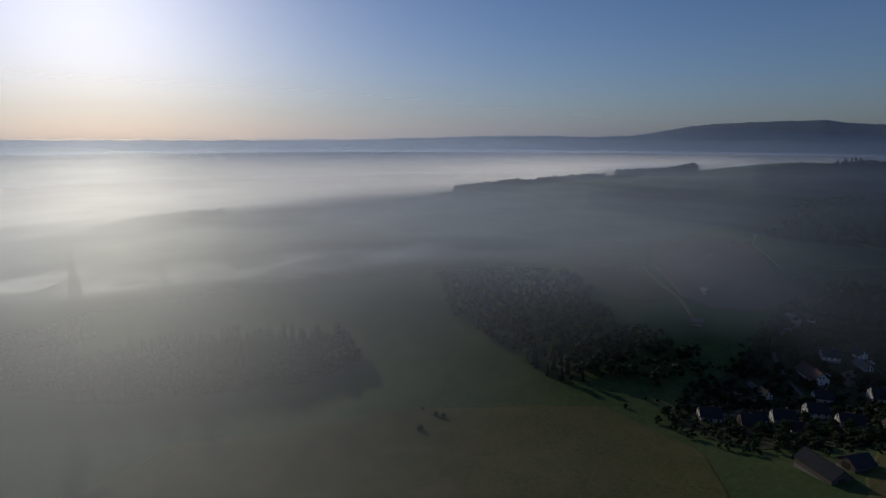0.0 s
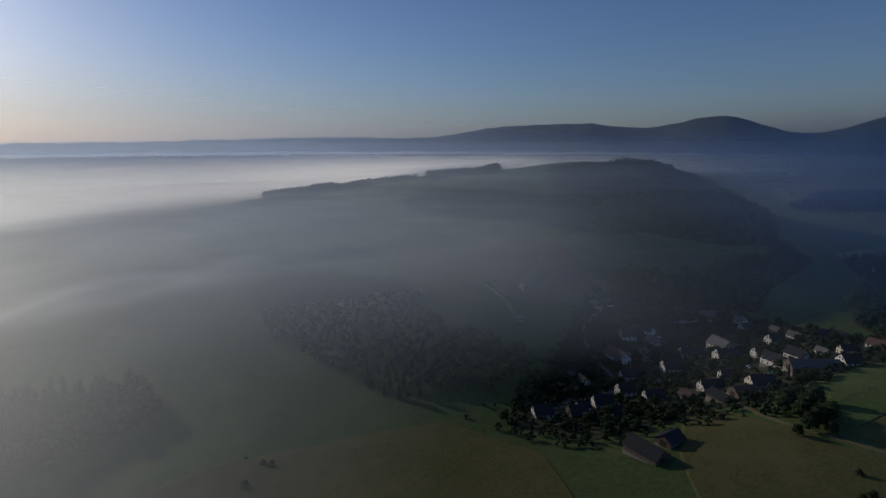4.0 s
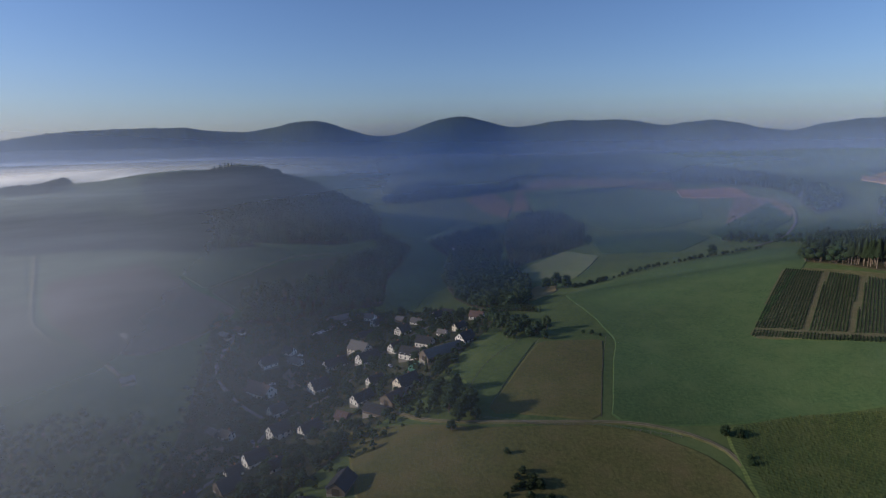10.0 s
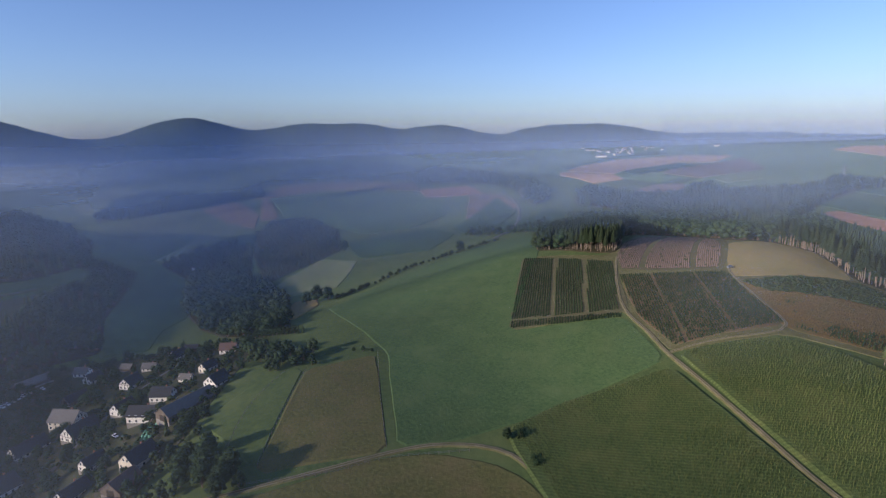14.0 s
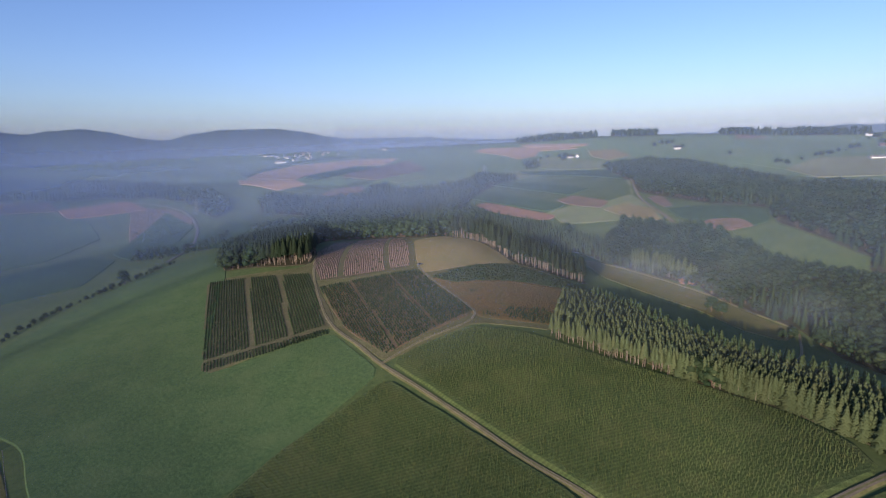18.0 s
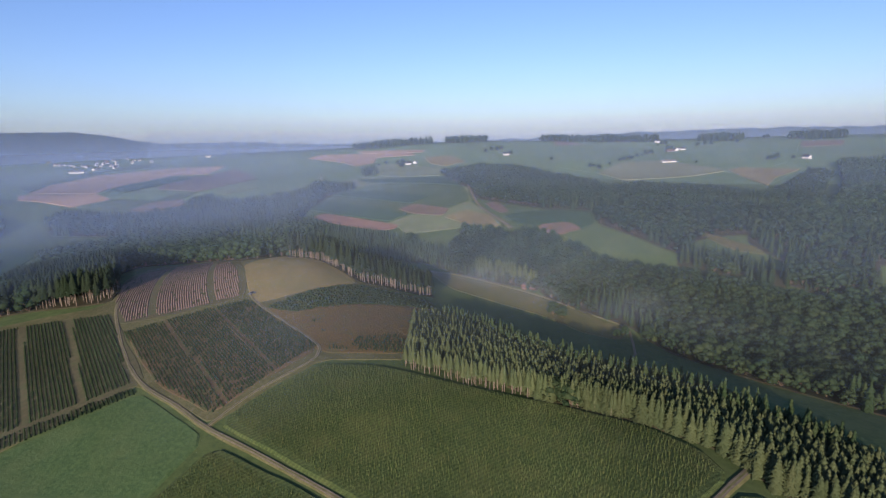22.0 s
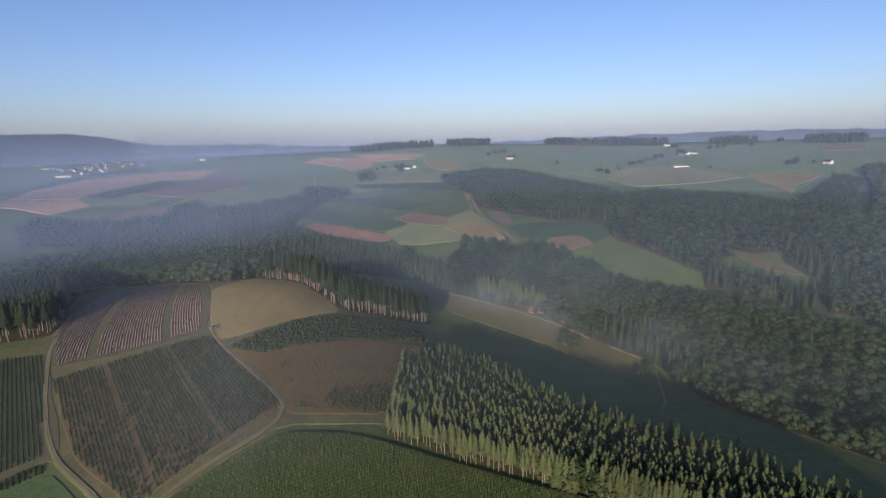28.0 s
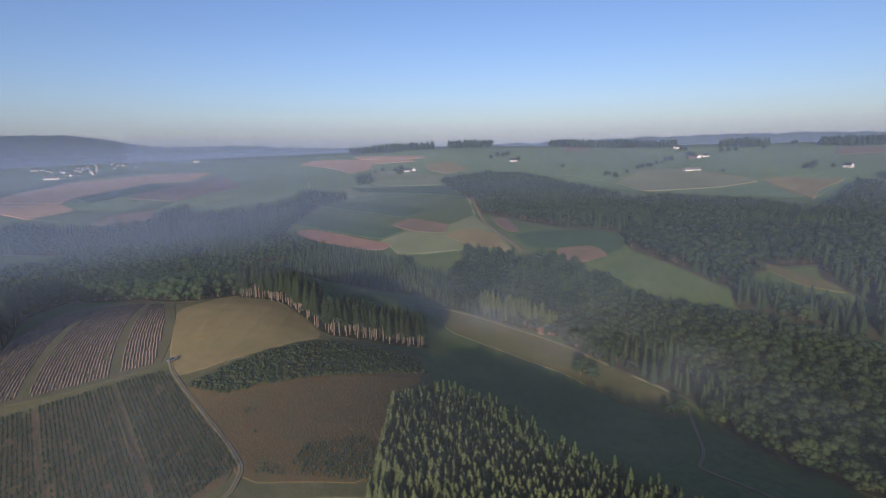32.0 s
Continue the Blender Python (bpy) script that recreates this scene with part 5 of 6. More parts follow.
def mist_sheet(name, X, Y, Z, density, material, label, fade=0.0, sunny=None):
    """One sheet of mist; fade: the clearance over which it thins out towards the ground."""
    ny, nx = X.shape
    if fade:
        density = density * np.clip((Z - land(X, Y)) / fade, 0, 1) ** 1.5
    i = np.arange(nx * ny).reshape(ny, nx)
    q = np.stack([i[:-1, :-1], i[:-1, 1:], i[1:, 1:], i[1:, :-1]], -1).reshape(-1, 4)
    ob = mesh_ob(name, np.stack([X, Y, Z], -1).reshape(-1, 3), q.tolist(), material, smooth=True)
    ob.data.attributes.new("mist_amount", "FLOAT", "POINT").data.foreach_set("value", density.ravel().astype("f"))
    if sunny is not None:
        ob.data.attributes.new("mist_sun_tint", "FLOAT", "POINT").data.foreach_set("value", sunny.ravel().astype("f"))
    return tagged(ob, label, "mist", kind="stuff")


def wavy(X, Y, s, amp, seed):
    return np.array([noise.noise((x * s, y * s, seed)) for x, y in zip(X.ravel(), Y.ravel())]).reshape(X.shape) * amp


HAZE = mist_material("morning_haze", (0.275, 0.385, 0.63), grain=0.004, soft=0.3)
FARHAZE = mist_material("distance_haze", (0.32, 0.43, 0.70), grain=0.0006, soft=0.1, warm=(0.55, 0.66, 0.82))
# nearest haze ring, added to lift dark tones on the near ground
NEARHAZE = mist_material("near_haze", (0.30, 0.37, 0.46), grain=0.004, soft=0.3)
VEIL = mist_material("sun_tinted_mist", (0.56, 0.74, 1.0), gloss=0.85, grain=0.003, soft=0.6, through=0.6, warm=(0.66, 0.76, 0.88))
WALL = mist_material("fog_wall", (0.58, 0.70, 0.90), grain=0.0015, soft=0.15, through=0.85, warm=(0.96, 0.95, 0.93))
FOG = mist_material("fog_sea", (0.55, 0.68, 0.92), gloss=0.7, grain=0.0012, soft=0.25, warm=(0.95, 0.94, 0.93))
BANK = mist_material("valley_fog", (0.88, 0.89, 0.9), gloss=0.6, grain=0.02, lo=0.3, hi=0.7, soft=1.5)

# thin haze as added rings round the camera path: blue to the north and west, painted sunlit white to the south
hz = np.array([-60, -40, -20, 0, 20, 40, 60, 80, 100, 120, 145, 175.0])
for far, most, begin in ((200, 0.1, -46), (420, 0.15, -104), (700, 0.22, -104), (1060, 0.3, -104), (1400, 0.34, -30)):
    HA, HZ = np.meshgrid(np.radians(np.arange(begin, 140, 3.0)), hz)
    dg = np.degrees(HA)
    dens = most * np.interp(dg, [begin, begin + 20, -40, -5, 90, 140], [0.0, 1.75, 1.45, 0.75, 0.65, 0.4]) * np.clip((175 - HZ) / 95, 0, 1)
    mist_sheet("valley_haze", -80 + far * np.sin(HA), 40 + far * np.cos(HA), HZ, dens, NEARHAZE if far == 200 else HAZE, "thin blue haze ring over the valley, round the camera path", 40.0)
HA, HZ = np.meshgrid(np.radians(np.arange(-250, -101, 3.0)), hz)
dg = np.degrees(HA)
dens = 0.48 * np.interp(dg, [-250, -205, -160, -140, -124, -108], [0.5, 1.1, 1.3, 1.15, 0.5, 0.0]) * np.clip((110 - HZ) / 110, 0, 1)
mist_sheet("mist_veil", -80 + 620 * np.sin(HA), 40 + 620 * np.cos(HA), HZ, dens, VEIL, "veil of mist over the southern slopes, painted sunlit white", 45.0, np.ones_like(HZ))
# level mist sheet below the camera, added to veil the southern ground
ha = np.radians(np.arange(-250, -41, 4.0))
hr = np.concatenate([np.arange(30, 800, 30.0), np.arange(800, 1700, 100.0)])
HA, HR = np.meshgrid(ha, hr)
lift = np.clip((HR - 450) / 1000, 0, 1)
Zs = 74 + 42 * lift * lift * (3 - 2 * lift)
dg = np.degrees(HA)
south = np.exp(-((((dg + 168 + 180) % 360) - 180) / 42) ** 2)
reach = HR * 140 / (125 - Zs)                # the camera's sight line to the ground; density is fitted to this view
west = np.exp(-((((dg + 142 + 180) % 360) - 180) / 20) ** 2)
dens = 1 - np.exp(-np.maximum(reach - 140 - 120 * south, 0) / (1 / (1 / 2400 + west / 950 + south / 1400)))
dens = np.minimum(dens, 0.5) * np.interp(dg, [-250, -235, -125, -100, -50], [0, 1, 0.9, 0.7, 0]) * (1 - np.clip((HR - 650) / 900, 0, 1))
mist_sheet("mist_veil", -80 + HR * np.sin(HA), 40 + HR * np.cos(HA), Zs, dens, VEIL, "thin veil of mist over the southern valley, fitted to the camera's view", 0.0, np.interp(dg, [-250, -135, -95], [1, 1, 0]))

# far haze sheet before the mountains, thinning upwards; denser and painted whiter to brighten the sky sunward
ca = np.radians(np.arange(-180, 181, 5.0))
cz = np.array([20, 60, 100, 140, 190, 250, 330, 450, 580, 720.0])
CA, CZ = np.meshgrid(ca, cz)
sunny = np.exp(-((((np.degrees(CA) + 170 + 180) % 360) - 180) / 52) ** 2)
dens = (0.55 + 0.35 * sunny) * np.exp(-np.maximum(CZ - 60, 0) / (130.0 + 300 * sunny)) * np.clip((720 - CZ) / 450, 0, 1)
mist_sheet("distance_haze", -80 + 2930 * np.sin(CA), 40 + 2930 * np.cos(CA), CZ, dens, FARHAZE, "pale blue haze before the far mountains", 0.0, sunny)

# sea of fog beyond the western and southern ridges
fa = np.radians(np.arange(-215, -39, 2.5))
fr = np.concatenate([np.arange(560, 2000, 60.0), np.arange(2000, 3450, 140.0)])
FA, FR = np.meshgrid(fa, fr)
X, Y = -80 + FR * np.sin(FA), 40 + FR * np.cos(FA)
dg = np.degrees(FA)
begin = np.interp(dg, [-215, -170, -142, -130, -120, -110, -100, -85, -60, -20], [760, 840, 1060, 1180, 1360, 1660, 1750, 1350, 1450, 1800])
side = np.interp(dg, [-130, -105, -85, -60, -40], [1.0, 0.55, 0.42, 0.35, 0.0])
dens = np.clip((FR - begin - 30) / np.interp(dg, [-125, -95], [330, 1150]), 0, 1) * side
rise = np.clip((FR - begin) / (3050 - begin), 0, 1)
# sunlit white is painted into the southern fog, blue into the western
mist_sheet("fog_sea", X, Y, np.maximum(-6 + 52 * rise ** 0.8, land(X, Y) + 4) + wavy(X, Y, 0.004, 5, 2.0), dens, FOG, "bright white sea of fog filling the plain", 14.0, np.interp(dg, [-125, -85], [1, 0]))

# an upright sheet added behind the ridge to brighten the fog, and thin mist hanging before the southern slopes
wz = np.array([-20, 20, 45, 60, 75, 88, 98, 108, 118, 128, 138, 150.0])
FA, WZ = np.meshgrid(np.radians(np.arange(-225, -58, 2.5)), wz)
dg = np.degrees(FA)
wr = np.interp(dg, [-225, -170, -142, -130, -120, -110, -58], [950, 980, 1180, 1380, 1620, 1950, 2050])
# top drops with distance to fit the fog line in the camera's view
dens = np.interp(dg, [-225, -190, -125, -105, -85, -58], [0.5, 0.95, 0.95, 0.7, 0.35, 0.0]) * np.clip((118 - 0.0245 * wr - WZ) / 40, 0, 1) ** 1.2
mist_sheet("fog_sea", -80 + wr * np.sin(FA), 40 + wr * np.cos(FA), WZ, dens, WALL, "bright upright fog sheet added beyond the ridge", 10.0, np.interp(dg, [-125, -85], [1, 0]))

# fog bank in the southern valley
bx, by = np.meshgrid(np.arange(-620, 260, 13.0), np.arange(-1000, -180, 13.0))
zc = -5 + wavy(bx, by, 0.012, 4, 5.0) + wavy(bx, by, 0.04, 2.5, 9.0)
dens = np.clip((-440 - by - 0.3 * np.maximum(bx + 160, -300)) / 120, 0, 1) * np.clip((bx + 620) / 200, 0, 1) * np.clip((260 - bx) / 80, 0, 1) * np.clip((by + 1000) / 200, 0, 1)
mist_sheet("fog_bank", bx, by, zc, dens * np.clip(0.72 + wavy(bx, by, 0.012, 0.6, 3.0) + wavy(bx, by, 0.035, 0.5, 4.0), 0, 1), BANK, "low billowing fog bank in the southern valley", 22.0)

# wisps over the valley meadow
bx, by = np.meshgrid(np.arange(-230, 110, 8.0), np.arange(290, 640, 8.0))
u = ((bx + 70) * 0.75 - (by - 470) * 0.66) / 150, ((bx + 70) * 0.66 + (by - 470) * 0.75) / 45
mist_sheet("mist_veil", bx, by, land(bx, by) + 14 + wavy(bx, by, 0.02, 4, 8.0), 0.08 * np.exp(-(u[0] - 0.25) ** 2 * 1.2 - u[1] ** 2 * 1.3), BANK, "faint veil of mist in the shaded valley", 14.0)
mist_sheet("mist_wisp", bx, by, land(bx, by) + 9 + wavy(bx, by, 0.03, 3, 7.0), 0.13 * np.exp(-u[0] ** 2 * 2.5 - u[1] ** 2 * 3), BANK, "thin wisps of mist over the valley meadow", 12.0)


# ---- buildings ----
WHITEWALL = plain("white_plaster", (0.70, 0.67, 0.61), (0.82, 0.80, 0.75), 0.8, 0.85, 0.1)
CREAMWALL = plain("cream_plaster", (0.62, 0.56, 0.45), (0.74, 0.68, 0.57), 0.8, 0.85, 0.1)
DARKWOOD = plain("dark_timber", (0.035, 0.028, 0.022), (0.07, 0.055, 0.042), 2.0, 0.8)
BOARDS = plain("weathered_boards", (0.10, 0.085, 0.07), (0.17, 0.14, 0.115), 2.5, 0.85, 0.2, (1, 1, 0.15))
SLATE = plain("dark_slate_roof", (0.022, 0.023, 0.027), (0.042, 0.043, 0.048), 1.6, 0.55, 0.3)
REDTILE = plain("brown_tile_roof", (0.10, 0.065, 0.055), (0.16, 0.105, 0.085), 1.6, 0.7, 0.3)
GREYROOF = plain("grey_fibre_roof", (0.12, 0.112, 0.105), (0.18, 0.17, 0.16), 1.2, 0.7, 0.2)
GLASS = plain("window_pane", (0.02, 0.024, 0.03), (0.04, 0.045, 0.055), 0.6, 0.12)
FRAMEWHITE = plain("white_frame", (0.70, 0.70, 0.68), (0.80, 0.80, 0.78), 1.0, 0.5)
BRICK = plain("chimney_brick", (0.20, 0.09, 0.06), (0.30, 0.15, 0.10), 5.0, 0.85, 0.3)
DOORWOOD = plain("door_wood", (0.10, 0.055, 0.03), (0.16, 0.09, 0.05), 3.0, 0.6)
STONE = plain("plinth_stone", (0.20, 0.19, 0.17), (0.30, 0.28, 0.25), 2.5, 0.9, 0.4)
STEEL = plain("galvanised_steel", (0.16, 0.165, 0.17), (0.22, 0.225, 0.23), 2.0, 0.45, metal=0.6)
TURBINEWHITE = plain("turbine_white", (0.75, 0.76, 0.78), (0.82, 0.83, 0.85), 0.5, 0.5)
WRAP = plain("green_wrap", (0.10, 0.30, 0.19), (0.16, 0.38, 0.25), 1.5, 0.35)
CARWHITE = plain("white_car_paint", (0.70, 0.70, 0.72), (0.78, 0.78, 0.80), 1.0, 0.25)
CARGREY = plain("grey_car_paint", (0.14, 0.15, 0.17), (0.20, 0.21, 0.23), 1.0, 0.25)
RUBBER = plain("tyre_rubber", (0.02, 0.02, 0.02), (0.03, 0.03, 0.03), 2.0, 0.8)


def box_bm(bm, lo, hi):
    (a, b, c), (d, e, f) = lo, hi
    v = [bm.verts.new(p) for p in ((a, b, c), (d, b, c), (d, e, c), (a, e, c), (a, b, f), (d, b, f), (d, e, f), (a, e, f))]
    for q in ((3, 2, 1, 0), (4, 5, 6, 7), (0, 1, 5, 4), (1, 2, 6, 5), (2, 3, 7, 6), (3, 0, 4, 7)):
        bm.faces.new([v[i] for i in q])
    return v


def box_part(name, lo, hi, material, parent, label="", bevel=0.0):
    bm = bmesh.new()
    box_bm(bm, lo, hi)
    if bevel:
        bmesh.ops.bevel(bm, geom=bm.edges[:], offset=bevel, segments=1, affect="EDGES")
    return part(name, bm, material, parent, label)


SHARED = {}


def shared_mesh(key, lo, hi, material):
    if key not in SHARED:
        bm = bmesh.new()
        box_bm(bm, lo, hi)
        me = bpy.data.meshes.new(key)
        bm.to_mesh(me)
        bm.free()
        me.materials.append(material)
        SHARED[key] = me
    return SHARED[key]


def window(parent, x, y, z, turn):
    """A window in a wall: a white frame proud of the plaster with a dark pane in it."""
    w = new("window", shared_mesh("window", (-0.62, -0.05, -0.78), (0.62, 0.07, 0.78), FRAMEWHITE))
    w.parent = parent
    w.matrix_local = pose(x, y, z, 0, 0, turn)
    g = new("pane", shared_mesh("pane", (-0.5, -0.085, -0.66), (0.5, -0.052, 0.66), GLASS))
    g.parent = w
    return w


def house(x, y, length, width, eave, turn, roof=None, wall=None, timber=True, label="", barn=False, name="house", category="house", rise=None):
    """A gabled house: ridge along its own x axis. Stone plinth, plastered walls, two roof slopes, chimney, windows, door and timber framing."""
    roof, wall = roof or SLATE, wall or WHITEWALL
    base = min(ground_z(x + dx, y + dy) for dx in (-width / 2, width / 2) for dy in (-width / 2, width / 2))
    top = ground_z(x, y) - base
    ob = new(name)
    ob.matrix_world = pose(x, y, base, 0, 0, turn)
    length, width, eave = length * 0.83, width * 0.83, eave * 0.86
    l, w = length / 2, width / 2
    h = eave + top
    r = rise or w * (0.72 if barn else 0.9)
    box_part("plinth", (-l - 0.06, -w - 0.06, -0.6), (l + 0.06, w + 0.06, top + 0.5), STONE, ob)
    bm = bmesh.new()
    v = [bm.verts.new(p) for p in ((-l, -w, 0.2), (l, -w, 0.2), (l, w, 0.2), (-l, w, 0.2), (-l, -w, h), (l, -w, h), (l, w, h), (-l, w, h), (-l, 0, h + r), (l, 0, h + r))]
    for q in ((3, 2, 1, 0), (0, 1, 5, 4), (2, 3, 7, 6), (1, 2, 6, 9, 5), (3, 0, 4, 8, 7), (4, 5, 9, 8), (6, 7, 8, 9)):
        bm.faces.new([v[i] for i in q])
    part("wall", bm, wall, ob)
    over, th = 0.55, 0.22
    n = Vector((0, -r, w)).normalized()
    for side in (-1, 1):
        bm = bmesh.new()
        k = 1 + over / w
        pts = []
        for px in (-l - 0.45, l + 0.45):
            pts += [Vector((px, 0, h + r + 0.03)), Vector((px, side * w * k, h + r - r * k + 0.03))]
        nn = Vector((0, side * r, w)).normalized() * th
        lo = [bm.verts.new(p) for p in (pts[0], pts[1], pts[3], pts[2])]
        hi = [bm.verts.new(p + nn) for p in (pts[0], pts[1], pts[3], pts[2])]
        bm.faces.new(lo), bm.faces.new(hi[::-1])
        for i in range(4):
            bm.faces.new((lo[i], lo[(i + 1) % 4], hi[(i + 1) % 4], hi[i]))
        bmesh.ops.recalc_face_normals(bm, faces=bm.faces[:])
        part("roof_slope", bm, roof, ob)
    box_part("ridge_cap", (-l - 0.45, -0.22, h + r + 0.12), (l + 0.45, 0.22, h + r + 0.34), roof, ob)
    if not barn:
        box_part("chimney", (l * 0.3, 0.5, h + r * 0.55), (l * 0.3 + 0.7, 1.2, h + r + 0.9), BRICK, ob)
        rows = [top + 1.7] + ([top + 4.1] if eave > 4.3 else [])
        for z in rows:
            m = max(2, int(length / 2.9))
            for i in range(m):
                px = -l + length * (i + 0.5) / m
                window(ob, px, -w, z, 0)
                if not (z == rows[0] and i == m // 2):
                    window(ob, px, w, z, 180)
            m = max(2, int(width / 3.0))
            for i in range(m):
                py = -w + width * (i + 0.5) / m
                window(ob, l, py, z, 90)
                window(ob, -l, py, z, -90)
        for py in (-1.1, 1.1):
            window(ob, l, py, h + r * 0.32, 90)
            window(ob, -l, py, h + r * 0.32, -90)
        box_part("door", (-0.55, w - 0.02, top + 0.2), (0.55, w + 0.1, top + 2.3), DOORWOOD, ob)
    else:
        for sx in (-1, 1):
            a, b = sorted((sx * (l - 0.03), sx * (l + 0.1)))
            box_part("barn_door", (a, -1.7, top + 0.1), (b, 1.7, top + 3.2), DARKWOOD, ob)
    if timber:
        for sx in (-1, 1):
            a, b = sorted((sx * (l - 0.02), sx * (l + 0.05)))
            for z in (h - 0.1, h + r * 0.5):
                half = w * (1 - max(0, (z + 0.1 - h)) / r) - 0.1
                box_part("beam", (a, -half, z), (b, half, z + 0.24), DARKWOOD, ob)
            for py in np.linspace(-w + 0.15, w - 0.15, max(4, int(width / 1.7))):
                box_part("post", (a, py - 0.12, top + 0.5), (b, py + 0.12, h + r * (1 - abs(py) / w) * 0.5), DARKWOOD, ob)
    return tagged(ob, label or "white half-timbered village house with a dark slate roof", category, "village houses")


for x, y, length, width, eave, turn, roof, wall, timber, label in (
    (-454, 90, 13, 9, 3.6, 51, REDTILE, WHITEWALL, False, "white plastered village house with a brown tiled roof"),
    (-492, 66, 12, 9, 3.8, 117, SLATE, WHITEWALL, True, "white half-timbered village house with a dark slate roof"),
    (-426, 68, 11, 7.5, 4.2, 118, SLATE, CREAMWALL, False, "cream plastered village house with a dark slate roof"),
    (-391, 63, 13, 11, 3.2, 119, SLATE, WHITEWALL, False, "white plastered village house with a dark slate roof"),
    (-425, 55, 9, 6, 2.6, 44, GREYROOF, WHITEWALL, False, "white plastered village house with a weathered grey roof"),
    (-411, 39, 14, 10, 4.4, 51, SLATE, WHITEWALL, False, "white plastered village house with a dark slate roof"),
    (-467, 32, 13, 11, 4.2, 126, SLATE, WHITEWALL, True, "white half-timbered village house with a dark slate roof"),
    (-502, 15, 11, 9, 3.6, 123, SLATE, WHITEWALL, False, "white plastered village house with a dark slate roof"),
    (-479, 3, 16, 9, 3.4, 117, SLATE, BOARDS, True, "weathered boarded barn with a dark slate roof"),
    (-447, -4, 19, 13, 6.2, 44, GREYROOF, CREAMWALL, True, "long old cream half-timbered farmhouse with a weathered grey roof"),
    (-426, 0, 19, 13, 4.0, 120, SLATE, WHITEWALL, True, "long white half-timbered farmhouse with a dark slate roof"),
    (-426, 21, 13, 10, 4.0, 121, SLATE, WHITEWALL, False, "white plastered village house with a dark slate roof"),
    (-395, 26, 17, 10, 5.2, 49, SLATE, WHITEWALL, True, "long white half-timbered farmhouse with a dark slate roof"),
    (-376, 43, 34, 12, 4.0, 113, GREYROOF, BOARDS, False, "weathered boarded barn with a weathered grey roof"),
    (-346, 15, 16, 11, 4.6, 119, SLATE, CREAMWALL, False, "cream plastered village house with a dark slate roof"),
    (-377, 0, 12, 8.5, 3.6, 118, SLATE, WHITEWALL, False, "white plastered village house with a dark slate roof"),
    (-357, -10, 15, 9, 3.8, 124, SLATE, WHITEWALL, False, "white plastered village house with a dark slate roof"),
    (-332, 6, 15, 12, 3.4, 125, REDTILE, BOARDS, False, "weathered boarded barn with a brown tiled roof"),
    (-436, -23, 20, 11, 3.2, 117, SLATE, WHITEWALL, True, "long white half-timbered farmhouse with a dark slate roof"),
    (-407, -35, 14, 13, 4.2, 118, SLATE, WHITEWALL, True, "white half-timbered village house with a dark slate roof"),
    (-410, -73, 24, 13, 4.4, 47, REDTILE, WHITEWALL, False, "long white plastered farmhouse with a brown tiled roof")):
    barn = wall == BOARDS
    house(x, y, length, width, eave, turn, roof, wall, timber, label, barn, "barn" if barn else "house", "barn" if barn else "house")
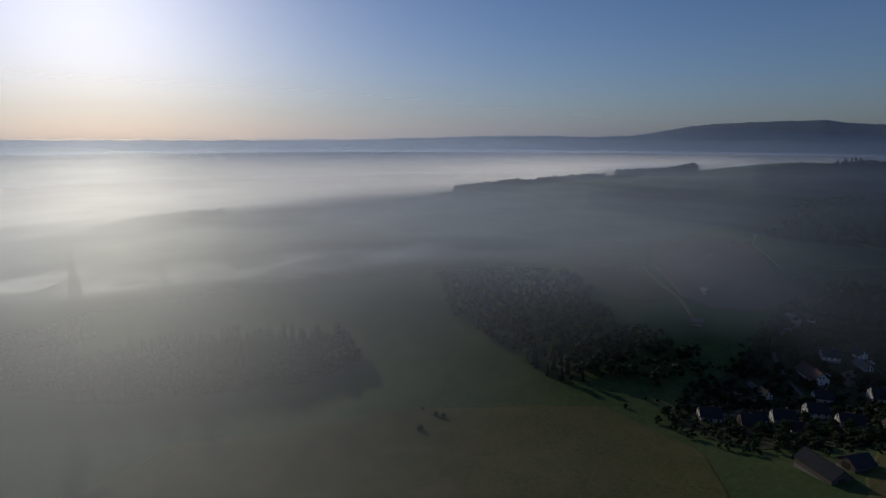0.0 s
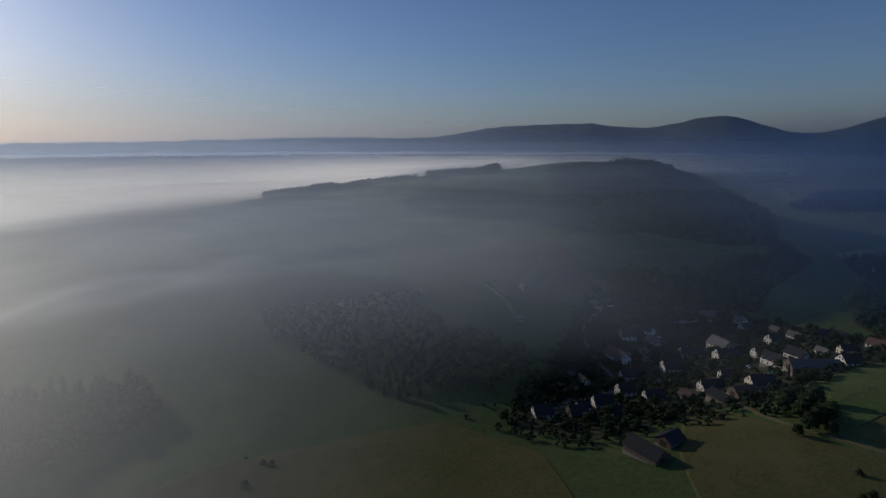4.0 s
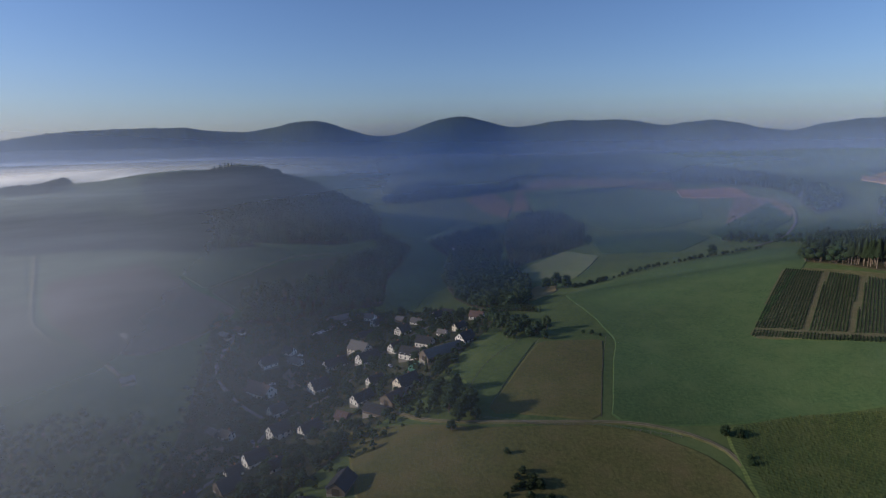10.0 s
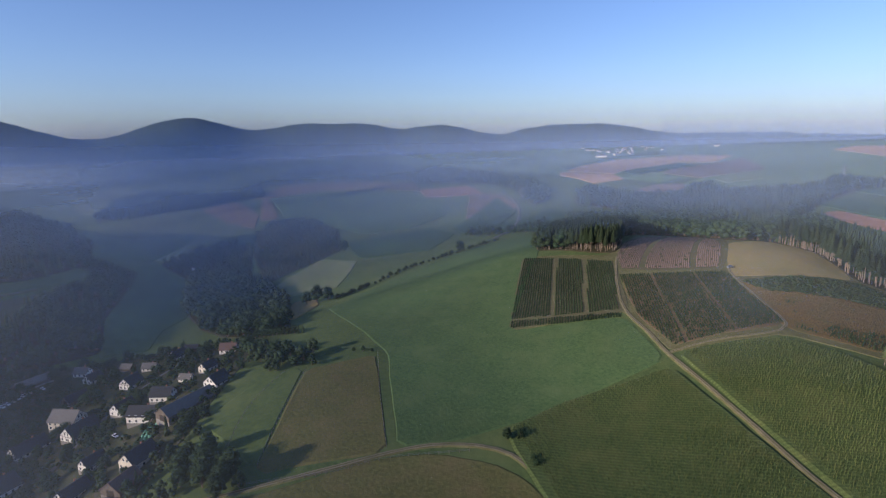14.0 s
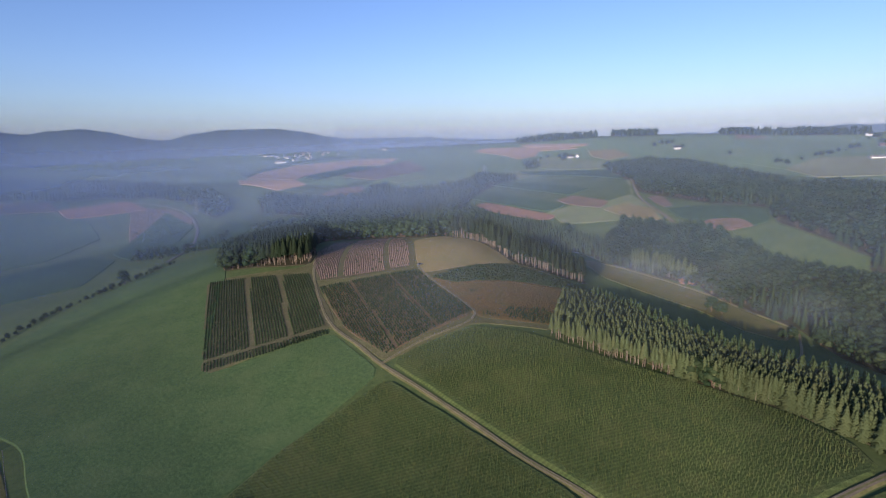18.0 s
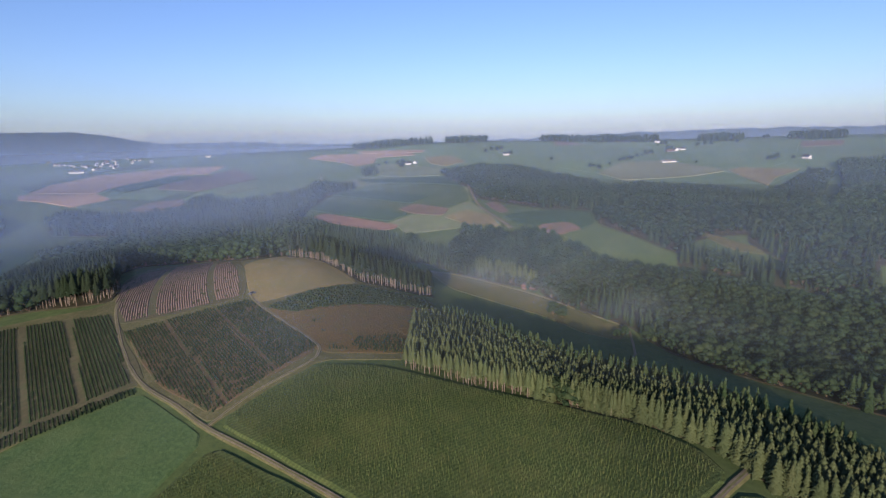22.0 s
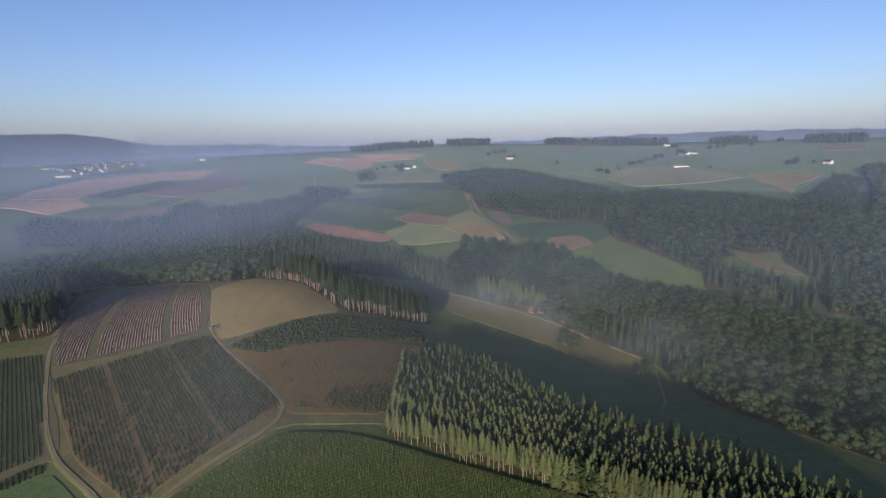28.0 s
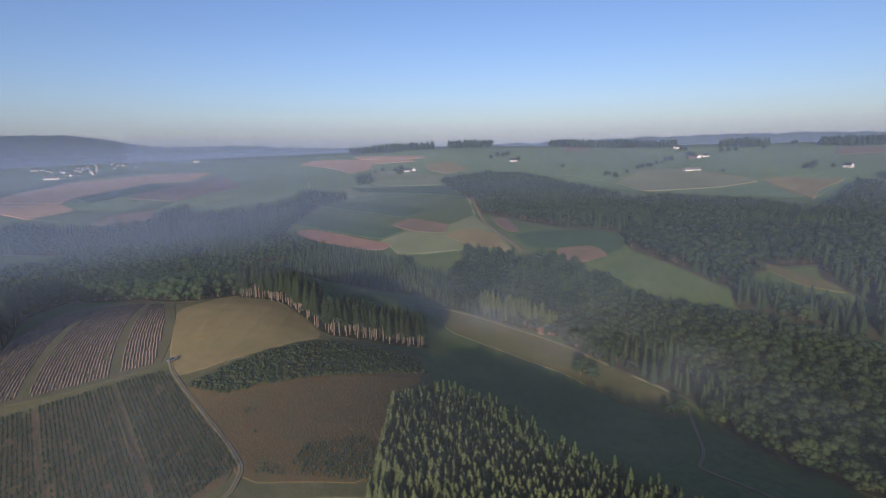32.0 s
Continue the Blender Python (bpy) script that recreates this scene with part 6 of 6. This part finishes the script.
for x, y, length, width, eave, turn, roof, wall, timber, label in (
    (-442, -70, 13, 11, 3.8, 121, SLATE, WHITEWALL, True, "white half-timbered village house with a dark slate roof"),
    (-459, -56, 10, 8, 3.4, 52, SLATE, WHITEWALL, False, "white plastered village house with a dark slate roof"),
    (-447, -51, 14, 7, 2.8, 48, GREYROOF, WHITEWALL, True, "white half-timbered village house with a weathered grey roof"),
    (-386, -61, 12, 10, 4.6, 121, SLATE, WHITEWALL, False, "white plastered village house with a dark slate roof"),
    (-326, -4, 18, 9, 2.8, 47, SLATE, BOARDS, False, "weathered boarded barn with a dark slate roof"),
    (-516, -16, 24, 9, 3.2, 115, GREYROOF, BOARDS, False, "weathered boarded barn with a weathered grey roof"),
    (-517, 11, 11, 8, 3.6, 49, GREYROOF, WHITEWALL, False, "white plastered village house with a weathered grey roof"),
    (-505, 36, 9, 7, 3.0, 44, GREYROOF, BOARDS, False, "weathered boarded barn with a weathered grey roof"),
    (-488, 47, 11, 7, 3.0, 51, GREYROOF, WHITEWALL, False, "white plastered village house with a weathered grey roof"),
    (-343, -22, 9, 7, 3.0, 51, REDTILE, BOARDS, False, "weathered boarded barn with a brown tiled roof"),
    (-498, 77, 12, 8, 3.2, 53, SLATE, BOARDS, False, "weathered boarded barn with a dark slate roof"),
    (-354, -58, 13, 11, 6.0, 125, SLATE, WHITEWALL, False, "white plastered village house with a dark slate roof"),
    (-322, -67, 13, 11, 4.4, 120, SLATE, WHITEWALL, False, "white plastered village house with a dark slate roof"),
    (-305, -56, 9, 7, 3.4, 120, SLATE, WHITEWALL, False, "white plastered village house with a dark slate roof"),
    (-296, -76, 12, 12, 3.4, 124, SLATE, BOARDS, False, "weathered boarded barn with a dark slate roof"),
    (-311, -76, 9, 7, 3.2, 124, SLATE, WHITEWALL, False, "white plastered village house with a dark slate roof"),
    (-361, -87, 9, 7, 3.4, 50, SLATE, WHITEWALL, False, "white plastered village house with a dark slate roof"),
    (-285, -93, 13, 10, 3.8, 126, SLATE, WHITEWALL, False, "white plastered village house with a dark slate roof"),
    (-400, -147, 9, 6, 2.6, 120, GREYROOF, BOARDS, False, "weathered boarded barn with a weathered grey roof"),
    (-465, -101, 10, 6, 2.6, 53, GREYROOF, BOARDS, False, "weathered boarded barn with a weathered grey roof"),
    (-476, -92, 9, 6, 2.6, 43, REDTILE, BOARDS, False, "weathered boarded barn with a brown tiled roof"),
    (-365, -95, 9, 5, 2.4, 43, GREYROOF, BOARDS, False, "weathered boarded barn with a weathered grey roof"),
    (-250, -35, 21, 12, 3.8, 60, SLATE, BOARDS, False, "dark barn at the pasture's edge"), (-264, -26, 13, 10, 3.4, 150, SLATE, BOARDS, False, "dark barn wing at the pasture's edge"),
    (-443, -159, 8, 5, 2.6, 60, GREYROOF, BOARDS, False, "small field hut in the arable field"), (-342, -40, 14, 10, 4.6, 122, SLATE, WHITEWALL, True, "white half-timbered village house with a dark slate roof")):
    barn = wall == BOARDS
    house(x, y, length, width, eave, turn, roof, wall, timber, label, barn, "barn" if barn else "house", "barn" if barn else "house")

# far farms and the hamlet in the haze
for x, y, length, width, eave, turn in ((-193, 1176, 14, 9, 4.5, 10), (-180, 1184, 11, 8, 4, 100), (-206, 1170, 9, 6, 3, 10), (20, 1236, 15, 9, 5, 5), (407, 1372, 14, 9, 5, 20), (385, 1215, 12, 9, 4.5, 100), (402, 1222, 16, 9, 4, 10), (525, 996, 15, 10, 5, 110), (-792, 1590, 18, 11, 6, 20), (-775, 150, 10, 8, 4, 30)):
    house(x, y, length, width, eave, turn, SLATE, WHITEWALL, False, "distant white farmhouse with a dark roof")
house(320, 1091, 34, 9, 3.5, 4, GREYROOF, WHITEWALL, False, "long white farm shed on the upland meadow", True, "barn", "barn")
house(370, 1208, 20, 9, 3.5, 12, REDTILE, BOARDS, False, "brown-roofed farm barn on the upland", True, "barn", "barn")
hr_ = random.Random(21)
for k in range(48):
    hx, hy = -1045 + hr_.gauss(0, 85), 1430 + hr_.gauss(0, 85)
    if inside([(-1260, 1560), (-930, 1250), (-880, 1500), (-1000, 1640)], np.array([hx]), np.array([hy]))[0]:
        house(hx, hy, hr_.uniform(7, 10), hr_.uniform(6, 8), hr_.uniform(3, 4.5), hr_.uniform(0, 180), hr_.choice([SLATE, REDTILE]), WHITEWALL, False, "distant white house of a hamlet in the haze")
house(-975, 1295, 36, 12, 4.5, 20, GREYROOF, WHITEWALL, False, "long white hall at the edge of the hamlet", True, "barn", "barn")


# ---- single trees ----
def tree_thing(form, leaf, label, name="tree"):
    v, f, m = form
    ob = new(name)
    for nm, want, mat in (("trunk", 1, BARK), ("crown", 0, leaf)):
        ff = [q for q, k in zip(f, m) if k == want]
        used = sorted({i for q in ff for i in q})
        at = {i: k for k, i in enumerate(used)}
        mesh_ob(nm, v[used], [tuple(at[i] for i in q) for q in ff], mat, ob, tone=np.full(len(used), 0.2))
    return tagged(ob, label, "tree", "trees")


near_rng = random.Random(8)
TREES = [tree_thing(crown_leafy(near_rng, 12, 330, 0.12, 0.36, 0.046), LEAF, "leafy green tree in the village") for k in range(6)]
FRUIT = [tree_thing(crown_leafy(near_rng, 8, 200, 0.2, 0.42, 0.056), LEAF, "rounded fruit tree in a village garden", "fruit_tree") for k in range(3)]
HEDGE = [tree_thing(crown_leafy(near_rng, 8, 240, 0.06, 0.45, 0.055), SHRUBLEAF, "bushy shrub along the field edge", "hedge_shrub") for k in range(3)]
FIRS = [tree_thing(crown_conifer(near_rng, 11, 9, 0.17, 0.05), SPRUCE, "dark green spruce in the village", "fir_tree") for k in range(2)]
for k, o in enumerate(TREES + FRUIT + HEDGE + FIRS):
    o.matrix_world = Matrix.Translation((-470 + 3 * k, 108 + 2 * k, ground_z(-470 + 3 * k, 108 + 2 * k) - 0.3)) @ Matrix.Diagonal((7, 7, 7, 1))


def plant_tree(x, y, height, which=None, label="", wide=1.0):
    src = which or near_rng.choice(TREES)
    ob = copy_thing(src, Matrix.Translation((x, y, ground_z(x, y) - 0.3)) @ Matrix.Rotation(near_rng.uniform(0, 6.28), 4, "Z"))
    ob.scale = (height * wide, height * wide, height)
    return tagged(ob, label)


HOUSES = [tuple(o.location[:2]) for o in scene.objects if o.name.startswith(("house", "barn")) and o.parent is None]
made = 0
while made < 420:
    x, y = near_rng.uniform(-540, -255), near_rng.uniform(-110, 110)
    poly = [(-255, -60), (-262, -112), (-330, -112), (-480, -110), (-540, -20), (-520, 70), (-470, 105), (-430, 105), (-385, 70), (-345, 38), (-318, 10), (-300, -20)]
    if not inside(poly, np.array([x]), np.array([y]))[0] or min(math.hypot(x - a, y - b) for a, b in HOUSES) < 7.5:
        continue
    if any(abs(x - a) < 5 and 0 < b - y < 15 for a, b in HOUSES):
        continue
    made += 1
    tall = near_rng.random()
    if tall < 0.1:
        plant_tree(x, y, near_rng.uniform(7, 11), near_rng.choice(FIRS), "dark green spruce between the houses")
    elif tall < 0.55:
        plant_tree(x, y, near_rng.uniform(3.5, 6), near_rng.choice(FRUIT), "rounded fruit tree in a village garden", near_rng.uniform(0.95, 1.2))
    else:
        plant_tree(x, y, near_rng.uniform(5, 9), None, "leafy green tree between the houses", near_rng.uniform(0.95, 1.3))
shade = sown([(-246, -60), (-255, -112), (-330, -118), (-480, -114), (-545, -20), (-520, 74), (-470, 108), (-430, 106), (-385, 70), (-347, 44), (-300, 24), (-282, -15)], 6.0, 61, 0.48, 0.9)
shade = np.array([p for p in shade if min(math.hypot(p[0] - a, p[1] - b) for a, b in HOUSES) > 8 and not any(abs(p[0] - a) < 5 and 0 < b - p[1] < 13 for a, b in HOUSES)])
joined("garden_shrubs", FARLEAF, stand(shade, 2.0, 5.5, 61, (1.0, 1.5), 0.15), [LEAF, BARK], "dark shrubs and hedges filling the village gardens", "shrubs", 61)
for x, y, h in ((-289, 33, 16), (-297, 28, 14), (-305, 22, 13), (-284, 38, 10), (-316, 36, 15), (-322, 30, 11), (-310, 30, 12), (-280, 25, 9), (-328, 24, 9), (-300, 36, 13), (-293, 38, 17), (-303, 30, 17), (-312, 24, 15), (-286, 30, 13), (-318, 27, 13)):
    plant_tree(x, y, h * 0.78, None, "large leafy tree at the village edge", 1.1)
for x, y, h in ((-520, 189, 17), (-512, 196, 14), (-526, 182, 13), (-542, 380, 14), (-704, 322, 16), (-234, 132, 6), (-230, 136, 5), (-214, 127, 4), (-217, 129, 3.5), (-356, 137, 4), (-360, 133, 3.5), (-351, 140, 3)):
    plant_tree(x, y, h, None, "lone leafy tree beside the fields", 1.1)
for a, b in zip(((-505, 200), (-511, 239), (-532, 309), (-542, 380)), ((-511, 239), (-532, 309), (-542, 380), (-565, 470))):
    for k in range(11):
        f = k / 11
        plant_tree(a[0] + (b[0] - a[0]) * f + near_rng.uniform(-3, 3), a[1] + (b[1] - a[1]) * f, near_rng.uniform(3, 6), near_rng.choice(HEDGE), "bushy hedge shrub along the meadow", 1.2)
for x, y, h in ((-38, 424, 13), (-32, 418, 11), (41, 342, 16), (21, 364, 14), (15, 372, 12), (-4, 378, 7), (3, 382, 8), (30, 352, 13), (52, 335, 14), (-158, 627, 17)):
    plant_tree(x, y, h, None, "leafy tree at the valley meadow", 1.15)
for x, y, h in ((174, 1055, 12), (265, 1145, 10), (250, 1140, 9), (240, 1135, 9), (478, 1014, 11), (-6, 1300, 12), (30, 1240, 12), (374, 1230, 13), (380, 1225, 12), (545, 1265, 11), (480, 1282, 9), (-205, 1185, 13), (-215, 1180, 12), (-70, 1050, 8)):
    plant_tree(x, y, h, None, "leafy tree by the upland farms", 1.3)
for x, y in [(251, 1147), (264, 1158), (274, 1161), (286, 1170), (298, 1175), (312, 1189), (325, 1197), (164, 1077), (172, 1084), (486, 1030), (493, 1029), (474, 1023), (381, 1304), (398, 1323), (405, 1320), (453, 1259), (476, 1275), (488, 1269), (-6, 1311), (6, 1297), (17, 1308), (-22, 1276), (632, 1313), (650, 1330), (572, 1360), (594, 1363), (696, 1287), (717, 1302), (710, 1277), (509, 1008), (208, 1101), (360, 1061), (106, 1164), (-256, 1184), (-205, 1144), (-243, 1198)]:
    plant_tree(x, y, near_rng.uniform(6, 13), None, "leafy tree in an upland hedge", 1.25)
bush_rng = random.Random(4)
for cx, cy, n, s in ((-235, 40, 14, 6), (-232, 46, 6, 4), (-190, -210, 4, 10), (-330, -122, 10, 20), (-290, -118, 8, 15)):
    for k in range(n):
        plant_tree(cx + bush_rng.gauss(0, s), cy + bush_rng.gauss(0, s * 0.6), bush_rng.uniform(2, 4.5), bush_rng.choice(HEDGE), "bushy shrub in the pasture", 1.2)


# ---- pylons, turbines, small things ----
def bar_bm(bm, a, b, r):
    a, b = Vector(a), Vector(b)
    d = (b - a).normalized()
    s = d.cross(Vector((0.3, 0.2, 0.93))).normalized() * r
    u = d.cross(s).normalized() * r
    ring = [[bm.verts.new(p + q) for q in (s + u, u - s, -s - u, s - u)] for p in (a, b)]
    for i in range(4):
        bm.faces.new((ring[0][i], ring[0][(i + 1) % 4], ring[1][(i + 1) % 4], ring[1][i]))


def pylon(x, y, height, turn, label):
    """A lattice pylon: four tapering legs, cross bracing, and cross-arms with insulators."""
    ob = new("pylon")
    ob.matrix_world = pose(x, y, ground_z(x, y) - 0.3, 0, 0, turn)
    k = height / 52

    def half(z):
        return (4.2 * (1 - z / 52) ** 1.3 + 0.55) * k

    levels = [0, 8, 15, 21, 26, 30.5, 34.5, 38, 41.5, 45, 48.5, 52]
    for sx in (-1, 1):
        for sy in (-1, 1):
            bm = bmesh.new()
            for a, b in zip(levels, levels[1:]):
                bar_bm(bm, (sx * half(a), sy * half(a), a * k), (sx * half(b), sy * half(b), b * k), 0.27 * k)
            part("leg", bm, STEEL, ob)
    bm = bmesh.new()
    for a, b in zip(levels, levels[1:]):
        for s in (-1, 1):
            for u, w in ((1, -1), (-1, 1)):
                bar_bm(bm, (u * half(a), s * half(a), a * k), (w * half(b), s * half(b), b * k), 0.13 * k)
                bar_bm(bm, (s * half(a), u * half(a), a * k), (s * half(b), w * half(b), b * k), 0.13 * k)
    part("bracing", bm, STEEL, ob)
    for z, reach in ((33, 15), (40, 11.5), (46.5, 7)):
        for s in (-1, 1):
            bm = bmesh.new()
            for y0 in (-1, 1):
                bar_bm(bm, (0, y0 * half(z), z * k), (s * reach * k, 0, z * k), 0.22 * k)
                bar_bm(bm, (0, y0 * half(z), (z + 2.2) * k), (s * reach * k, 0, z * k), 0.17 * k)
            part("cross_arm", bm, STEEL, ob)
            for f in (0.55, 1.0):
                bm = bmesh.new()
                bar_bm(bm, (s * reach * f * k, 0, z * k), (s * reach * f * k, 0, (z - 2.4) * k), 0.14)
                part("insulator", bm, DARKWOOD, ob)
    return tagged(ob, label, "pylon", "pylons")


pylon(-61, -485, 72, 20, "steel lattice pylon rising from the misty wood")
pylon(-146, -584, 42, 20, "steel lattice pylon fading in the fog")
for x, y in ((-335, 984), (-723, 683)):
    pylon(x, y, 26, 40, "distant steel lattice pylon on the fields")


def turbine(x, y, z, height, turn):
    ob = new("wind_turbine")
    ob.matrix_world = pose(x, y, z, 0, 0, turn)
    bm = bmesh.new()
    bmesh.ops.create_cone(bm, segments=12, radius1=2.2, radius2=1.2, depth=height, cap_ends=True, matrix=Matrix.Translation((0, 0, height / 2)))
    part("tower", bm, TURBINEWHITE, ob)
    box_part("nacelle", (-1.6, -5, height - 1.5), (1.6, 4, height + 2), TURBINEWHITE, ob, bevel=0.4)
    for k in range(3):
        a = radians(20 + 120 * k)
        bm = bmesh.new()
        c, s = math.sin(a), math.cos(a)
        pts = [(0.9 * s, -5.4, -0.9 * c), (-0.9 * s, -5.4, 0.9 * c), (26 * c - 0.25 * s, -5.4, 26 * s + 0.25 * c), (26 * c + 0.25 * s, -5.4, 26 * s - 0.25 * c)]
        lo = [bm.verts.new((px, py, pz + height)) for px, py, pz in pts]
        hi = [bm.verts.new((px, py - 0.4, pz + height)) for px, py, pz in pts]
        bm.faces.new(lo), bm.faces.new(hi[::-1])
        for i in range(4):
            bm.faces.new((lo[i], lo[(i + 1) % 4], hi[(i + 1) % 4], hi[i]))
        part("blade", bm, TURBINEWHITE, ob)
    return tagged(ob, "tiny white wind turbine on the far hills", "wind turbine", "wind turbines")


for az_t, top in ((-40.3, 236), (21.2, 190), (20.0, 194), (26.4, 190)):
    x, y = -80 + 4250 * math.sin(radians(az_t)), 40 + 4250 * math.cos(radians(az_t))
    turbine(x, y, 60, top - 86, 25)


def bale(x, y):
    ob = new("wrapped_bale")
    ob.matrix_world = pose(x, y, ground_z(x, y) + 0.3, 0, 0, 110)
    bm = bmesh.new()
    bmesh.ops.create_cone(bm, segments=14, radius1=0.75, radius2=0.75, depth=1.3, cap_ends=True, matrix=Matrix.Translation((0, 0, 0.78)) @ Matrix.Rotation(radians(90), 4, "X"))
    bmesh.ops.bevel(bm, geom=[e for e in bm.edges if e.calc_face_angle(0) > 1], offset=0.12, segments=1, affect="EDGES")
    part("wrap", bm, WRAP, ob)
    return tagged(ob, "round silage bale in green wrap", "bale", "silage bales")


for i in range(7):
    for j in range(3):
        bale(-368 - i * 1.7 + j * 1.1, 19 + j * 2.0 + i * 0.9)


def car(x, y, turn, paint, label):
    """A parked car: body, cabin glass, four wheels."""
    ob = new("car")
    ob.matrix_world = pose(x, y, ground_z(x, y) + 0.8, 0, 0, turn)
    bm = bmesh.new()
    box_bm(bm, (-2.1, -0.85, 0.3), (2.1, 0.85, 0.95))
    bmesh.ops.bevel(bm, geom=bm.edges[:], offset=0.15, segments=1, affect="EDGES")
    part("body", bm, paint, ob)
    bm = bmesh.new()
    v = box_bm(bm, (-1.3, -0.75, 0.9), (1.0, 0.75, 1.5))
    for q in v[4:]:
        q.co.x *= 0.7
        q.co.y *= 0.85
    part("cabin", bm, GLASS, ob)
    box_part("car_roof", (-0.85, -0.6, 1.5), (0.65, 0.6, 1.54), paint, ob)
    for sx in (-1.3, 1.3):
        for sy in (-0.8, 0.8):
            bm = bmesh.new()
            bmesh.ops.create_cone(bm, segments=12, radius1=0.33, radius2=0.33, depth=0.22, cap_ends=True, matrix=Matrix.Translation((sx, sy, 0.33)) @ Matrix.Rotation(radians(90), 4, "X"))
            part("wheel", bm, RUBBER, ob)
    return tagged(ob, label, "car", "parked cars")


car(-239, 352, 60, CARGREY, "dark car parked at the stubble field")
for k in range(8):
    car(-487 - 2.4 * k, -38 + 2.6 * k, 35, CARWHITE, "white car parked in a row behind the village")
for x, y, a, p in ((-507, -12, 20, CARWHITE), (-456, -48, 60, CARWHITE), (-446, -42, 20, CARGREY), (-420, -66, 100, CARWHITE), (-352, -72, 30, CARGREY), (-395, 12, 15, CARWHITE)):
    car(x, y, a, p, "small car parked in the village")


def fence(points, gap, label):
    """A paddock fence of wooden posts with two wires."""
    ob = new("fence")
    line = smooth_line(points, gap)
    base = line[0]
    ob.matrix_world = Matrix.Translation((base.x, base.y, ground_z(base.x, base.y)))
    key = "fence_post"
    if key not in SHARED:
        shared_mesh(key, (-0.09, -0.09, -0.2), (0.09, 0.09, 1.35), BOARDS)
    bm = bmesh.new()
    last = None
    for p in line:
        z = ground_z(p.x, p.y) - ground_z(base.x, base.y) + 0.35
        o = new("post", SHARED[key])
        o.parent = ob
        o.matrix_local = Matrix.Translation((p.x - base.x, p.y - base.y, z))
        q = Vector((p.x - base.x, p.y - base.y, z))
        if last is not None:
            for hgt in (0.6, 1.15):
                bar_bm(bm, last + Vector((0, 0, hgt)), q + Vector((0, 0, hgt)), 0.025)
        last = q
    part("wire", bm, STEEL, ob)
    return tagged(ob, label, "fence", "paddock fences")


fence([(-346, 141), (-306, 116), (-266, 93)], 4.0, "wooden post fence along the green meadow")
fence([(-292, 48), (-330, 78), (-360, 103)], 4.0, "wooden post fence between the paddocks")
fence([(-312, 42), (-340, 62), (-366, 92)], 4.0, "wooden post fence in the paddock")
fence([(-284, 40), (-268, 66), (-259, 90), (-240, 116)], 4.0, "wooden post fence beside the lane")
